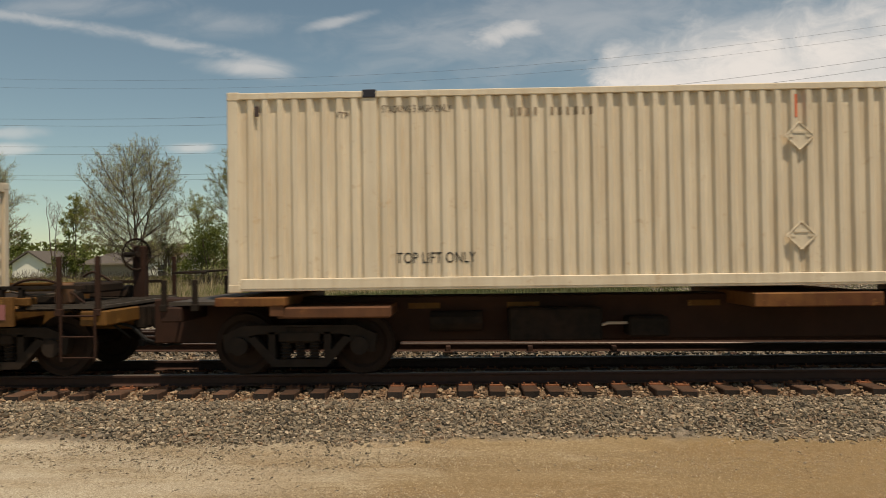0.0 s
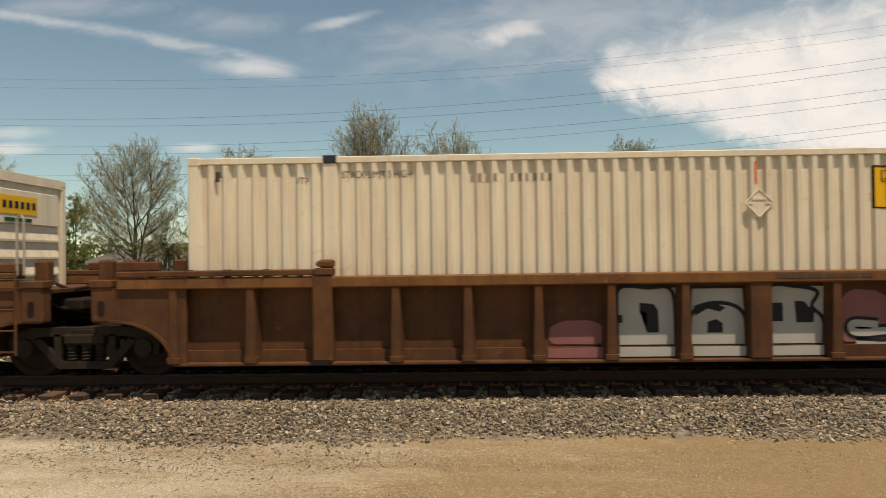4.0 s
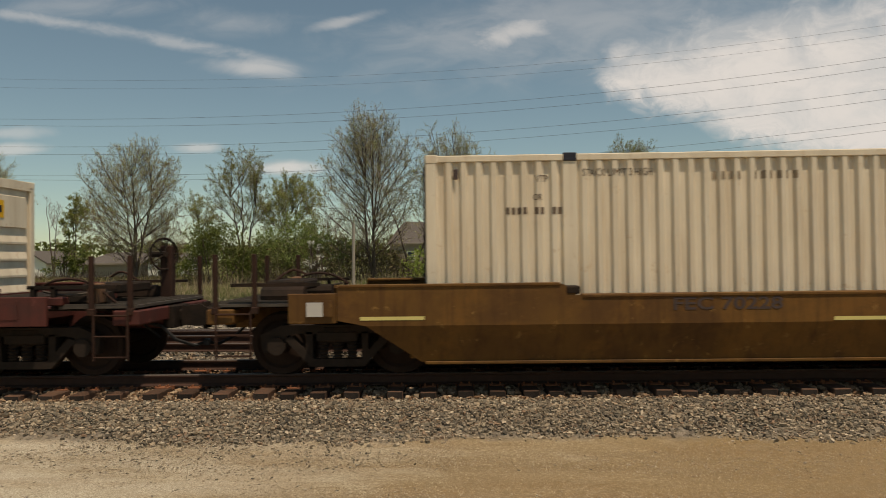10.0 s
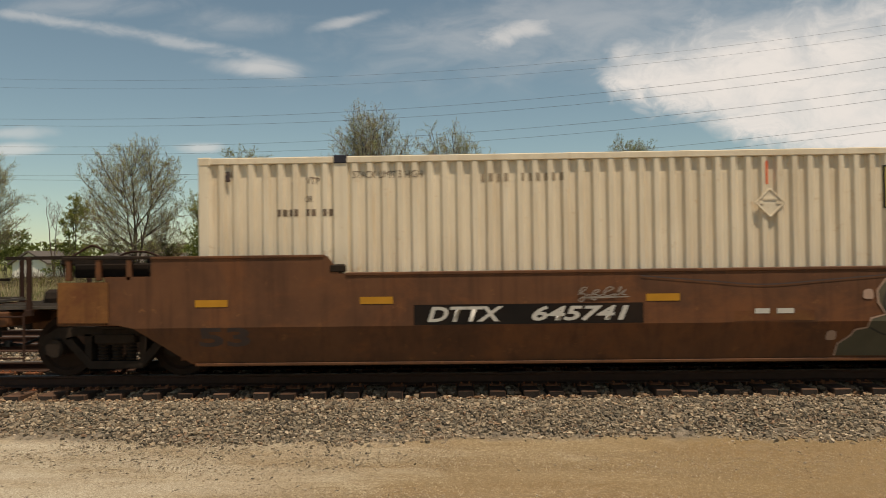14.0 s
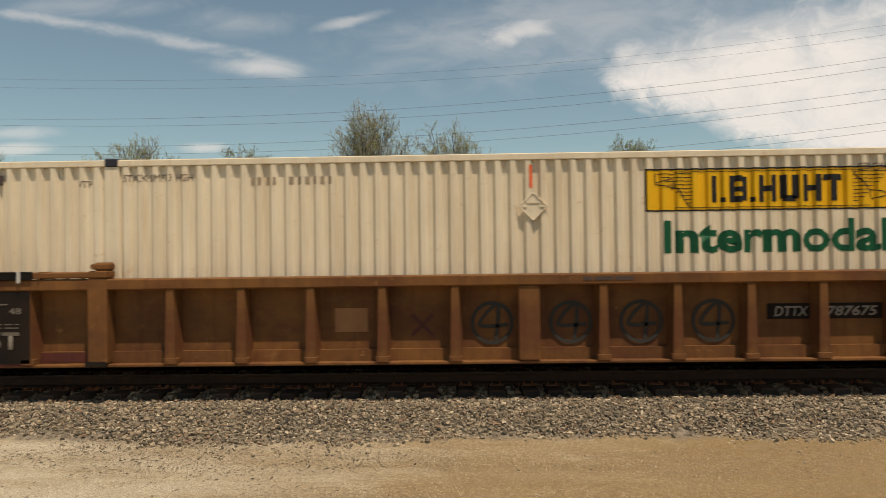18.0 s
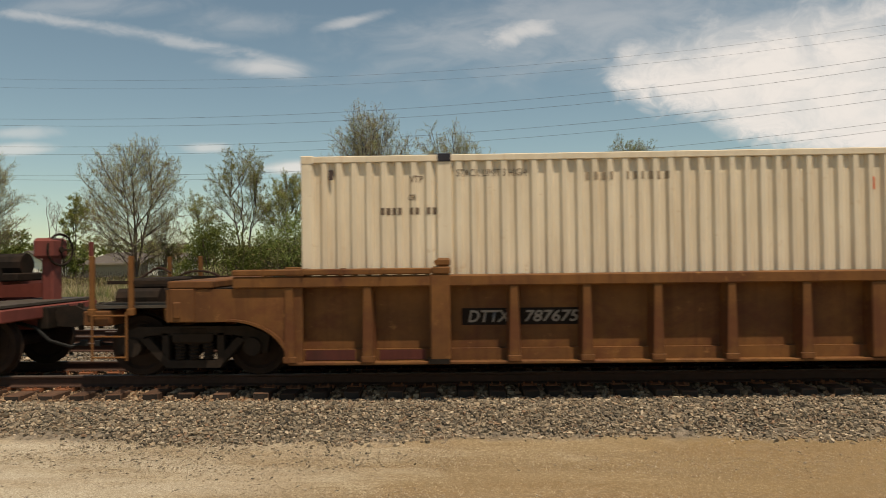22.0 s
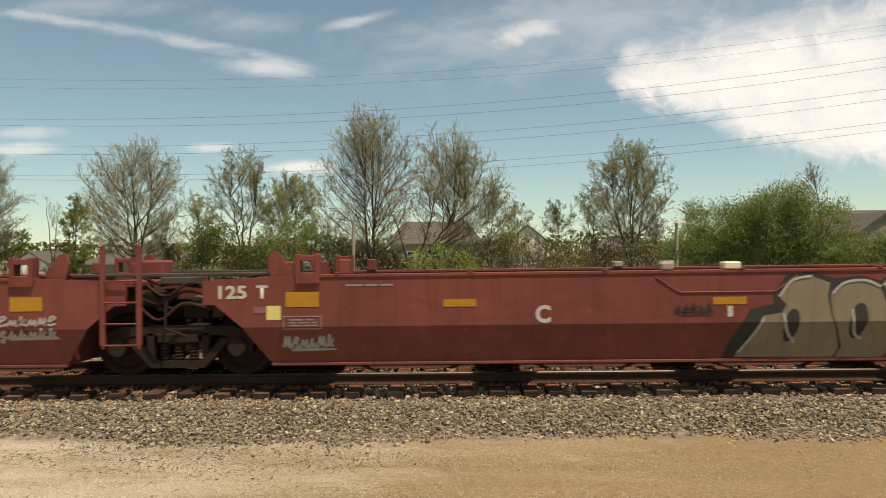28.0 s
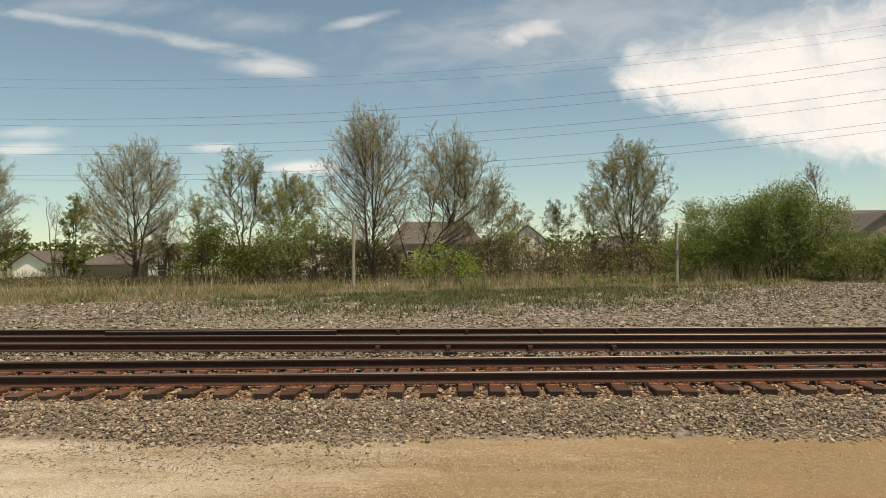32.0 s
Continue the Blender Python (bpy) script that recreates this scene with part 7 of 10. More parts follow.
        if kind == "joint":
            b = B()
            box(b, hl - 0.9, hl - 0.12, -0.35, 0.35, 0.80, 1.12, 0.03)
            pipe(b, [(hl - 0.9, -1.0, 1.30), (hl - 0.45, -1.05, 1.12), (hl - 0.2, -0.8, 1.0), (hl, -0.8, 1.06)], 0.028, 6)
            pipe(b, [(hl - 0.7, -0.7, 1.48), (hl - 0.35, -0.85, 1.36), (hl, -0.75, 1.44)], 0.028, 6)
            pipe(b, [(hl - 0.8, 0.4, 1.40), (hl - 0.3, 0.3, 1.30), (hl, 0.5, 1.34)], 0.028, 6)
            box(b, hl - 0.6, hl - 0.25, -1.0, -0.45, 1.05, 1.3, 0.03)
            part("joint_casting", b, "grime", th, "greasy articulation casting and hoses", at=turn)
            b = B()
            box(b, a[3] + 0.1, hl + 0.02, -1.32, -1.22, 1.50, 1.55, 0.01)
            part("walkway", b, "grate", th, at=turn)
            b = box(B(), a[3] + 0.1, hl + 0.02, 1.22, 1.32, 1.50, 1.55, 0.01)
            part("walkway", b, "grate", th, at=turn)
            if s > 0:
                truck(th, hl)
                b = box(B(), hl - 1.3, hl - 0.9, 0.5, 0.95, 1.43, 1.75, 0.04)
                part("brake_reservoir", b, pk, th)
                part("end_ladder", shared("ladder_red", lambda: ladder_bm(0.50, 1.5, 0.52), "red"), pk, th, "ladder", at=pose(hl - 0.85, -1.61, 0))
                for x, z1 in ((hl - 0.86, 1.95), (hl - 0.34, 1.95)):
                    b = box(B(), x - 0.035, x + 0.035, -1.62, -1.56, 0.55, z1, 0.008)
                    part("grab_post", b, pk, th, "tall red grab post")
                for k, (y, z) in enumerate(((-1.10, 1.22), (-0.95, 1.34), (-1.2, 1.05))):
                    b = B()
                    pipe(b, smooth_path([(hl - 0.55, y, z + 0.05), (hl - 0.2, y - 0.08, z - 0.10 - 0.04 * k), (hl + 0.15, y - 0.05, z + 0.06), (hl + 0.55, y, z - 0.04)], 5), 0.022, 6)
                    part("brake_hose", b, "spine", th, "bent brown brake hose")
                b = B()
                pipe(b, [(hl - 0.1, -1.25, 1.15), (hl - 0.1, -1.3, 0.75), (hl + 0.25, -1.3, 0.62)], 0.02, 6)
                part("brake_lever", b, "truck_steel", th)
                b = B()
                rod(b, (hl + 0.10, -1.0, 0.98), (hl + 0.46, -1.0, 0.98), 0.11, 10)
                part("brake_valve", b, "grime", th)
                b = box(B(), hl - 0.35, hl + 0.1, -0.9, -0.3, 1.36, 1.50, 0.03)
                part("valve_box", b, "grate", th)
        else:
            b = B()
            box(b, hl - 1.2, hl + 1.45, -0.30, 0.30, 0.66, 0.98, 0.02)
            box(b, hl + 1.05, hl + 1.45, -1.35, 1.35, 0.84, 1.04, 0.02)
            box(b, hl - 0.3, hl + 0.3, -1.4, 1.4, 0.86, 1.10, 0.03)
            part("draft_sill", b, pk, th, "centre sill and end beam", at=turn)
            b = B()
            box(b, hl + 0.5, hl + 1.42, -1.3, 1.3, 1.06, 1.10)
            part("walkway", b, "grate", th, "dirty steel grating walkway", at=turn)
            part("coupler", shared("coupler", coupler_bm, "grime"), "grime", th, "rusty knuckle coupler", at=turn @ pose(hl + 1.45, 0, 0))
            part("air_hose", shared("air_hose", hose_bm, "air_hose"), "air_hose", th, at=turn @ pose(hl + 1.3, 0, 0))
            for x, y in ((hl + 0.72, 1.33), (hl + 1.35, 1.33), (hl + 0.72, -1.33), (hl + 1.35, -1.33)):
                part("grab_post", shared("stanchion_red", lambda: stanchion_bm(1.15), "red"), pk, th, at=turn @ pose(x, y, 0.95))
            b = B()
            rod(b, (hl + 0.05, 0.55, 1.70), (hl + 0.65, 0.55, 1.70), 0.20, 12)
            box(b, hl + 0.0, hl + 0.7, 0.2, 0.9, 1.42, 1.56, 0.02)
            part("air_reservoir", b, "grime", th, "dark air tank on the end deck", at=turn)
            b = B()
            box(b, hl + 0.95, hl + 1.15, 0.45, 0.75, 1.05, 2.1, 0.03)
            box(b, hl + 0.85, hl + 1.2, 0.35, 0.85, 1.8, 2.15, 0.05)
            part("brake_stand", b, pk, th, at=turn)
            part("brake_wheel", shared("brake_wheel", brake_wheel_bm, "grime"), "grime", th, at=turn @ pose(hl + 1.2, 0.6, 1.95) @ pose(0, 0, 0, 0, 0, 75))
            for side in (-1, 1):
                y = side * 1.565
                b = B()
                for q in ((hl - 0.30, hl + 0.42, 1.36, 1.42), (hl - 0.30, hl + 0.42, 0.80, 0.88), (hl - 0.30, hl - 0.22, 0.88, 1.36), (hl + 0.34, hl + 0.42, 0.88, 1.36)):
                    box(b, q[0], q[1], y - 0.02, y + 0.02, q[2], q[3])
                part("end_box", b, pk, th, "raised frame on the end web", at=turn)
                # flat dark plate, slightly proud of the web, inside the raised frame
                b = box(B(), hl - 0.14, hl + 0.22, y - 0.014, y + 0.014, 0.98, 1.30, 0.008)
                part("recess_plate", b, "spine", th, "dark flat plate inside the raised frame", at=turn)
                b = box(B(), hl - 0.04, hl + 0.14, y - 0.03, y + 0.03, 1.08, 1.22, 0.008)
                part("handle_box", b, pk, th, at=turn)
                b = box(B(), hl + 0.42, hl + 0.95, side * 1.40 - 0.10, side * 1.40 + 0.10, 0.94, 1.06, 0.015)
                part("step_beam", b, "spine", th, at=turn)
            for k, (x, y, z, r) in enumerate(((0.50, -0.9, 1.24, 0.10), (0.62, -0.5, 1.55, 0.13), (0.30, -0.6, 1.62, 0.10))):
                b = B()
                rod(b, (hl + x - 0.25, y, z), (hl + x + 0.22, y, z), r, 10)
                part("brake_cylinder", b, "grime", th, at=turn)
            b = box(B(), hl - 0.28, hl - 0.02, -1.1, -0.7, 1.43, 1.86, 0.03)
            part("valve_box", b, "spine", th, "dark red valve box", at=turn)
            for k, pts in enumerate((((-0.2, -1.3, 1.50), (0.45, -1.3, 1.50), (0.52, -1.3, 1.36)), ((-0.4, -1.05, 1.66), (0.1, -1.1, 1.74), (0.5, -1.0, 1.60), (0.7, -0.9, 1.20)), ((0.1, -1.2, 1.22), (0.6, -1.2, 1.16), (0.95, -0.9, 0.98)), ((0.55, -1.36, 0.92), (0.75, -1.38, 0.62), (1.2, -1.38, 0.60)), ((0.2, -0.8, 1.80), (0.45, -0.8, 1.84), (0.6, -0.8, 1.62)))):
                b = B()
                pipe(b, smooth_path([(hl + x, y, z) for x, y, z in pts], 4), 0.022, 6)
                part("brake_pipe", b, "rusty_rod" if k % 2 else "grate", th, at=turn)
            truck(th, s * hl)
    return th


# ---- the spine car with the raised container ----
def spine_car(u):
    th = rolls(thing("spine_car", "dark rusty spine car carrying a raised container", "rail car"), u)
    b = B()
    box(b, -9.6, 9.6, -0.33, 0.33, 0.42, 1.12, 0.02)
    part("centre_spine", b, "spine", th, "deep rusty box spine")
    for s in (-1, 1):
        turn = pose(0, 0, 0) if s > 0 else pose(0, 0, 0, 0, 0, 180)
        b = B()
        box(b, 5.72, 7.35, -1.38, 1.38, 0.88, 1.04, 0.02)
        box(b, 7.25, 7.45, -1.40, 1.40, 0.92, 1.06)
        part("body_bolster", b, "brown", th, at=turn)
        b = box(B(), 7.22, 8.24, -1.42, 1.42, 1.06, 1.19, 0.015)
        part("container_saddle", b, "orange", th, "orange container support", at=turn)
        b = box(B(), 8.2, 8.95, -1.30, 1.30, 1.08, 1.13)
        part("walkway", b, "grate", th, at=turn)
        b = B()
        box(b, 8.75, 9.05, -1.35, 1.35, 0.84, 1.06, 0.02)
        part("end_beam", b, "spine", th, at=turn)
        part("coupler", shared("coupler", coupler_bm, "grime"), "grime", th, "rusty knuckle coupler", at=turn @ pose(9.55, 0, 0))
        part("air_hose", shared("air_hose", hose_bm, "air_hose"), "air_hose", th, at=turn @ pose(9.3, 0, 0))
        for y in (-1.33, 1.33):
            for x in (8.55, 9.0):
                part("grab_post", shared("stanchion_spine", lambda: stanchion_bm(0.45), "grime"), "grime", th, at=turn @ pose(x, y, 1.0))
        b = B()
        pipe(b, [(8.5, -1.0, 1.55), (9.0, -1.0, 1.55)], 0.018, 6)
        pipe(b, [(8.5, 1.0, 1.55), (9.0, 1.0, 1.55), (9.0, -1.0, 1.55)], 0.018, 6)
        part("hand_rail", b, "grime", th, at=turn)
        truck(th, s * 7.10)
    for x in (0.3, 3.6):
        b = box(B(), x - 0.9, x + 0.9, -1.36, 1.36, 0.97, 1.17, 0.015)
        part("container_saddle", b, "orange" if x < 3 else "rust_orange", th, "rusty container support")
    for x in (-5.3, -3.75, -0.95, 2.1):
        b = box(B(), x - 0.25, x + 0.25, -0.345, -0.338, 0.93, 1.02)
        part("reflector", b, "gold", th, "dull yellow reflector strip")
    b = B()
    pipe(b, [(-3.5, -0.6, 0.45), (-2.9, -0.6, 0.55), (-2.5, -0.6, 0.70), (-1.7, -0.6, 0.70)], 0.025, 6)
    part("brake_rigging", b, "hose_metal", th, "bare metal brake rods")
    b = B()
    rod(b, (-5.2, -0.55, 0.75), (-4.4, -0.55, 0.75), 0.16, 10)
    part("brake_cylinder", b, "grime", th)
    b = B()
    box(b, -4.0, -2.6, -0.75, -0.35, 0.45, 0.95, 0.03)
    box(b, -2.2, -1.6, -0.75, -0.35, 0.50, 0.80, 0.03)
    part("brake_valve", b, "grime", th)
    return th


U = {"A": 177.09, "B": 156.00, "C1": 132.53, "C2": 113.08, "C3": 93.62, "D": 70.22, "E": 46.74, "F": 23.255, "G": -0.24, "H1": -23.72, "H2": -43.19, "H3": -62.66}
RIBS = (-8.2, -7.1, -5.05, -4.04, -3.06, -2.05, -1.03, 1.03, 2.05, 3.06, 4.04, 5.05, 7.1, 8.2)
RIBS_MID = (-8.2, -7.1, -5.01, -4.03, -3.06, -2.04, -0.68, 0.79, 2.14, 3.19, 4.15, 5.1, 7.1, 8.2)
CARS = {}
CARS["A"] = spine_car(U["A"] - HALF)
CARS["B"] = smooth_car(U["B"] - HALF, "gold", "weathered gold well car with smooth sides", 1.18, 1.34, 9.30)
CARS["C1"] = ribbed_unit(U["C1"] - HALF, "rust_orange", "rusty orange ribbed well car with silver graffiti", RIBS, ("joint", "open"))
CARS["C2"] = ribbed_unit(U["C2"] - HALF, "rust_orange", "rusty orange ribbed well car with a sagging hose", RIBS_MID, ("joint", "joint"))
CARS["C3"] = ribbed_unit(U["C3"] - HALF, "rust_orange", "rusty orange ribbed well car with outlined graffiti", RIBS, ("open", "joint"))
CARS["D"] = smooth_car(U["D"] - HALF, "gold", "rust-stained gold well car with a faded emblem", 1.18, 1.34, 9.30)
CARS["E"] = smooth_car(U["E"] - HALF, "maroon", "dark maroon well car with white stencils", 1.18, 1.34, 9.30)
CARS["F"] = smooth_car(U["F"] - HALF, "brown", "rust-brown well car with grey graffiti", 1.52, 1.77, 8.66, tall=True)
CARS["G"] = ribbed_unit(U["G"] - HALF, "rust_orange", "rusty orange single ribbed well car", RIBS, ("open", "open"))
CARS["H1"] = ribbed_unit(U["H1"] - HALF, "orange", "orange ribbed well car with sprayed circles", RIBS, ("joint", "open"))
CARS["H2"] = ribbed_unit(U["H2"] - HALF, "orange", "orange ribbed well car with faded red lettering", RIBS_MID, ("joint", "joint"))
CARS["H3"] = ribbed_unit(U["H3"] - HALF, "orange", "orange ribbed well car with a black end panel", RIBS, ("open", "joint"))
JOINTS = (-84.66, -100.06, -115.80, -131.55, -147.30, -163.20)
for i in range(5):
    CARS["R%d" % i] = red_unit(JOINTS[i], JOINTS[i + 1], "open" if i == 0 else "joint", "open" if i == 4 else "joint",
                               ("empty oxide-red well car with yellow and red graffiti", "empty oxide-red well car with white outline graffiti", "empty oxide-red well car with dark scrawl", "empty oxide-red well car with grey graffiti", "empty oxide-red well car with white tags")[i])

W = "cream corrugated shipping container "
container(U["A"], 1.25, W + "set high on the spine car", sign="yellow", marks=("new", "diamond", "strip", "top_lift"), seed=1)
container(U["B"], 0.29, W + "with yellow sign in the gold car", marks=("new", "diamond", "strip", "dot"), seed=2)
container(U["C1"], 0.31, W + "with yellow sign and placard holder", marks=("diamond", "strip", "dot"), seed=3)
container(U["C2"], 0.31, W + "with yellow sign and pin stencils", marks=("pin", "patch"), seed=4)
container(U["C3"], 0.31, W + "with yellow sign above outlined graffiti", marks=("diamond",), seed=5)
container(U["D"], 0.29, W + "with a rust-red patch over the sign", sign="faded", marks=("pin", "rust", "spot", "dot"), seed=6)
container(U["E"], 0.29, W + "with yellow sign in the maroon car", marks=("diamond",), seed=7)
container(U["F"], 0.31, W + "with a faded pale yellow sign", sign="pale", marks=("pin", "diamond", "strip"), seed=8)
container(U["G"], 0.31, W + "with yellow sign in the single ribbed car", marks=("new", "diamond"), seed=9)
container(U["H1"], 0.31, W + "with yellow sign in the orange car", marks=("diamond", "strip", "dot"), seed=10)
container(U["H2"], 0.31, "green corrugated shipping container with a yellow square sign", style="green", sign="square", seed=11)
container(U["H3"], 0.31, W + "with dull yellow sign and pin stencils", sign="faded", marks=("pin", "patch", "dot"), seed=12)


# ---- stencils, reflectors and graffiti on the cars ----
SHEET = -1.34


def on_sheet(name, bm, dx, dz, material, parent, label="", y=SHEET, lift=0.006):
    return paint(name, lay(bm, dx, dz, lambda x, z: y - lift), material, parent, label)


def fit_text(s, x0, x1, z0, z1, bold=0.0, shear=0.0):
    return text_bm(s, z1 - z0, x1 - x0, bold, shear), x0, z0


def wall_text(th, s, x0, x1, z0, z1, key, bold=0.02, shear=0.0, label=""):
    bm, a, b = fit_text(s, x0, x1, z0, z1, bold, shear)
    return on_wall("stencil", bm, a, b, key, th, label)


def sheet_text(th, s, x0, x1, z0, z1, key, bold=0.02, shear=0.0, y=SHEET, label="", lift=0.006):
    bm, a, b = fit_text(s, x0, x1, z0, z1, bold, shear)
    return on_sheet("stencil", bm, a, b, key, th, label, y, lift)


def reflectors(th, spots, w=0.45, h=0.105, key="reflector"):
    for x, z in spots:
        on_wall("reflector", rect(x, x + w, z, z + h), 0, 0, key, th, "yellow reflector strip")


def lines(th, x0, x1, z0, n, gap, h, key, seed, place=None, name="stencil_line", lift=0.005):
    """Rows of small print that cannot be read: plain bars."""
    rng = random.Random(seed)
    spec = []
    for i in range(n):
        x = x0
        while x < x1 - 0.05:
            w = min(rng.uniform(0.08, 0.26), x1 - x)
            spec.append((x, x + w, z0 + i * gap, z0 + i * gap + h))
            x += w + 0.035
    bm = bars(spec)
    if place is None:
        return on_wall(name, bm, 0, 0, key, th, "", lift)
    return on_sheet(name, bm, 0, 0, key, th, "", place, lift)


# running strokes of quick tags, each from low left to low right of a unit square
STROKES = [
    [(0.1, 0.1), (0.35, 0.9), (0.2, 0.95), (0.25, 0.1), (0.75, 0.75), (0.6, 0.2), (0.95, 0.15)],
    [(0.05, 0.2), (0.3, 0.5), (0.75, 0.85), (0.3, 1.0), (0.1, 0.45), (0.4, 0.05), (0.95, 0.25)],
    [(0.1, 0.1), (0.25, 0.85), (0.5, 0.15), (0.7, 0.85), (0.85, 0.1), (1.0, 0.2)],
    [(0.1, 0.15), (0.2, 0.6), (0.35, 0.1), (0.55, 0.65), (0.7, 0.1), (0.95, 0.2)],
    [(0.05, 0.1), (0.4, 0.95), (0.7, 0.8), (0.25, 0.5), (0.75, 0.4), (0.5, 0.0), (1.0, 0.15)],
    [(0.1, 0.2), (0.7, 0.7), (0.35, 0.75), (0.2, 0.3), (0.7, 0.2), (0.6, -0.35), (0.3, -0.2), (0.95, 0.2)],
    [(0.1, 0.1), (0.3, 1.0), (0.4, 0.1), (0.7, 0.5), (0.8, 0.1), (1.0, 0.15)],
]


def scrawl(th, x0, x1, z0, z1, w, key, seed, n=7, place=None, label="", lift=0.014):
    """A quick slanted tag: one running stroke a line, with a flourish below."""
    rng = random.Random(seed)
    rows = 2 if z1 - z0 > 0.33 and x1 - x0 < 1.0 else 1
    step, tall = (x1 - x0) / (n + 0.3), (z1 - z0) / rows
    runs = []
    for r in range(rows):
        path, b = [], z1 - (r + 0.85) * tall
        for i in range(n):
            k = rng.uniform(0.7, 1.0) if i else 1.05
            for x, z in rng.choice(STROKES):
                path.append((x0 + (i + x + 0.28 * z) * step, b + z * k * tall * 0.75 + 0.06 * tall * i / n))
        runs.append(smooth_path(path, 4))
    a = z0 + 0.02
    runs.append(smooth_path([(x1 - 0.1 * step, a + 0.06 * tall), (x0 + 0.3 * (x1 - x0), a), (x0 + 0.2 * (x1 - x0), a + 0.05 * tall), (x1 - 0.25 * (x1 - x0), a + 0.02)], 4))
    for p in runs:
        bm = ribbon(B(), p, w * 0.72)
        if place is None:
            on_wall("graffiti", bm, 0, 0, key, th, label, lift)
        else:
            on_sheet("graffiti", bm, 0, 0, key, th, label, place, lift)


def outline(th, paths, w, key, label="", place=None, lift=0.01, sharp=False):
    for p in paths:
        bm = ribbon(B(), p if sharp else smooth_path(p, 6), w)
        if place is None:
            on_wall("graffiti", bm, 0, 0, key, th, label, lift)
        else:
            on_sheet("graffiti", bm, 0, 0, key, th, label, place, lift)


def dots(th, spec, key, place=None, lift=0.007, label=""):
    for x, z, r in spec:
        bm = blob(B(), x, z, r, r, 12, 0.06, random.Random(int(x * 100)))
        if place is None:
            on_wall("paint_spot", bm, 0, 0, key, th, label, lift)
        else:
            on_sheet("paint_spot", bm, 0, 0, key, th, label, place, lift)


def fold_panel(th, x0, x1, z0, z1, key):
    """A shallow stiffening pressing with slanted ends below the top rail."""
    b = B()
    pipe(b, [(x0, -1.562, z1), (x0 + 0.32, -1.562, z0), (x1 - 0.32, -1.562, z0), (x1, -1.562, z1)], 0.014, 6)
    part("pressing", b, key, th)


def end_panel(th, s, weight, key="black_panel"):
    """Black stencil panel on a ribbed car's end web, with numbers and data lines."""
    a, b = (7.10, 8.15) if s > 0 else (-8.10, -7.05)
    bm = B()
    box(bm, a, b, -1.565, -1.555, 0.30, 1.32)
    bm2 = B()
    box(bm2, a + 0.02, b - 0.02, -1.553, -1.35, 0.30, 1.32)
    part("panel_backing", bm2, "black_panel", th)
    part("stencil_panel", bm, key, th, "black stencil panel")
    bm = box(B(), a - 0.06, b + 0.06, -1.605, -1.592, 1.488, 1.60)
    part("panel_cap", bm, key, th)
    for x in (a + 0.10, b - 0.16):
        bm = box(B(), x, x + 0.05, -1.615, -1.606, 1.44, 1.60)
        part("white_mark", bm, "white_paint", th)
    y = -1.566
    if weight:
        sheet_text(th, "125T", a + 0.12, a + 0.90, 0.50, 0.75, "panel_white", 0.03, y=y, label="white weight stencil")
    else:
        lines(th, a + 0.2, b - 0.2, 0.45, 5, 0.075, 0.025, "panel_white", 5, y)
    sheet_text(th, "53" if s < 0 else "48", a + 0.10, a + 0.28, 1.0, 1.09, "panel_white", 0.02, y=y)
    sheet_text(th, "48" if s < 0 else "53", b - 0.30, b - 0.12, 1.0, 1.09, "panel_white", 0.02, y=y)
    dots(th, [((a + b) / 2, 1.02, 0.07)], "panel_white", y)
    lines(th, a + 0.25, b - 0.25, 1.13, 1, 0.06, 0.02, "panel_white", 6, y)
    lines(th, a + 0.1, b - 0.15, 0.80, 2, 0.05, 0.015, "panel_white", 8, y)
    bm = box(B(), a, b, -1.555, -1.545, 0.255, 0.40)
    part("lower_band", bm, "maroon", th, "dull red band")
    lines(th, a + 0.4, b - 0.25, 0.30, 2, 0.05, 0.02, "panel_white", 9, -1.556)


def chord_label(th, x0, x1, seed, key="dark_text"):
    lines(th, x0, x1, 1.385, 1, 0.05, 0.05, key, seed, -1.576)


def hose_loop(th, x0, x1):
    b = B()
    n = 12
    pts = []
    for i in range(n + 1):
        s = i / n
        pts.append((x0 + (x1 - x0) * s, -1.40, 1.24 - 0.40 * (1 - (2 * s - 1) ** 2)))
    pipe(b, pts, 0.022, 7)
    part("slack_hose", b, "air_hose", th, "sagging black hose")
    b = B()
    m = (x0 + x1) / 2
    rod(b, (m - 0.10, -1.40, 0.85), (m + 0.10, -1.40, 0.84), 0.032, 8)
    part("hose_coupling", b, "hose_metal", th, "bright metal hose coupling")


def fill(th, pts, key, lift, label=""):
    bm = B()
    vs = [bm.verts.new((x, 0, z)) for x, z in pts]
    left = list(range(len(pts)))
    if sum(pts[i - 1][0] * pts[i][1] - pts[i][0] * pts[i - 1][1] for i in left) < 0:
        left.reverse()

    def turn(a, b, c):
        return (b[0] - a[0]) * (c[1] - a[1]) - (b[1] - a[1]) * (c[0] - a[0])

    while len(left) > 2:
        for k in range(len(left)):
            i, j, m = left[k - 1], left[k], left[(k + 1) % len(left)]
            a, b, c = pts[i], pts[j], pts[m]
            if turn(a, b, c) > 0 and not any(turn(a, b, pts[q]) >= 0 and turn(b, c, pts[q]) >= 0 and turn(c, a, pts[q]) >= 0 for q in left if q not in (i, j, m)):
                break
        bm.faces.new((vs[i], vs[j], vs[m]))
        left.pop(k)
    return on_wall("graffiti_fill", bm, 0, 0, key, th, label, lift)


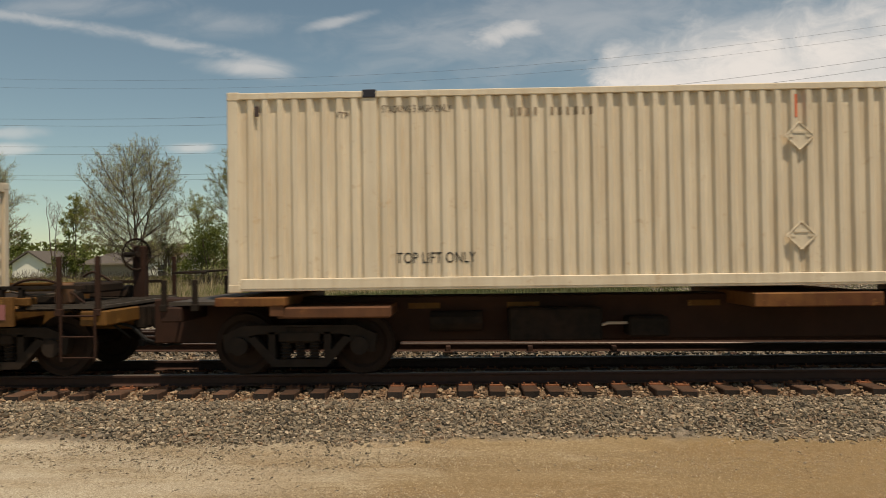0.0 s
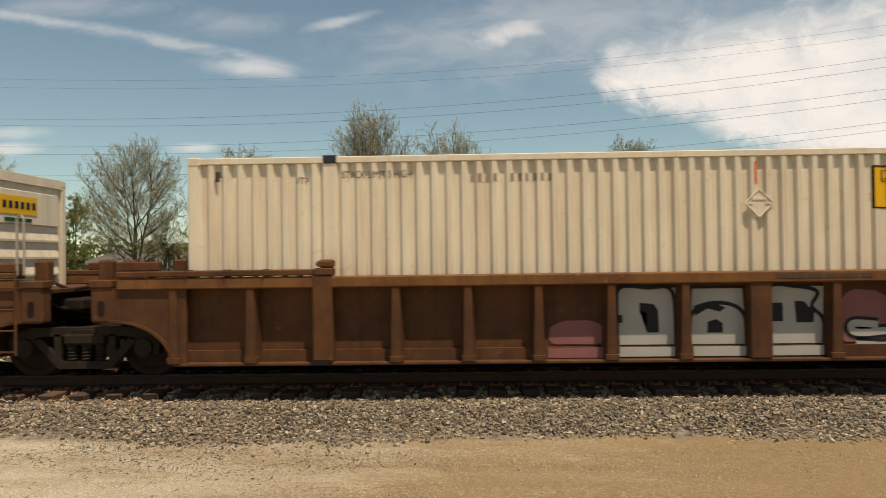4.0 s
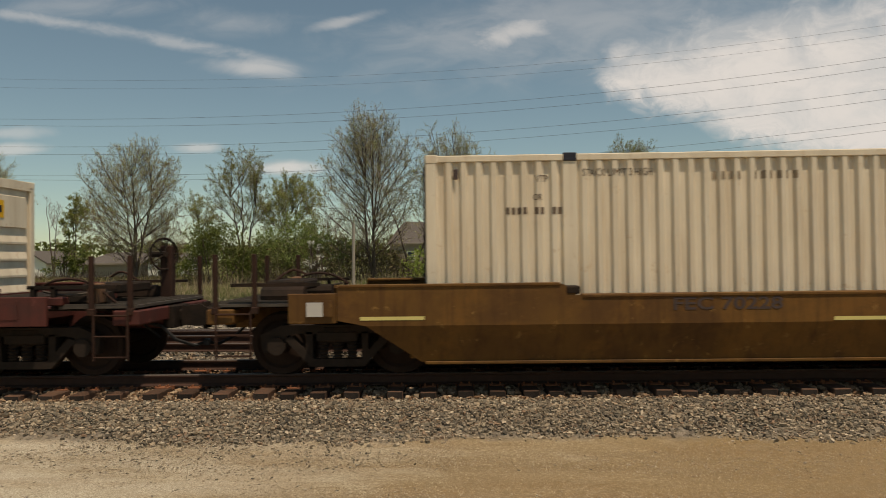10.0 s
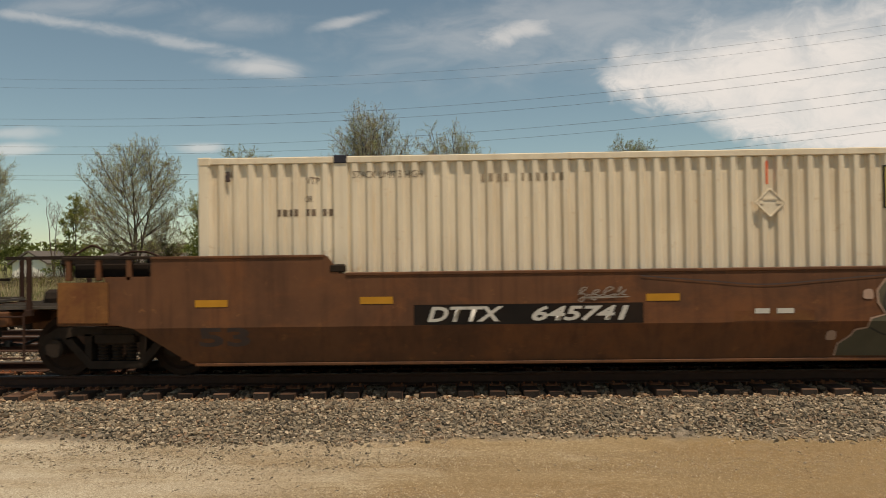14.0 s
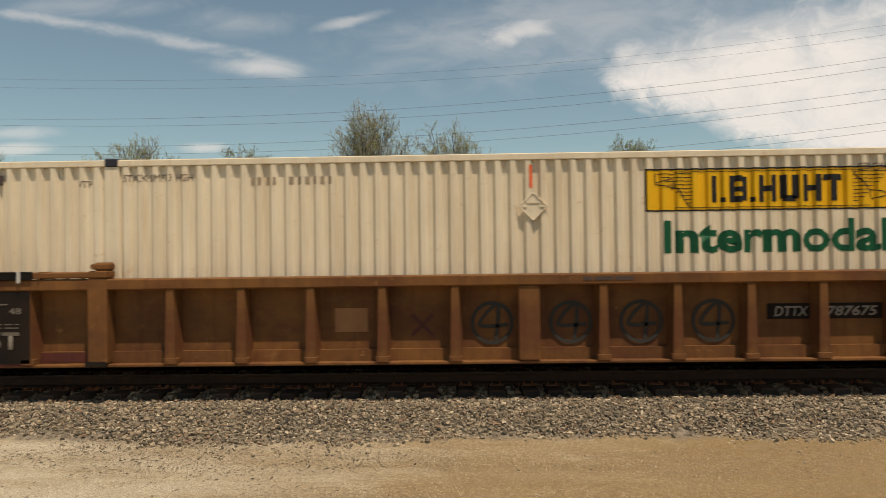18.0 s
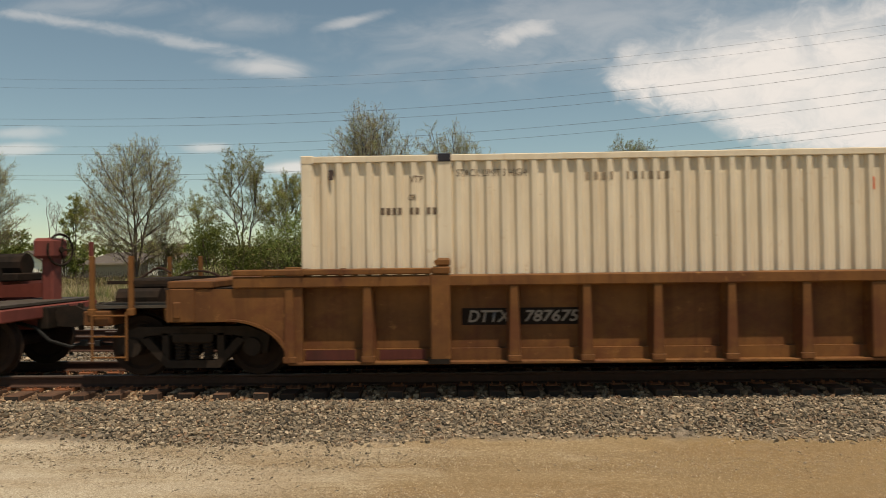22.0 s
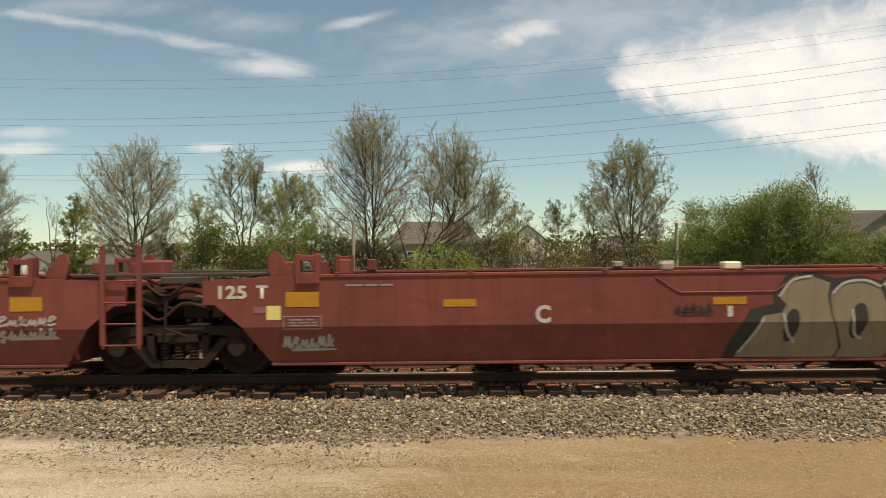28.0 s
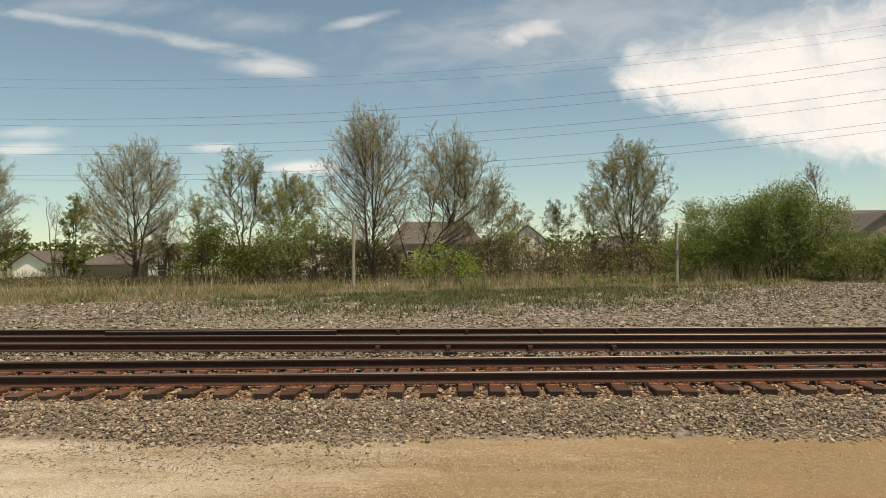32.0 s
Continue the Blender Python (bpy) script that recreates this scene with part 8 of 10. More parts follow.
def thick(th, paths, w, key, lift, label="", name="graffiti_letter"):
    """Broad sprayed strokes: short overlapping dabs, each a hair above the one before."""
    LAYER[0] = (LAYER[0] + 1) % 7
    bm = B()
    k = 3 * LAYER[0]
    for p in paths:
        q = smooth_path(p, 3)
        for (ax, az), (bx, bz) in zip(q, q[1:]):
            d = Vector((bx - ax, bz - az))
            if d.length < 1e-4:
                continue
            u = d.normalized() * w / 2
            n = Vector((-u.y, u.x))
            y = -0.00022 * k
            k += 1
            ring = [(ax + n.x, az + n.y), (ax - 0.6 * u.x + 0.7 * n.x, az - 0.6 * u.y + 0.7 * n.y), (ax - 0.6 * u.x - 0.7 * n.x, az - 0.6 * u.y - 0.7 * n.y), (ax - n.x, az - n.y),
                    (bx - n.x, bz - n.y), (bx + 0.6 * u.x - 0.7 * n.x, bz + 0.6 * u.y - 0.7 * n.y), (bx + 0.6 * u.x + 0.7 * n.x, bz + 0.6 * u.y + 0.7 * n.y), (bx + n.x, bz + n.y)]
            bm.faces.new([bm.verts.new((x, y, z)) for x, z in ring])
    return on_wall(name, bm, 0, 0, key, th, label, lift)


# gold cars
c = CARS["B"]
wall_text(c, "FEC 70595", -4.04, -2.28, 0.85, 1.06, "dark_text", label="faded dark stencil")
wall_text(c, "53", 5.29, 5.73, 0.50, 0.69, "dark_text")
fold_panel(c, -1.22, 1.23, 0.96, 1.15, "gold")
reflectors(c, ((7.47, 0.95), (5.17, 0.84), (1.92, 0.86), (-5.83, 0.84)), 0.48, 0.16)
reflectors(c, ((-7.78, 0.97),), 0.20, 0.19, "yellow_faded")
reflectors(c, ((-9.1, 0.86),), 0.95, 0.08)
lines(c, 2.6, 3.9, 0.93, 2, 0.06, 0.03, "dark_text", 3)
dots(c, [(2.5, 1.02, 0.09)], "dark_text")
on_wall("stencil_panel", rect(7.54, 8.01, 0.52, 0.74), 0, 0, "black_panel", c)
scrawl(c, -8.0, -3.8, 0.40, 0.72, 0.03, "dark_text", 12, 12)
scrawl(c, 0.3, 1.6, 0.45, 0.68, 0.03, "dark_text", 13, 5)
for x0, x1, k in ((9.36, 9.62, "dull_white"), (9.70, 9.92, "pink"), (-9.95, -9.70, "dull_white")):
    on_sheet("paper_label", rect(x0, x1, 0.92, 1.14), 0, 0, k, c, "", -1.575)
c = CARS["D"]
wall_text(c, "FEC 70228", -4.65, -3.16, 0.96, 1.14, "dark_text", label="faded dark stencil")
fold_panel(c, -1.21, 1.30, 0.96, 1.15, "gold")
outline(c, [[(1.42, 1.12), (1.85, 1.10), (1.97, 0.88), (1.85, 0.64), (1.55, 0.62), (1.42, 0.80), (1.46, 0.98), (1.7, 1.0), (1.75, 0.9)]], 0.09, "dark_spray", "dark ring-shaped emblem")
bm = bars([(2.14 + i * 0.155, 2.14 + i * 0.155 + 0.115, 0.60, 0.78) for i in range(18) if i not in (7, 12)])
on_wall("emblem_bars", bm, 0, 0, "dark_text", c)
on_wall("emblem_line", rect(2.12, 4.85, 0.565, 0.58), 0, 0, "dark_text", c)
scrawl(c, 2.67, 4.7, 0.95, 1.15, 0.025, "dull_white", 21, 8, label="white scrawled tag")
dots(c, [(2.2, 0.98, 0.17)], "gold")
reflectors(c, ((-2.47, 0.80), (-9.0, 0.86)), 0.9, 0.05, "yellow_faded")
reflectors(c, ((-0.15, 0.90),), 0.42, 0.05, "dull_white")
on_sheet("paper_label", rect(-9.75, -9.52, 0.92, 1.12), 0, 0, "white_paint", c, "white paper label", -1.575)
on_wall("stencil_panel", rect(7.5, 7.95, 0.52, 0.74), 0, 0, "dark_text", c)
scrawl(c, 6.4, 8.2, 1.04, 1.22, 0.022, "dark_text", 23, 6)
# maroon car
c = CARS["E"]
wall_text(c, "FEC", -3.92, -3.39, 0.88, 1.11, "dull_white", 0.03, label="white stencil")
wall_text(c, "72799", -3.21, -2.35, 0.88, 1.11, "dull_white", 0.03, label="white stencil")
wall_text(c, "53", 5.25, 5.74, 0.52, 0.78, "tan_text", 0.03)
reflectors(c, ((-4.69, 1.06), (1.38, 1.06), (8.75, 1.06)), 0.45, 0.10)
reflectors(c, ((4.0, 1.09), (8.30, 1.06), (6.2, 1.06)), 0.44, 0.10, "scarlet")
outline(c, [[(3.02, 1.10), (3.22, 1.10), (3.27, 0.98), (3.2, 0.89), (3.06, 0.89), (3.02, 1.0), (3.06, 1.05)]], 0.035, "dull_white", "small white ring emblem")
on_wall("emblem_bars", bars([(3.32 + i * 0.066, 3.32 + i * 0.066 + 0.048, 0.92, 1.0) for i in range(17) if i not in (7, 12)]), 0, 0, "dull_white", c)
lines(c, 1.9, 2.8, 0.98, 2, 0.06, 0.022, "dull_white", 31)
lines(c, 0.99, 1.78, 0.86, 1, 0.06, 0.06, "dull_white", 32)
lines(c, -0.23, 0.35, 1.08, 1, 0.06, 0.06, "dull_white", 33)
lines(c, 4.4, 5.1, 1.08, 1, 0.06, 0.025, "dull_white", 34)
lines(c, 8.3, 9.2, 0.86, 2, 0.07, 0.03, "dull_white", 35)
for x in (5.95, -6.05):
    sheet_text(c, "40", x, x + 0.18, 0.98, 1.08, "dull_white", 0.02, y=-1.562)
    sheet_text(c, "20", x, x + 0.18, 0.86, 0.96, "dull_white", 0.02, y=-1.562)
outline(c, [[(-5.2, 1.16), (-5.22, 0.9), (-5.05, 0.6), (-4.94, 0.30)]], 0.16, "tan_spray", "tan sprayed strokes")
outline(c, [[(-1.40, 0.86), (-1.25, 1.02), (-1.12, 1.15)], [(-1.42, 1.08), (-1.0, 0.86), (-0.55, 0.72), (-0.28, 0.52), (-0.24, 0.30)]], 0.18, "tan_spray", "tan sprayed strokes")
for x, w, z, h in ((-4.45, 0.24, 0.62, 0.32), (-3.85, 0.20, 0.50, 0.22), (-3.35, 0.26, 0.60, 0.30), (-2.75, 0.18, 0.56, 0.28), (-2.25, 0.25, 0.66, 0.36), (-1.75, 0.16, 0.50, 0.20)):
    outline(c, [[(x + w * math.cos(0.5 + 0.75 * k), z + h * math.sin(0.5 + 0.75 * k) + 0.02 * k) for k in range(10)]], 0.016, "pale_edge", "pale looping spray line")
scrawl(c, -4.9, -4.3, 0.85, 1.05, 0.02, "dull_white", 37, 5)
on_wall("stencil_frame", bars([(7.51, 8.06, 0.74, 0.755), (7.51, 8.06, 0.52, 0.535), (7.51, 7.525, 0.535, 0.74), (8.045, 8.06, 0.535, 0.74)]), 0, 0, "dull_white", c)
lines(c, -9.2, -8.3, 0.96, 2, 0.06, 0.025, "tan_text", 38)
on_sheet("paper_label", rect(-9.55, -9.40, 0.95, 1.12), 0, 0, "dull_white", c, "", -1.575)
# rust-brown car with the grey piece
c = CARS["F"]
on_wall("stencil_panel", rect(-4.95, -1.77, 0.79, 1.07), 0, 0, "black_panel", c, "black stencil panel")
for s, a, b in (("DTTX", -4.76, -3.70), ("645741", -3.31, -1.97)):
    bm, x, z = fit_text(s, a, b, 0.83, 1.04, 0.03, 0.25)
    on_wall("stencil", bm, x, z, "white_paint", c, "white slanted stencil", 0.009)
reflectors(c, ((-1.73, 1.09), (-5.70, 1.09), (-8.03, 1.07), (5.0, 1.10), (7.5, 1.10)), 0.46, 0.10)
reflectors(c, ((2.15, 1.35),), 0.36, 0.14)
wall_text(c, "53", -8.0, -7.27, 0.50, 0.78, "dark_text", 0.03)
outline(c, [[(-1.8, 1.44), (-0.9, 1.36), (-0.1, 1.30), (0.8, 1.36), (1.9, 1.44)]], 0.018, "dark_text")
on_wall("scuff", rect(-0.53, 0.56, 0.80, 0.94), 0, 0, "orange", c)
on_wall("scuff", bars([(-0.25, -0.05, 0.90, 0.97), (0.05, 0.28, 0.90, 0.97)]), 0, 0, "white_paint", c, "", 0.009)
scrawl(c, -2.7, -1.95, 1.12, 1.34, 0.02, "dull_white", 42, 4)
for s in (-1, 1):
    for side in (0,):
        bm = box(B(), s * 9.62 - 0.36, s * 9.62 + 0.36, -1.592, -1.58, 0.86, 1.44, 0.01)
        part("end_plate", bm, "orange", c, "bolted end plate")
        y = -1.593
        if s < 0:
            continue
        on_sheet("stencil_frame", bars([(s * 9.62 - 0.29, s * 9.62 + 0.29, 1.36, 1.38), (s * 9.62 - 0.29, s * 9.62 + 0.29, 1.05, 1.07), (s * 9.62 - 0.29, s * 9.62 - 0.27, 1.07, 1.36), (s * 9.62 + 0.27, s * 9.62 + 0.29, 1.07, 1.36)]), 0, 0, "dull_white", c, "", y)
        lines(c, s * 9.62 - 0.2, s * 9.62 + 0.2, 1.13, 3, 0.07, 0.035, "dull_white", 44, y)
bm = box(B(), 8.7, 9.9, -0.9, 0.9, 1.40, 1.62, 0.04)
part("end_housing", bm, "brown", c)
for x in (-9.85, -9.42, -8.98, 8.98, 9.42, 9.85):
    bm = box(B(), x - 0.035, x + 0.035, -1.56, -1.48, 1.46, 1.76, 0.008)
    part("rail_post", bm, "brown", c)
for x in (-9.3, 9.3):
    bm = box(B(), x - 0.62, x + 0.62, -1.57, -1.45, 1.755, 1.80, 0.01)
    part("end_rail", bm, "grime", c, "dark railing over the end deck")
    bm = box(B(), x - 0.55, x + 0.55, -1.40, -1.30, 1.50, 1.70, 0.02)
    part("gear_case", bm, "black_panel", c)
bm = B()
rod(bm, (8.8, -0.9, 1.72), (9.3, -0.9, 1.72), 0.14, 12)
part("air_tank", bm, "grime", c)
# ribbed cars
c = CARS["C1"]


def sheet_fill(th, pts, key, lift, label="", y=SHEET):
    """A sprayed area with a straight-edged outline on a recessed sheet."""
    bm = B()
    bm.faces.new([bm.verts.new((x, 0, z)) for x, z in pts])
    bmesh.ops.triangulate(bm, faces=bm.faces[:])
    return on_sheet("graffiti_fill", bm, 0, 0, key, th, label, y, lift)


for a, b in ((-1.98, -1.09), (-0.95, -0.10), (0.13, 0.97)):
    on_sheet("graffiti", rect(a, b, 0.46, 1.28), 0, 0, "black", c, "", SHEET, 0.004)
    on_sheet("graffiti", rect(a, b, 0.27, 0.435), 0, 0, "black", c, "", -1.40, 0.004)
    on_sheet("graffiti", rect(a + 0.06, b - 0.06, 0.30, 0.435), 0, 0, "silver", c, "", -1.40, 0.008)
sheet_fill(c, [(-1.91, 0.46), (-1.91, 1.26), (-1.1, 1.26), (-1.07, 0.46)], "silver", 0.009, "silver sprayed block letter")
sheet_fill(c, [(-0.94, 0.46), (-0.89, 0.94), (-0.88, 1.24), (-0.18, 1.24), (-0.13, 0.46)], "silver", 0.009, "silver sprayed block letter")
sheet_fill(c, [(0.16, 0.46), (0.16, 0.77), (0.09, 0.81), (0.17, 1.26), (0.98, 1.26), (0.98, 1.02), (1.11, 0.89), (1.14, 0.46)], "silver", 0.009, "silver sprayed block letter")
sheet_fill(c, [(-1.62, 1.05), (-1.42, 1.03), (-1.36, 0.94), (-1.35, 0.63), (-1.52, 0.63), (-1.52, 0.91), (-1.62, 0.94)], "black", 0.013)
sheet_fill(c, [(-0.86, 1.0), (-0.63, 1.06), (-0.42, 0.97), (-0.49, 0.91), (-0.67, 0.96), (-0.84, 0.86)], "black", 0.013)
sheet_fill(c, [(-0.67, 0.77), (-0.55, 0.81), (-0.46, 0.75), (-0.46, 0.62), (-0.68, 0.62)], "black", 0.013)
sheet_fill(c, [(0.19, 1.03), (0.38, 1.03), (0.38, 0.77), (0.21, 0.77)], "black", 0.013)
sheet_fill(c, [(0.54, 1.05), (0.67, 1.05), (0.74, 0.97), (0.82, 0.94), (0.8, 0.75), (0.56, 0.75)], "black", 0.013)
sheet_fill(c, [(-1.99, 0.88), (-1.86, 0.88), (-1.86, 0.77), (-1.99, 0.77)], "black", 0.013)
on_sheet("graffiti", rect(0.02, 0.15, 1.04, 1.26), 0, 0, "silver", c, "", SHEET, 0.009)
for a, b, z0, z1 in ((-2.90, -2.10, 0.46, 0.80), (1.13, 1.92, 0.46, 1.18), (2.18, 2.6, 0.46, 0.70)):
    on_sheet("graffiti", blob(B(), (a + b) / 2, (z0 + z1) / 2, (b - a) / 2, (z1 - z0) / 2, 18, 0.06, random.Random(int(a * 10))), 0, 0, "pink", c, "faded pink spray", SHEET, 0.003)
on_sheet("graffiti", bars([(-2.92, -2.15, 0.29, 0.435), (2.12, 2.98, 0.29, 0.435)]), 0, 0, "pink", c, "", -1.40)
outline(c, [[(1.69, 0.71), (1.35, 0.73), (1.35, 0.62), (1.54, 0.6), (1.83, 0.62), (1.9, 0.51), (1.83, 0.42), (1.38, 0.44)]], 0.19, "black", "", SHEET, 0.008)
outline(c, [[(1.69, 0.71), (1.35, 0.73), (1.35, 0.62), (1.54, 0.6), (1.83, 0.62), (1.9, 0.51), (1.83, 0.42), (1.38, 0.44)]], 0.10, "silver", "silver sprayed figure", SHEET, 0.012)
outline(c, [[(-1.93, 0.47), (-1.93, 1.22), (-1.50, 1.26), (-1.16, 1.20), (-1.12, 0.47)], [(-0.92, 0.47), (-0.90, 0.86), (-0.70, 1.02), (-0.36, 1.02), (-0.16, 0.86), (-0.13, 0.47)], [(0.17, 0.47), (0.17, 1.22), (0.55, 1.26), (0.86, 1.18), (0.78, 0.98), (0.93, 0.80), (0.94, 0.47)]], 0.055, "black", "black sprayed outline", SHEET, 0.015)
sheet_text(c, "DTTX", 3.51, 4.0, 0.84, 0.98, "panel_white")
lines(c, 4.18, 4.87, 0.85, 1, 0.1, 0.13, "panel_white", 51, SHEET)
sheet_text(c, "53", 6.55, 7.0, 0.58, 0.84, "dark_text", 0.03)
chord_label(c, 0.2, 1.5, 52)
c = CARS["C2"]
for a, b in ((3.29, 4.05), (4.25, 5.0), (5.2, 5.88)):
    on_sheet("graffiti", rect(a, b, 0.46, 1.30), 0, 0, "dark_spray", c, "black sprayed ground", SHEET, 0.004)
    on_sheet("graffiti", rect(a, b, 0.27, 0.435), 0, 0, "dark_spray", c, "", -1.40, 0.004)
outline(c, [[(3.44, 1.18), (3.44, 0.56)], [(3.42, 1.18), (3.78, 1.14), (3.90, 0.90), (3.78, 0.62), (3.42, 0.56)]], 0.20, "silver", "silver sprayed letter", SHEET, 0.008)
outline(c, [[(4.42, 1.18), (4.42, 0.56)], [(4.42, 1.18), (4.88, 1.16)], [(4.42, 0.88), (4.78, 0.88)], [(4.42, 0.58), (4.90, 0.57)]], 0.19, "silver", "silver sprayed letter", SHEET, 0.008)
outline(c, [[(5.75, 1.16), (5.40, 1.16), (5.34, 0.95), (5.72, 0.84), (5.72, 0.62), (5.32, 0.57)]], 0.19, "silver", "silver sprayed letter", SHEET, 0.008)
on_sheet("graffiti", rect(2.72, 3.05, 0.46, 0.86), 0, 0, "pink", c, "magenta-pink sprayed patch", SHEET, 0.004)
on_sheet("graffiti", rect(2.60, 3.05, 0.29, 0.435), 0, 0, "pink", c, "", -1.40)
lines(c, 3.4, 5.8, 0.34, 1, 0.05, 0.012, "chrome_white", 50, -1.40, lift=0.010)
hose_loop(c, -1.72, -1.02)
lines(c, 1.05, 1.90, 0.76, 1, 0.1, 0.2, "maroon", 53, SHEET)
end_panel(c, -1, True)
end_panel(c, 1, False)
on_sheet("reflector", rect(-7.88, -7.41, 1.35, 1.45), 0, 0, "reflector", c, "yellow reflector strip", -1.577)
chord_label(c, 0.3, 1.4, 54)
c = CARS["C3"]
ESS = [(0.92, 0.86), (0.62, 1.0), (0.22, 0.86), (0.18, 0.62), (0.55, 0.50), (0.82, 0.34), (0.66, 0.08), (0.10, 0.05)]
ELL = [(0.30, 1.0), (0.12, 0.95), (0.20, 0.55), (0.30, 0.12), (0.62, 0.05), (0.72, 0.42), (0.95, 0.52)]
CEE = [(0.90, 0.92), (0.45, 1.0), (0.14, 0.72), (0.18, 0.25), (0.55, 0.03), (0.92, 0.22)]
for a, b, form in ((-2.95, -2.16, ESS), (-1.93, -1.14, ELL), (-0.88, -0.2, CEE), (0.2, 0.92, ESS), (1.24, 1.95, ELL)):
    w = b - a
    top = [(a + f * w, 0.46 + h) for f, h in ((1.0, 0.0), (1.0, 0.36), (0.86, 0.50), (0.60, 0.66), (0.30, 0.68), (0.06, 0.52), (0.0, 0.0))]
    sheet_fill(c, top, "pink_tan", 0.004, "pale sprayed letter ground")
    on_sheet("graffiti", rect(a, b, 0.29, 0.43), 0, 0, "pink_tan", c, "", -1.40)
    line = [(a + f * w, 0.48 + h * 0.72) for f, h in form]
    outline(c, [[(x + 0.05, z - 0.03) for x, z in line]], 0.11, "dark_spray", "dark sprayed stroke", SHEET, 0.007)
    outline(c, [[(x + 0.02, z - 0.01) for x, z in line[1:6]]], 0.05, "blue_spray", "blue sprayed stroke", SHEET, 0.010)
    outline(c, [line], 0.030, "chrome_white", "white sprayed outline", SHEET, 0.014)
    scrawl(c, a + 0.12, b - 0.2, 0.31, 0.40, 0.014, "dark_spray", int(a * 10) + 90, 4, -1.40, "", 0.010)
sheet_text(c, "53", 6.47, 6.95, 0.60, 0.86, "dark_text", 0.03)
sheet_text(c, "DTTX", -5.0, -4.4, 0.80, 0.96, "dull_white")
end_panel(c, 1, False)
chord_label(c, 0.85, 1.65, 55)
c = CARS["G"]
on_sheet("paper_label", rect(-8.11, -7.86, 0.46, 0.68), 0, 0, "white_paint", c, "white paper label", -1.565)
bm = box(B(), -8.16, -7.80, -1.562, -1.53, 0.42, 0.72)
part("label_plate", bm, "rust_orange", c)
sheet_text(c, "DTTX", -5.71, -5.23, 0.83, 0.98, "dull_white")
lines(c, -5.0, -4.37, 0.83, 1, 0.1, 0.14, "dull_white", 56, SHEET)
c = CARS["H1"]
for x in (-0.51, 0.60, 1.59, 2.60):
    n = 18
    ring = [(x + 0.28 * math.cos(6.2832 * i / n), 0.79 + 0.28 * math.sin(6.2832 * i / n)) for i in range(n + 1)]
    outline(c, [ring, [(x + 0.05, 0.54), (x + 0.08, 1.05), (x - 0.18, 0.76), (x + 0.22, 0.76)]], 0.05, "dark_spray", "dark sprayed circle", SHEET)
on_sheet("stencil_panel", rect(3.35, 4.0, 0.80, 1.02), 0, 0, "black_panel", c, "", SHEET, 0.004)
on_sheet("stencil_panel", rect(4.12, 4.95, 0.80, 1.02), 0, 0, "black_panel", c, "", SHEET, 0.004)
sheet_text(c, "DTTX", 3.45, 3.93, 0.84, 0.98, "dull_white", 0.02, 0.2, lift=0.009)
sheet_text(c, "787675", 4.18, 4.88, 0.84, 0.98, "dull_white", 0.02, 0.2, lift=0.009)
sheet_text(c, "53", 6.46, 6.98, 0.58, 0.86, "dark_text", 0.03)
lines(c, 7.25, 7.68, 0.5, 4, 0.07, 0.04, "black_panel", 57, SHEET)
dots(c, [(7.65, 0.98, 0.07)], "tan_text", SHEET)
end_panel(c, -1, True)
for a, b, z0, z1 in ((-7.0, -6.3, 0.29, 0.43), (6.3, 6.95, 0.29, 0.43), (7.25, 8.0, 0.29, 0.43),):
    on_sheet("paint_band", rect(a, b, z0, z1), 0, 0, "maroon", c, "dull red band", -1.40)
outline(c, [[(-1.65, 0.92), (-1.35, 0.62)], [(-1.35, 0.92), (-1.65, 0.62)]], 0.05, "maroon", "faint red cross", SHEET)
on_sheet("paper_label", rect(-2.75, -2.28, 0.68, 1.02), 0, 0, "tan_text", c, "", SHEET)
scrawl(c, 5.15, 5.8, 0.50, 0.75, 0.03, "dull_white", 58, 4, SHEET)
chord_label(c, 0.75, 1.5, 59)
c = CARS["H2"]
on_sheet("faded_emblem", bars([(1.0, 1.98, 1.0, 1.12), (1.25, 1.42, 0.5, 1.0), (1.62, 1.78, 0.5, 1.0)]), 0, 0, "maroon", c, "faded red block emblem", SHEET, 0.004)
outline(c, [[(2.3, 1.1), (2.9, 0.5)], [(2.9, 1.1), (2.3, 0.5)]], 0.15, "maroon", "", SHEET, 0.004)
for a, b, sd in ((3.25, 3.95, 61), (4.29, 4.9, 62), (5.32, 5.9, 63)):
    scrawl(c, a, b, 0.84, 1.24, 0.035, "dark_spray", sd, 4, SHEET, "dark scrawled tag")
sheet_text(c, "53", 6.50, 6.96, 0.55, 0.82, "dark_text", 0.03)
hose_loop(c, -1.85, -0.91)
lines(c, -2.8, -2.3, 0.70, 6, 0.055, 0.03, "tan_text", 64, SHEET)
end_panel(c, -1, True)
end_panel(c, 1, False)
chord_label(c, 0.8, 1.7, 65)
c = CARS["H3"]
on_sheet("stencil_panel", rect(-5.78, -5.0, 0.76, 1.0), 0, 0, "black_panel", c, "", SHEET, 0.004)
on_sheet("stencil_panel", rect(-4.95, -4.05, 0.76, 1.0), 0, 0, "black_panel", c, "", SHEET, 0.004)
sheet_text(c, "DTTX", -5.69, -5.08, 0.80, 0.97, "dull_white", 0.02, 0.2, lift=0.009)
sheet_text(c, "787675", -4.89, -4.12, 0.80, 0.97, "dull_white", 0.02, 0.2, lift=0.009)
sheet_text(c, "53", 6.50, 6.96, 0.55, 0.82, "dark_text", 0.03)
end_panel(c, 1, False)
on_sheet("paper_label", rect(2.3, 2.75, 0.68, 1.02), 0, 0, "tan_text", c, "", SHEET)
outline(c, [[(1.45, 0.92), (1.75, 0.62)], [(1.75, 0.92), (1.45, 0.62)]], 0.05, "maroon", "faint red cross", SHEET)
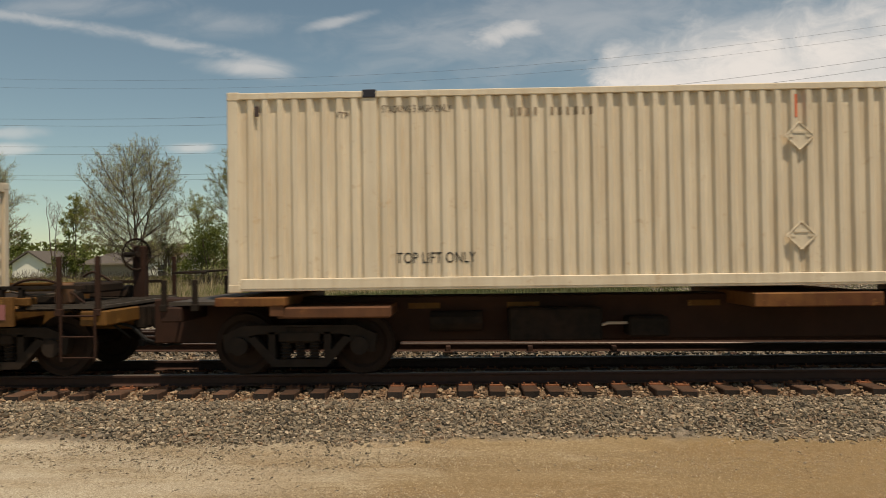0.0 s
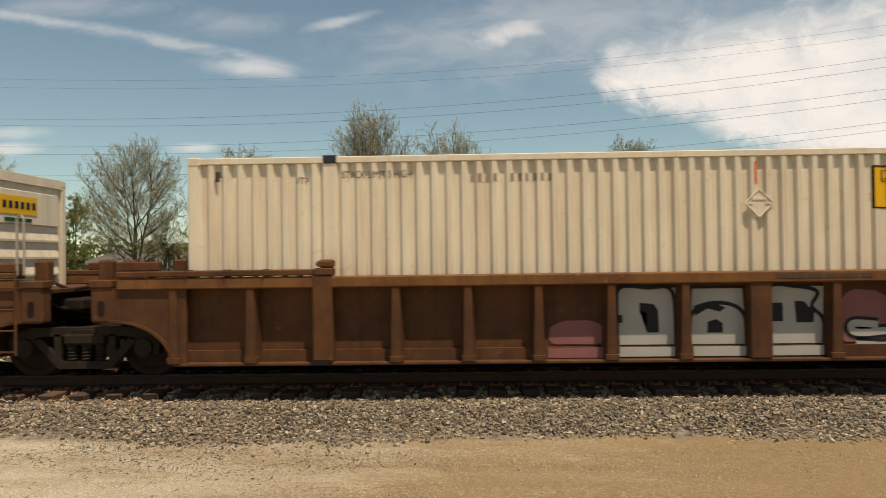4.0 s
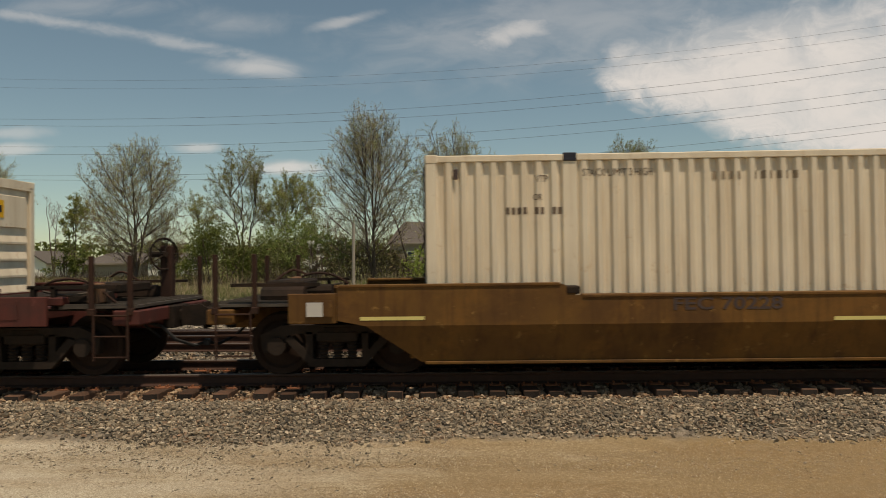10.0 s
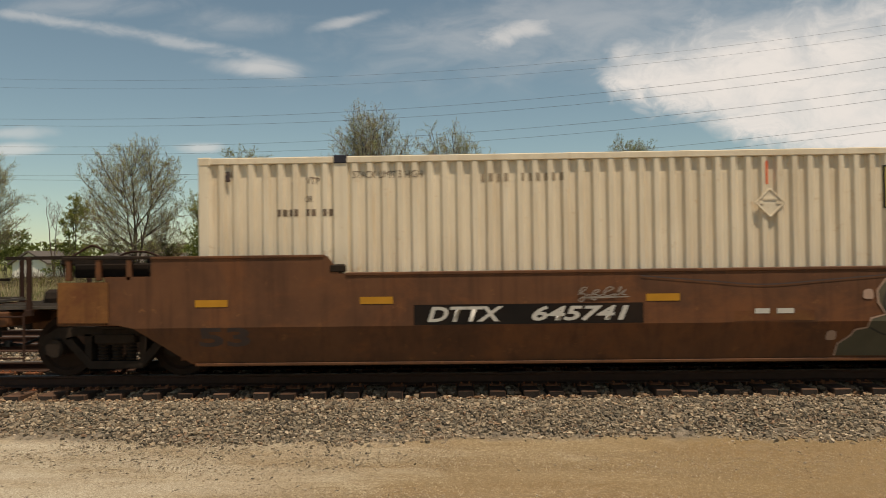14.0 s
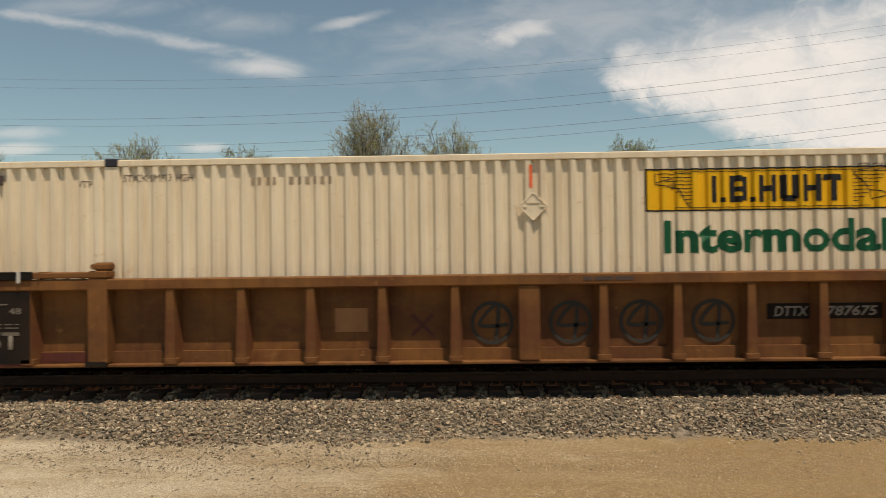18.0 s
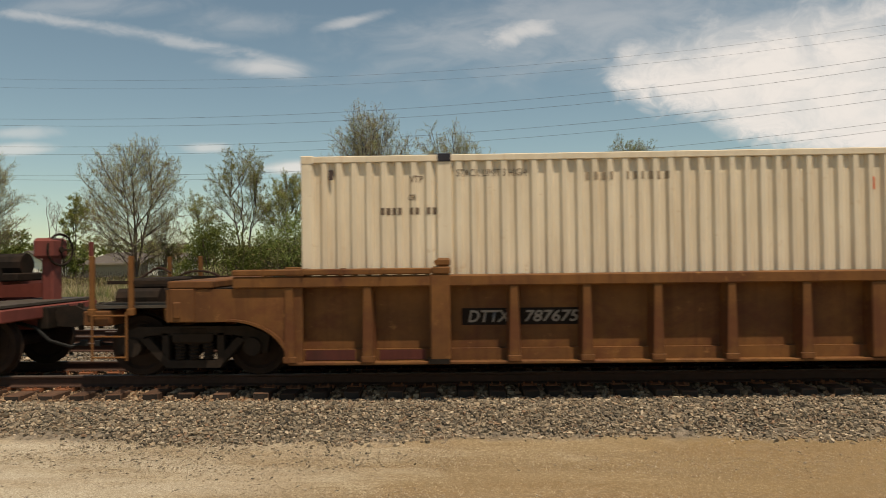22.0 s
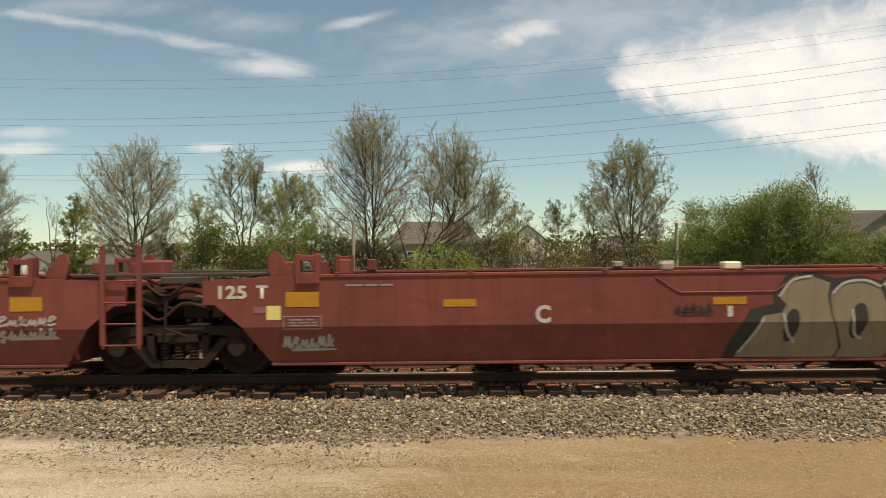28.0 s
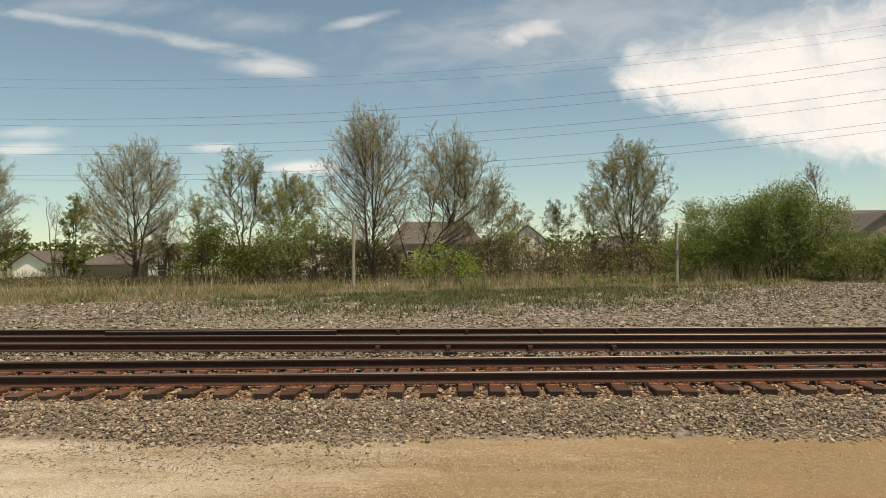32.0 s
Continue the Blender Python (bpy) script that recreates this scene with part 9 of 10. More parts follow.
for a, b, z0, z1 in ((-8.0, -7.3, 0.29, 0.43), (-6.95, -6.3, 0.29, 0.43),):
    on_sheet("paint_band", rect(a, b, z0, z1), 0, 0, "maroon", c, "dull red band", -1.40)
chord_label(c, 0.75, 1.5, 66)
# the red car
for i in range(5):
    c = CARS["R%d" % i]
    if i > 0:
        reflectors(c, ((5.74, 1.04),), 0.47, 0.20)
        reflectors(c, ((3.51, 1.03),), 0.45, 0.10)
        lines(c, 4.53, 5.28, 0.77, 5, 0.065, 0.028, "dull_white", 70 + i)
        lines(c, 3.99, 5.26, 0.48, 2, 0.05, 0.02, "dull_white", 75 + i)
    if i < 4:
        wall_text(c, "125", -7.10, -6.70, 1.18, 1.37, "white_paint", 0.03, label="white stencil")
        wall_text(c, "T", -6.56, -6.40, 1.18, 1.37, "white_paint", 0.03)
        reflectors(c, ((-6.15, 1.06),), 0.47, 0.21)
        reflectors(c, ((-6.42, 0.88),), 0.20, 0.20, "yellow_faded")
        reflectors(c, ((-6.60, 0.98),), 0.17, 0.09, "pink")
        on_wall("stencil_frame", bars([(-6.19, -5.64, 0.92, 0.935), (-6.19, -5.64, 0.745, 0.76), (-6.19, -6.175, 0.76, 0.92), (-5.655, -5.64, 0.76, 0.92)]), 0, 0, "dull_white", c)
        lines(c, -6.1, -5.7, 0.79, 3, 0.04, 0.02, "dull_white", 80 + i)
        reflectors(c, ((-3.94, 1.04),), 0.46, 0.105)
    lines(c, 4.2, 5.2, 1.34, 1, 0.05, 0.03, "dull_white", 85 + i)
    lines(c, -5.3, -4.6, 1.34, 1, 0.05, 0.03, "dull_white", 90 + i)
    for x, k in ((-0.07, 0.24), (1.06, 0.16) if i != 3 else (-0.92, 0.17)):
        bm = box(B(), x, x + k, -1.585, -1.40, 1.515, 1.62, 0.02)
        part("chord_block", bm, "cont_white" if k > 0.2 else "post", c, "pale block on the top chord")
        bm = box(B(), x, x + k, 1.40, 1.585, 1.515, 1.62, 0.02)
        part("chord_block", bm, "post", c)
    if i:
        fold_panel(c, -1.0, 0.95, 1.20, 1.42, "red")
c = CARS["R0"]
wall_text(c, "40", 5.36, 6.18, 0.52, 0.94, "white_paint", 0.012, label="large white stencil")
wall_text(c, "NOKL", 2.59, 3.43, 0.84, 1.03, "tan_text", 0.03, label="faded gold stencil")
wall_text(c, "251589", 4.07, 5.17, 0.84, 1.04, "tan_text", 0.03, label="faded gold stencil")
wall_text(c, "A", 1.52, 1.71, 0.83, 1.07, "white_paint", 0.04)
reflectors(c, ((3.53, 1.07), (5.54, 1.07)), 0.45, 0.10)
reflectors(c, ((6.88, 1.15),), 0.47, 0.21)
lines(c, 6.09, 6.80, 1.02, 5, 0.065, 0.03, "dull_white", 95)
reflectors(c, ((7.20, 0.88),), 0.19, 0.20, "yellow_faded")
lines(c, 6.85, 7.19, 0.88, 3, 0.07, 0.04, "dull_white", 96)
lines(c, 4.06, 4.98, 0.49, 2, 0.06, 0.02, "dull_white", 97)
outline(c, [[(-4.62, 1.18), (-4.95, 1.24), (-5.12, 0.85), (-5.0, 0.45), (-4.66, 0.52)]], 0.28, "dark_spray", "", None, 0.005)
outline(c, [[(-4.62, 1.18), (-4.95, 1.24), (-5.12, 0.85), (-5.0, 0.45), (-4.66, 0.52)]], 0.22, "tan_spray", "tan sprayed letter", None, 0.008)
outline(c, [[(-4.35, 0.42), (-4.25, 1.25)], [(-4.3, 1.22), (-3.98, 1.16), (-4.1, 0.85), (-4.25, 0.8), (-3.98, 0.42)]], 0.20, "teal_spray", "teal sprayed letter", None, 0.008)
scrawl(c, -4.3, -3.35, 0.32, 0.6, 0.03, "dark_spray", 98, 5)
scrawl(c, -5.95, -5.35, 0.36, 0.72, 0.035, "dull_white", 100, 5)
scrawl(c, 1.8, 2.3, 1.1, 1.35, 0.03, "tan_text", 101, 4)
c = CARS["R1"]
q = "chrome_white"
wall_text(c, "E", -2.66, -2.53, 0.82, 1.06, "white_paint", 0.03)
reflectors(c, ((-0.2, 1.04),), 0.45, 0.105)
scrawl(c, -5.55, -4.9, 0.78, 1.28, 0.035, q, 111, 5, label="white sprayed tag")
scrawl(c, -3.3, -2.75, 0.76, 1.2, 0.035, q, 112, 5, label="white sprayed tag")
scrawl(c, 3.4, 3.85, 0.82, 0.92, 0.025, q, 113, 4)
scrawl(c, -0.15, 0.15, 0.83, 0.95, 0.03, q, 114, 3)
c = CARS["R2"]
scrawl(c, 1.3, 6.5, 0.88, 1.34, 0.035, "dark_spray", 121, 15, label="dark scrawled lettering")
outline(c, [[(1.3, 0.9), (2.4, 0.86), (3.6, 0.9)]], 0.05, "dark_spray")
scrawl(c, 5.57, 6.25, 0.58, 0.92, 0.04, q, 122, 6, label="white sprayed tag")
wall_text(c, "D", -1.6, -1.42, 0.82, 1.06, "white_paint", 0.03)
c = CARS["R3"]
wall_text(c, "C", -2.66, -2.45, 0.80, 1.05, "white_paint", 0.04)
reflectors(c, ((-0.22, 1.03),), 0.46, 0.105)
on_wall("stencil", rect(-0.02, 0.05, 0.86, 1.01), 0, 0, "white_paint", c)
scrawl(c, -6.22, -5.45, 0.42, 0.70, 0.04, q, 131, 6, label="white sprayed tag")
scrawl(c, -0.75, -0.2, 0.90, 1.06, 0.025, "dark_spray", 132, 5)
scrawl(c, 5.3, 6.0, 0.70, 1.0, 0.035, q, 133, 5)
GROUND = [(-0.06, 0.26), (-0.0, 0.46), (0.15, 0.73), (0.29, 0.96), (0.62, 1.03), (0.6, 1.17), (0.8, 1.43), (1.1, 1.47), (1.46, 1.37), (1.79, 1.41), (2.06, 1.33), (2.23, 1.46), (2.65, 1.48), (3.04, 1.43), (3.25, 1.41), (3.61, 1.47), (3.91, 1.44), (4.17, 1.31), (4.22, 0.87), (4.38, 0.7), (4.61, 0.47), (4.68, 0.26)]
fill(c, GROUND, "dark_spray", 0.005, "dark sprayed ground of the pale letters")
fill(c, [(0.11, 0.28), (0.18, 0.41), (0.36, 0.64), (0.46, 0.87), (0.72, 0.91), (0.78, 1.02), (0.66, 1.14), (0.86, 1.38), (1.09, 1.42), (1.38, 1.31), (1.34, 1.13), (1.38, 0.89), (1.47, 0.63), (1.53, 0.4), (1.47, 0.26)], "stone_spray", 0.009, "pale olive sprayed bubble letter")
fill(c, [(1.5, 0.26), (1.57, 0.42), (1.5, 0.63), (1.4, 0.89), (1.38, 1.15), (1.56, 1.33), (1.82, 1.35), (2.05, 1.25), (2.13, 1.03), (2.12, 0.83), (2.22, 0.59), (2.25, 0.39), (2.16, 0.26)], "stone_spray", 0.009, "pale olive sprayed bubble letter")
fill(c, [(2.2, 0.26), (2.3, 0.42), (2.25, 0.62), (2.15, 0.83), (2.16, 1.18), (2.08, 1.28), (2.25, 1.4), (2.6, 1.42), (2.94, 1.37), (3.03, 1.23), (2.97, 1.05), (3.14, 0.91), (3.29, 0.7), (3.32, 0.44), (3.23, 0.26)], "stone_spray", 0.009, "pale olive sprayed bubble letter")
fill(c, [(3.29, 0.26), (3.37, 0.47), (3.34, 0.7), (3.18, 0.9), (3.13, 1.17), (3.27, 1.34), (3.61, 1.41), (3.85, 1.39), (4.02, 1.33), (4.13, 1.16), (4.13, 0.84), (4.25, 0.69), (4.51, 0.45), (4.59, 0.31), (4.57, 0.26)], "stone_spray", 0.009, "pale olive sprayed bubble letter")
fill(c, [(0.95, 0.73), (0.96, 0.83), (0.94, 0.92), (0.91, 0.96), (0.86, 0.96), (0.81, 0.92), (0.77, 0.84), (0.75, 0.73), (0.74, 0.63), (0.76, 0.55), (0.79, 0.5), (0.84, 0.5), (0.88, 0.55), (0.93, 0.63)], "dark_spray", 0.013)
fill(c, [(1.88, 0.79), (1.88, 0.9), (1.86, 0.98), (1.82, 1.03), (1.77, 1.03), (1.71, 0.99), (1.67, 0.9), (1.64, 0.79), (1.63, 0.68), (1.65, 0.59), (1.69, 0.54), (1.75, 0.54), (1.8, 0.59), (1.85, 0.68)], "dark_spray", 0.013)
fill(c, [(2.76, 1.12), (2.76, 1.19), (2.73, 1.25), (2.69, 1.28), (2.64, 1.28), (2.58, 1.25), (2.54, 1.19), (2.52, 1.12), (2.52, 1.05), (2.55, 1.0), (2.59, 0.96), (2.64, 0.96), (2.7, 0.99), (2.74, 1.05)], "dark_spray", 0.013)
fill(c, [(2.84, 0.64), (2.84, 0.71), (2.81, 0.77), (2.77, 0.8), (2.71, 0.8), (2.65, 0.77), (2.6, 0.72), (2.58, 0.64), (2.58, 0.57), (2.61, 0.51), (2.66, 0.48), (2.72, 0.48), (2.77, 0.51), (2.82, 0.57)], "dark_spray", 0.013)
fill(c, [(3.8, 1.13), (3.79, 1.16), (3.76, 1.19), (3.71, 1.2), (3.65, 1.2), (3.59, 1.19), (3.55, 1.17), (3.54, 1.14), (3.54, 1.1), (3.58, 1.08), (3.63, 1.06), (3.69, 1.06), (3.74, 1.08), (3.78, 1.1)], "dark_spray", 0.013)
fill(c, [(3.81, 0.66), (3.81, 0.74), (3.78, 0.8), (3.73, 0.84), (3.68, 0.84), (3.62, 0.8), (3.57, 0.74), (3.55, 0.66), (3.55, 0.59), (3.58, 0.52), (3.62, 0.49), (3.68, 0.49), (3.74, 0.52), (3.79, 0.58)], "dark_spray", 0.013)
fill(c, [(3.76, 0.99), (4.14, 1.22), (4.13, 1.05), (3.91, 0.94)], "dark_spray", 0.013)
fill(c, [(3.88, 0.26), (3.98, 0.34), (4.1, 0.26)], "dark_spray", 0.013)
outline(c, [[(0.69, 1.13), (0.86, 1.35), (1.13, 1.41)]], 0.035, "chrome_white", "pale sprayed highlight", None, 0.016)
outline(c, [[(1.4, 1.16), (1.57, 1.31), (1.85, 1.34), (2.06, 1.25)]], 0.035, "chrome_white", "pale sprayed highlight", None, 0.016)
outline(c, [[(2.09, 1.27), (2.26, 1.39), (2.65, 1.41), (2.92, 1.37)]], 0.035, "chrome_white", "pale sprayed highlight", None, 0.016)
outline(c, [[(3.13, 1.12), (3.25, 1.32), (3.6, 1.39)]], 0.035, "chrome_white", "pale sprayed highlight", None, 0.016)
outline(c, [[(3.82, 0.94), (4.03, 1.03), (4.14, 1.22)]], 0.035, "chrome_white", "pale sprayed highlight", None, 0.016)
outline(c, [[(0.15, 0.34), (0.35, 0.62), (0.47, 0.84)]], 0.035, "chrome_white", "pale sprayed highlight", None, 0.016)
outline(c, [[(0.74, 0.9), (0.79, 0.66), (0.91, 0.48)]], 0.035, "chrome_white", "pale sprayed highlight", None, 0.016)
outline(c, [[(1.67, 0.95), (1.71, 0.62), (1.82, 0.53)]], 0.035, "chrome_white", "pale sprayed highlight", None, 0.016)
outline(c, [[(2.58, 0.58), (2.68, 0.46), (2.83, 0.52)]], 0.035, "chrome_white", "pale sprayed highlight", None, 0.016)
c = CARS["R4"]
wall_text(c, "40", -6.15, -5.36, 0.52, 0.95, "tan_spray", 0.012, label="large tan stencil")
wall_text(c, "NOKL", -4.84, -3.98, 0.85, 1.04, "tan_text", 0.03, label="faded gold stencil")
wall_text(c, "251589", -3.37, -2.28, 0.85, 1.04, "tan_text", 0.03, label="faded gold stencil")
wall_text(c, "B", -1.62, -1.43, 0.82, 1.06, "white_paint", 0.04)
wall_text(c, "LD LMT 123,000 PER UNIT", 0.65, 2.10, 0.91, 0.99, "dull_white", 0.02)
on_wall("stencil_frame", bars([(-0.87, -0.59, 1.055, 1.07), (-0.87, -0.59, 0.82, 0.835), (-0.87, -0.855, 0.835, 1.055), (-0.605, -0.59, 0.835, 1.055)]), 0, 0, "dull_white", c)
lines(c, -0.81, -0.65, 0.88, 2, 0.07, 0.04, "dull_white", 141)
reflectors(c, ((-0.2, 1.05), (-3.9, 1.06)), 0.46, 0.105)
reflectors(c, ((-6.0, 1.10), (-7.35, 1.14)), 0.46, 0.21)
reflectors(c, ((-7.35, 0.90),), 0.19, 0.20, "yellow_faded")
on_wall("stencil", rect(0.0, 0.06, 0.87, 1.02), 0, 0, "white_paint", c)
lines(c, -5.2, -4.2, 0.49, 2, 0.06, 0.02, "dull_white", 142)
lines(c, -6.8, -6.1, 1.02, 5, 0.065, 0.03, "dull_white", 143)
scrawl(c, 3.92, 4.5, 0.52, 1.05, 0.045, q, 144, 5, label="white sprayed tag")
scrawl(c, 4.1, 4.35, 1.15, 1.36, 0.04, q, 145, 3)
scrawl(c, 5.55, 6.45, 0.62, 0.98, 0.04, q, 146, 6, label="white sprayed tag")
scrawl(c, -6.95, -6.2, 0.62, 0.98, 0.04, q, 147, 6, label="white sprayed tag")
# flashing marker on the train's last coupler
bm = B()
box(bm, -10.32, -10.12, -0.16, 0.12, 0.95, 1.10, 0.02)
box(bm, -10.30, -10.16, -0.10, 0.06, 1.10, 1.42, 0.03)
part("end_marker", bm, "rust_red", CARS["R4"], "orange-red end-of-train marker")
bm = B()
pipe(bm, [(-10.2, -0.1, 0.95), (-10.05, -0.2, 0.6), (-10.0, -0.2, 0.3)], 0.03, 6)
part("marker_hose", bm, "air_hose", CARS["R4"])


c = CARS["R0"]
PIECE = [(-3.68, 1.34), (-3.51, 1.42), (-3.2, 1.44), (-2.69, 1.46), (-2.56, 1.35), (-2.35, 1.38), (-2.12, 1.44), (-1.94, 1.37), (-1.74, 1.37), (-1.61, 1.46), (-1.38, 1.37), (-1.15, 1.34), (-0.92, 1.42), (-0.71, 1.33), (-0.56, 1.45), (-0.33, 1.43), (-0.05, 1.38), (0.18, 1.38), (0.41, 1.39), (0.38, 1.09), (0.45, 0.76), (0.43, 0.63), (0.72, 0.98), (0.8, 0.32), (0.36, 0.25), (-0.45, 0.26), (-1.26, 0.25), (-2.19, 0.29), (-2.86, 0.27), (-3.27, 0.28), (-3.43, 0.37), (-3.32, 0.56), (-3.5, 0.67), (-3.59, 0.93)]
fill(c, PIECE, "scarlet", 0.006, "scarlet sprayed ground of the yellow piece")
thick(c, [PIECE + PIECE[:1]], 0.03, "chrome_white", 0.005, "pale sprayed edge", "graffiti_edge")
thick(c, [[(-3.4, 0.85), (-3.42, 1.26), (-3.15, 1.37), (-2.76, 1.36), (-2.66, 1.23), (-2.74, 1.05), (-2.95, 0.9)]], 0.168, "lemon", 0.012, "golden yellow sprayed stroke")
thick(c, [[(-3.14, 1.29), (-2.95, 0.87), (-3.01, 0.41)]], 0.193, "lemon", 0.012, "golden yellow sprayed stroke")
thick(c, [[(-2.95, 0.87), (-2.69, 0.79), (-2.52, 0.43)]], 0.185, "lemon", 0.012, "golden yellow sprayed stroke")
thick(c, [[(-2.17, 1.17), (-2.37, 1.05), (-2.41, 0.82), (-2.34, 0.51), (-2.13, 0.43), (-1.95, 0.61), (-1.92, 0.89), (-2.02, 1.12), (-2.17, 1.17)]], 0.185, "lemon", 0.012, "golden yellow sprayed stroke")
thick(c, [[(-1.9, 1.32), (-1.82, 0.91), (-1.59, 0.53)]], 0.185, "lemon", 0.012, "golden yellow sprayed stroke")
thick(c, [[(-1.65, 1.38), (-1.62, 0.96), (-1.47, 0.58), (-1.62, 0.37), (-1.95, 0.43)]], 0.185, "lemon", 0.012, "golden yellow sprayed stroke")
thick(c, [[(-1.53, 1.31), (-1.16, 1.27)]], 0.134, "lemon", 0.012, "golden yellow sprayed stroke")
thick(c, [[(-1.41, 1.1), (-1.17, 1.11)]], 0.118, "lemon", 0.012, "golden yellow sprayed stroke")
thick(c, [[(-1.45, 1.24), (-1.42, 0.86)]], 0.143, "lemon", 0.012, "golden yellow sprayed stroke")
thick(c, [[(-1.07, 1.3), (-0.84, 1.33), (-0.64, 1.2), (-0.62, 0.8), (-0.63, 0.54), (-0.7, 0.35)]], 0.193, "lemon", 0.012, "golden yellow sprayed stroke")
thick(c, [[(-1.0, 1.16), (-1.05, 0.96), (-0.74, 0.96)]], 0.143, "lemon", 0.012, "golden yellow sprayed stroke")
thick(c, [[(-0.66, 0.76), (-1.08, 0.72), (-1.22, 0.52), (-1.1, 0.34), (-0.73, 0.35)]], 0.176, "lemon", 0.012, "golden yellow sprayed stroke")
thick(c, [[(-0.43, 1.36), (-0.4, 1.1), (-0.36, 0.87)]], 0.210, "lemon", 0.012, "golden yellow sprayed stroke")
thick(c, [[(-0.33, 1.31), (-0.18, 1.05), (-0.02, 0.94), (0.15, 1.09), (0.3, 1.32)]], 0.151, "lemon", 0.012, "golden yellow sprayed stroke")
thick(c, [[(0.31, 1.29), (0.33, 1.09), (0.33, 0.84)]], 0.193, "lemon", 0.012, "golden yellow sprayed stroke")
thick(c, [[(-0.34, 0.79), (0.07, 0.78), (0.37, 0.75)]], 0.143, "lemon", 0.012, "golden yellow sprayed stroke")
thick(c, [[(0.35, 0.71), (-0.04, 0.7), (-0.23, 0.59), (-0.3, 0.38)]], 0.185, "lemon", 0.012, "golden yellow sprayed stroke")
thick(c, [[(-0.3, 0.35), (0.16, 0.35), (0.68, 0.35)]], 0.176, "lemon", 0.012, "golden yellow sprayed stroke")
thick(c, [[(0.68, 0.38), (0.71, 0.76)]], 0.134, "lemon", 0.012, "golden yellow sprayed stroke")
dots(c, [(-2.97, 1.12, 0.046)], "silver", None, 0.024)
dots(c, [(-2.58, 0.92, 0.046)], "silver", None, 0.024)
dots(c, [(-2.17, 0.69, 0.052)], "silver", None, 0.024)
dots(c, [(-1.74, 0.96, 0.033)], "silver", None, 0.024)
dots(c, [(-0.84, 1.11, 0.039)], "silver", None, 0.024)
dots(c, [(-0.98, 0.57, 0.039)], "silver", None, 0.024)
dots(c, [(-0.05, 0.53, 0.058)], "silver", None, 0.024)
dots(c, [(-0.05, 1.2, 0.033)], "silver", None, 0.024)
fill(c, [(0.73, 0.76), (1.08, 0.81), (1.33, 0.65), (1.45, 0.47), (1.55, 0.24), (0.8, 0.25)], "teal_spray", 0.004, "grey sprayed cloud")
fill(c, [(-4.03, 0.81), (-3.62, 0.88), (-3.42, 0.62), (-3.3, 0.28), (-4.0, 0.28)], "teal_spray", 0.0045)
wall_text(c, "5-5", 0.82, 1.26, 0.52, 0.67, "dark_spray")
wall_text(c, "2019", 0.85, 1.3, 0.32, 0.46, "dark_spray")
dots(c, [(0.71, 1.24, 0.052)], "silver")
dots(c, [(0.45, 1.12, 0.033)], "silver")
dots(c, [(0.53, 0.98, 0.046)], "silver")
dots(c, [(1.31, 0.65, 0.046)], "silver")
dots(c, [(1.18, 0.78, 0.033)], "silver")
dots(c, [(1.48, 0.47, 0.033)], "silver")
dots(c, [(0.93, 1.31, 0.019)], "silver")
dots(c, [(1.19, 0.91, 0.019)], "silver")
dots(c, [(0.63, 0.86, 0.052)], "silver")
dots(c, [(0.87, 1.2, 0.019)], "silver")
outline(c, [[(0.7, 1.08), (0.94, 1.07), (0.94, 0.82), (0.7, 0.82), (0.7, 1.08)]], 0.022, "dull_white", "small pale square tag")
outline(c, [[(0.75, 1.02), (0.9, 1.01), (0.9, 0.87), (0.75, 0.87), (0.75, 1.02)]], 0.03, "dark_spray")
c = CARS["R1"]
outline(c, [[(-1.93, 1.29), (-2.14, 1.36), (-2.35, 1.3), (-2.53, 1.13), (-2.62, 0.9), (-2.62, 0.69), (-2.5, 0.46), (-2.26, 0.31), (-2.0, 0.28), (-1.83, 0.37), (-1.8, 0.57), (-1.83, 0.68)]], 0.05, q, "white bubble-letter outline graffiti")
outline(c, [[(-2.29, 1.26), (-2.27, 1.1), (-2.17, 1.17), (-1.99, 1.2), (-1.8, 1.04), (-1.78, 0.86), (-1.87, 0.71), (-2.05, 0.67), (-2.2, 0.71), (-2.21, 0.81)]], 0.05, q, "white bubble-letter outline graffiti")
outline(c, [[(-1.93, 1.25), (-1.85, 1.31), (-1.75, 1.3), (-1.65, 1.19), (-1.6, 0.94), (-1.58, 0.65)]], 0.05, q, "white bubble-letter outline graffiti")
outline(c, [[(-1.65, 1.19), (-1.54, 1.3), (-1.42, 1.28), (-1.37, 1.14), (-1.42, 0.93), (-1.43, 0.75)]], 0.05, q, "white bubble-letter outline graffiti")
outline(c, [[(-1.37, 1.19), (-1.28, 1.29), (-1.16, 1.28), (-1.1, 1.16), (-1.24, 0.96), (-1.26, 0.86), (-1.14, 0.72), (-1.04, 0.52), (-1.04, 0.36), (-1.17, 0.27), (-1.38, 0.28), (-1.51, 0.37), (-1.52, 0.55), (-1.43, 0.57)]], 0.05, q, "white bubble-letter outline graffiti")
outline(c, [[(-1.1, 1.19), (-1.0, 1.26), (-0.89, 1.23), (-0.87, 1.13), (-0.98, 0.93), (-1.0, 0.85), (-0.86, 0.67), (-0.7, 0.54), (-0.68, 0.39), (-0.76, 0.27), (-0.96, 0.26), (-1.03, 0.36)]], 0.05, q, "white bubble-letter outline graffiti")
outline(c, [[(-1.1, 1.36), (-1.02, 1.4), (-0.89, 1.4), (-0.87, 1.36), (-1.0, 1.32), (-1.1, 1.36)]], 0.05, q, "white bubble-letter outline graffiti")
outline(c, [[(-1.8, 0.37), (-1.64, 0.28), (-1.51, 0.34)]], 0.05, q, "white bubble-letter outline graffiti")
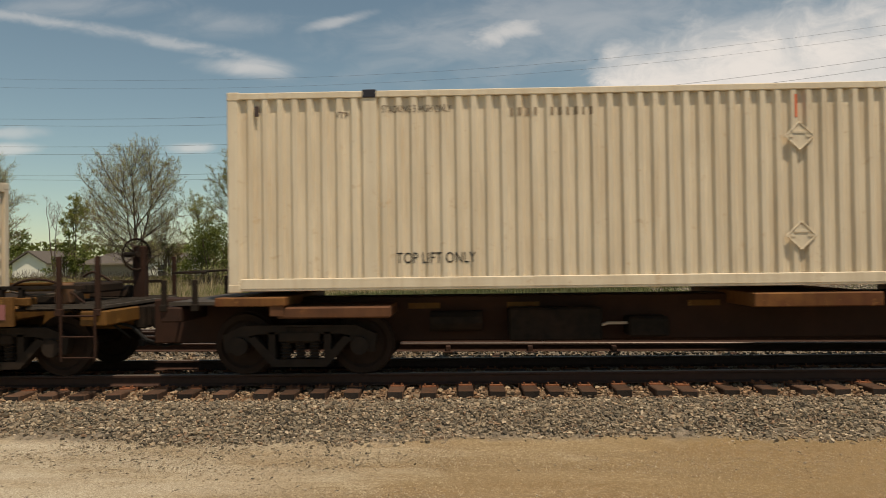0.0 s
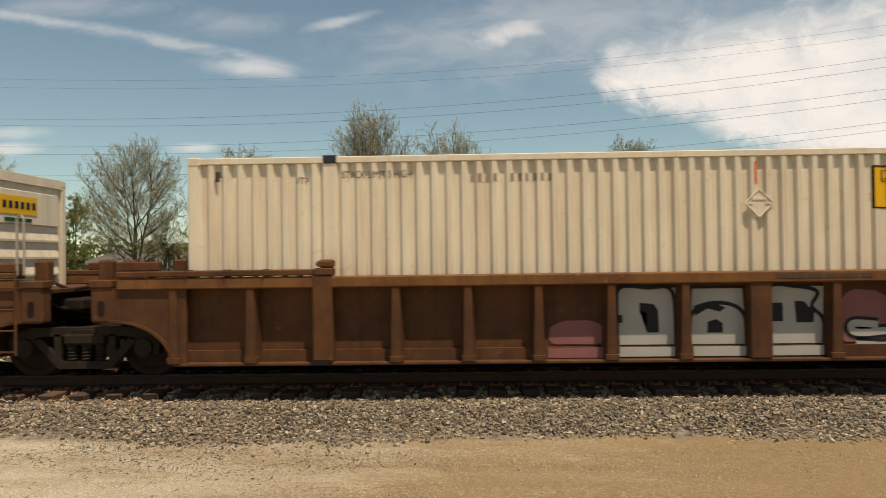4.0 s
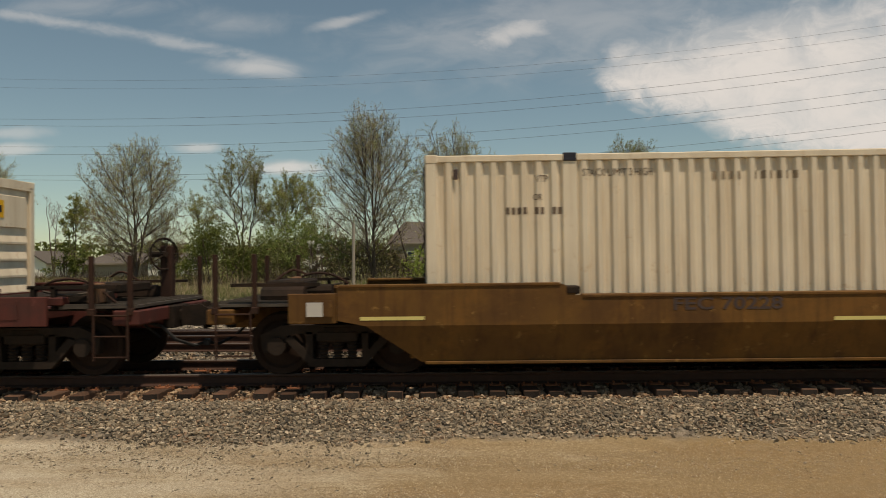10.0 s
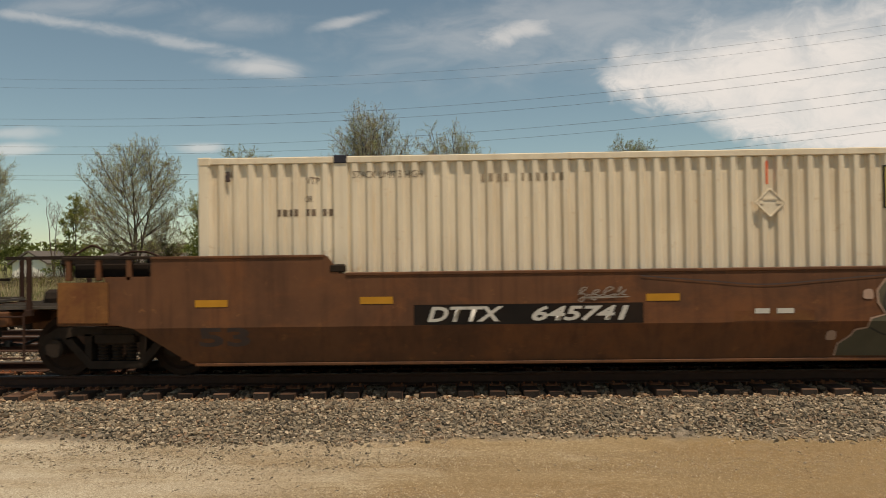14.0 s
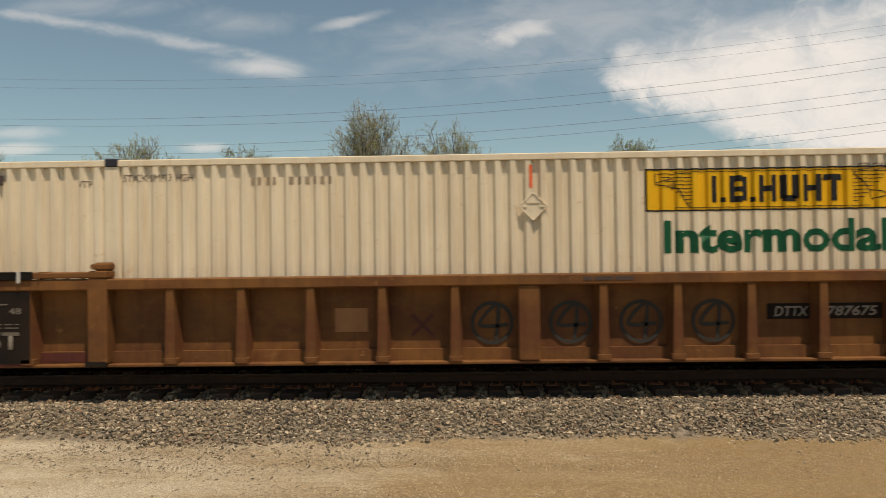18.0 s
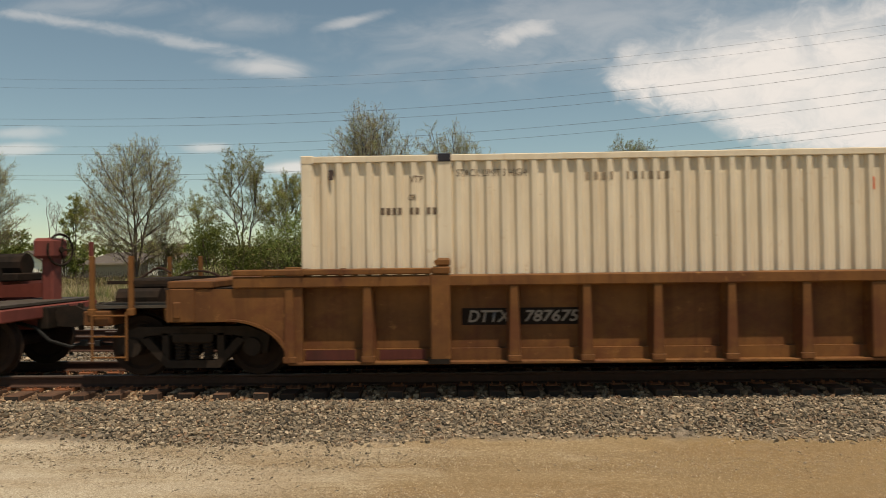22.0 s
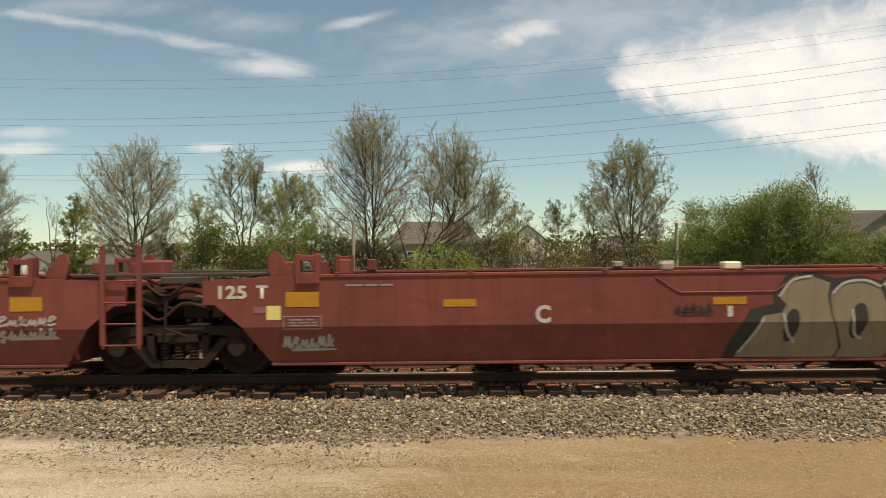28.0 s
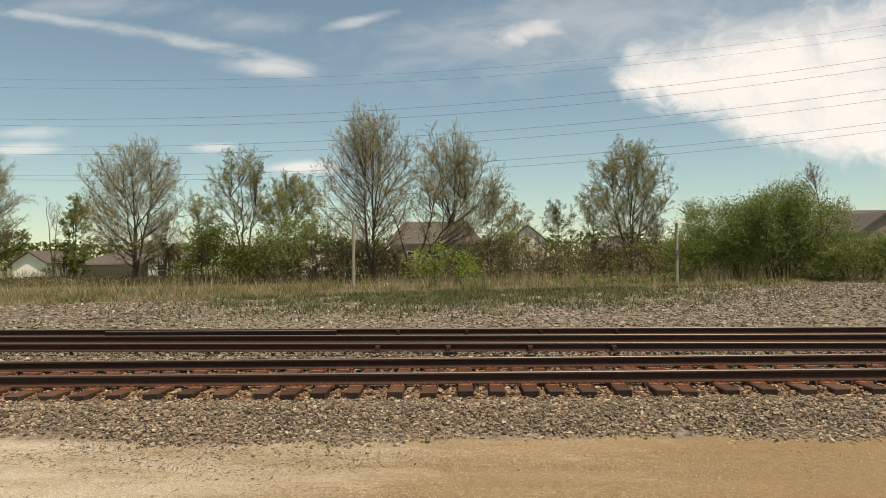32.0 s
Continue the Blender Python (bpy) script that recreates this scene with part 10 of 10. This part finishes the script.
outline(c, [[(-0.87, 1.21), (-0.79, 1.31), (-0.72, 1.3), (-0.68, 1.23)]], 0.05, q, "white bubble-letter outline graffiti")
outline(c, [[(-0.68, 1.24), (-0.54, 1.27), (-0.38, 1.2), (-0.28, 1.05), (-0.26, 0.84), (-0.08, 0.74), (0.02, 0.58), (0.02, 0.43), (-0.09, 0.28), (-0.29, 0.26), (-0.55, 0.27), (-0.7, 0.32), (-0.76, 0.41), (-0.91, 0.44), (-1.02, 0.36)]], 0.05, q, "white bubble-letter outline graffiti")
outline(c, [[(-0.74, 0.93), (-0.55, 0.74), (-0.47, 0.54), (-0.47, 0.3)]], 0.05, q, "white bubble-letter outline graffiti")
outline(c, [[(-2.6, 1.03), (-2.49, 1.04)]], 0.035, q)
outline(c, [[(-2.6, 0.94), (-2.49, 0.94)]], 0.035, q)
outline(c, [[(-2.6, 0.84), (-2.49, 0.84)]], 0.035, q)
outline(c, [[(-0.69, 0.54), (0.79, 0.53)]], 0.012, q)
outline(c, [[(0.39, 1.32), (0.39, 1.12), (0.45, 0.79), (0.52, 0.58), (0.47, 0.43), (0.53, 0.27), (0.73, 0.25), (0.94, 0.35), (1.04, 0.49), (0.99, 0.65), (0.87, 0.8)]], 0.045, q, "white bubble-letter outline graffiti")
outline(c, [[(0.39, 1.32), (0.49, 1.38), (0.6, 1.36), (0.67, 1.11), (0.73, 0.83), (0.87, 0.8)]], 0.045, q, "white bubble-letter outline graffiti")
outline(c, [[(0.65, 1.34), (0.75, 1.38), (0.83, 1.34), (0.85, 1.11), (0.86, 0.83)]], 0.045, q, "white bubble-letter outline graffiti")
outline(c, [[(0.83, 1.35), (1.21, 1.35), (1.13, 0.91), (1.18, 0.8)]], 0.045, q, "white bubble-letter outline graffiti")
outline(c, [[(1.24, 1.34), (1.34, 1.38), (1.46, 1.26), (1.44, 1.08), (1.31, 0.88), (1.33, 0.75), (1.46, 0.7), (1.58, 0.54), (1.61, 0.39), (1.5, 0.25), (1.37, 0.25), (1.25, 0.34), (1.24, 0.47), (1.12, 0.54)]], 0.045, q, "white bubble-letter outline graffiti")
outline(c, [[(0.74, 0.35), (0.89, 0.32), (1.07, 0.39)]], 0.045, q, "white bubble-letter outline graffiti")
outline(c, [[(1.05, 0.78), (0.96, 0.83), (0.98, 0.93), (1.08, 0.96), (1.14, 0.88), (1.09, 0.81), (1.03, 0.86), (1.05, 0.9)]], 0.045, q, "white bubble-letter outline graffiti")
outline(c, [[(2.23, 1.3), (2.23, 1.1), (2.28, 0.77), (2.36, 0.56), (2.31, 0.41), (2.37, 0.26), (2.57, 0.23), (2.77, 0.33), (2.88, 0.47), (2.83, 0.63), (2.7, 0.78)]], 0.045, q, "white bubble-letter outline graffiti")
outline(c, [[(2.23, 1.3), (2.33, 1.36), (2.43, 1.34), (2.51, 1.09), (2.57, 0.81), (2.7, 0.78)]], 0.045, q, "white bubble-letter outline graffiti")
outline(c, [[(2.48, 1.32), (2.58, 1.36), (2.66, 1.32), (2.68, 1.09), (2.69, 0.81)]], 0.045, q, "white bubble-letter outline graffiti")
outline(c, [[(2.66, 1.33), (3.04, 1.33), (2.96, 0.89), (3.01, 0.78)]], 0.045, q, "white bubble-letter outline graffiti")
outline(c, [[(3.07, 1.31), (3.17, 1.35), (3.29, 1.24), (3.26, 1.06), (3.13, 0.86), (3.16, 0.73), (3.28, 0.68), (3.41, 0.53), (3.43, 0.37), (3.33, 0.23), (3.2, 0.23), (3.08, 0.33), (3.07, 0.45), (2.95, 0.52)]], 0.045, q, "white bubble-letter outline graffiti")
outline(c, [[(2.57, 0.33), (2.72, 0.3), (2.9, 0.37)]], 0.045, q, "white bubble-letter outline graffiti")
outline(c, [[(2.88, 0.76), (2.8, 0.81), (2.81, 0.91), (2.91, 0.94), (2.97, 0.86), (2.92, 0.8), (2.86, 0.84), (2.88, 0.88)]], 0.045, q, "white bubble-letter outline graffiti")
c = CARS["F"]
SHAPE = [(0.89, 0.29), (0.91, 0.46), (1.07, 0.58), (1.12, 0.66), (1.28, 0.69), (1.32, 0.82), (1.52, 0.87), (1.42, 1.04), (1.41, 1.2), (1.53, 1.36), (1.71, 1.38), (1.92, 1.34), (2.07, 1.18), (2.31, 1.19), (2.39, 1.29), (2.46, 1.3), (2.62, 1.12), (2.72, 1.14), (2.88, 1.31), (3.01, 1.41), (3.2, 1.45), (3.37, 1.2), (3.45, 1.23), (3.73, 1.4), (3.88, 1.32), (4.09, 1.12), (4.32, 1.38), (4.58, 1.31), (4.7, 1.24), (4.78, 1.09), (4.48, 1.04), (4.57, 0.89), (4.7, 0.87), (4.85, 0.78), (4.87, 0.65), (5.1, 0.64), (5.23, 0.57), (5.41, 0.34), (5.44, 0.25)]
fill(c, SHAPE, "grey_spray", 0.008, "olive-grey sprayed letters with pale outline")
outline(c, [SHAPE], 0.026, "pale_edge", "pale sprayed outline", None, 0.011, True)
outline(c, [[(1.58, 0.84), (1.5, 1.02), (1.58, 1.25), (1.79, 1.31), (1.95, 1.2)]], 0.024, "dark_spray", "", None, 0.014)
outline(c, [[(1.95, 1.2), (1.92, 1.02), (2.07, 0.91), (2.25, 0.99), (2.51, 0.97)]], 0.024, "dark_spray", "", None, 0.014)
outline(c, [[(2.72, 1.14), (2.85, 0.95), (3.13, 0.9), (3.44, 1.0)]], 0.024, "dark_spray", "", None, 0.014)
outline(c, [[(3.44, 1.0), (3.34, 1.18)]], 0.024, "dark_spray", "", None, 0.014)
outline(c, [[(3.6, 0.97), (3.85, 0.84), (4.16, 0.86)]], 0.024, "dark_spray", "", None, 0.014)
outline(c, [[(4.09, 1.11), (4.32, 0.91), (4.47, 1.04)]], 0.024, "dark_spray", "", None, 0.014)
outline(c, [[(1.79, 0.81), (2.2, 0.77), (2.62, 0.82)]], 0.024, "dark_spray", "", None, 0.014)
outline(c, [[(2.92, 0.67), (3.23, 0.74), (3.64, 0.69)]], 0.024, "dark_spray", "", None, 0.014)
outline(c, [[(4.26, 0.79), (4.47, 0.86), (4.67, 0.78)]], 0.024, "dark_spray", "", None, 0.014)
outline(c, [[(1.31, 0.69), (1.57, 0.58), (1.88, 0.63)]], 0.024, "dark_spray", "", None, 0.014)
outline(c, [[(2.72, 1.09), (2.82, 0.94)]], 0.022, "pale_edge", "", None, 0.016)
outline(c, [[(3.51, 1.01), (3.85, 0.85)]], 0.022, "pale_edge", "", None, 0.016)
outline(c, [[(2.63, 0.7), (2.87, 0.71), (2.76, 0.54)]], 0.022, "pale_edge", "", None, 0.016)
outline(c, [[(3.41, 0.61), (3.59, 0.6), (3.58, 0.52), (3.41, 0.54)]], 0.022, "pale_edge", "", None, 0.016)
outline(c, [[(1.93, 0.28), (2.01, 0.47), (2.16, 0.32)]], 0.022, "pale_edge", "", None, 0.016)
dots(c, [(2.73, 1.34, 0.07)], "pale_edge")
dots(c, [(2.61, 1.29, 0.05)], "pale_edge")
dots(c, [(3.37, 1.32, 0.04)], "pale_edge")
dots(c, [(3.46, 1.36, 0.03)], "pale_edge")
dots(c, [(3.99, 1.4, 0.04)], "pale_edge")
dots(c, [(4.06, 1.43, 0.03)], "pale_edge")
dots(c, [(4.1, 1.31, 0.06)], "pale_edge")
dots(c, [(2.16, 1.27, 0.05)], "pale_edge")
dots(c, [(4.85, 0.96, 0.06)], "pale_edge")
dots(c, [(4.87, 1.09, 0.04)], "pale_edge")
dots(c, [(1.29, 1.15, 0.07)], "pale_edge")
dots(c, [(5.41, 0.57, 0.08)], "pale_edge")
dots(c, [(0.81, 0.58, 0.07)], "pale_edge")
dots(c, [(2.67, 1.23, 0.04)], "pale_edge")


# ---- what moves ----
def motions():
    times = [float(t) for t in range(0, 33)]
    for th, u, z in ROLLING:
        walk(th, [(t, pose(u + run(t), 0, z)) for t in times])
    ticks = [k / FPS for k in range(0, 32 * FPS + 1)]
    for w, x in SPINNING:
        walk(w, [(t, pose(x, 0, WHEEL_R, 0, math.degrees(run(t) / WHEEL_R), 0)) for t in ticks])
    walk(CLOUDS, [(0.0, pose(-24, 0, 0)), (16.0, pose(0, 0, 0)), (32.0, pose(24, 0, 0))])


motions()
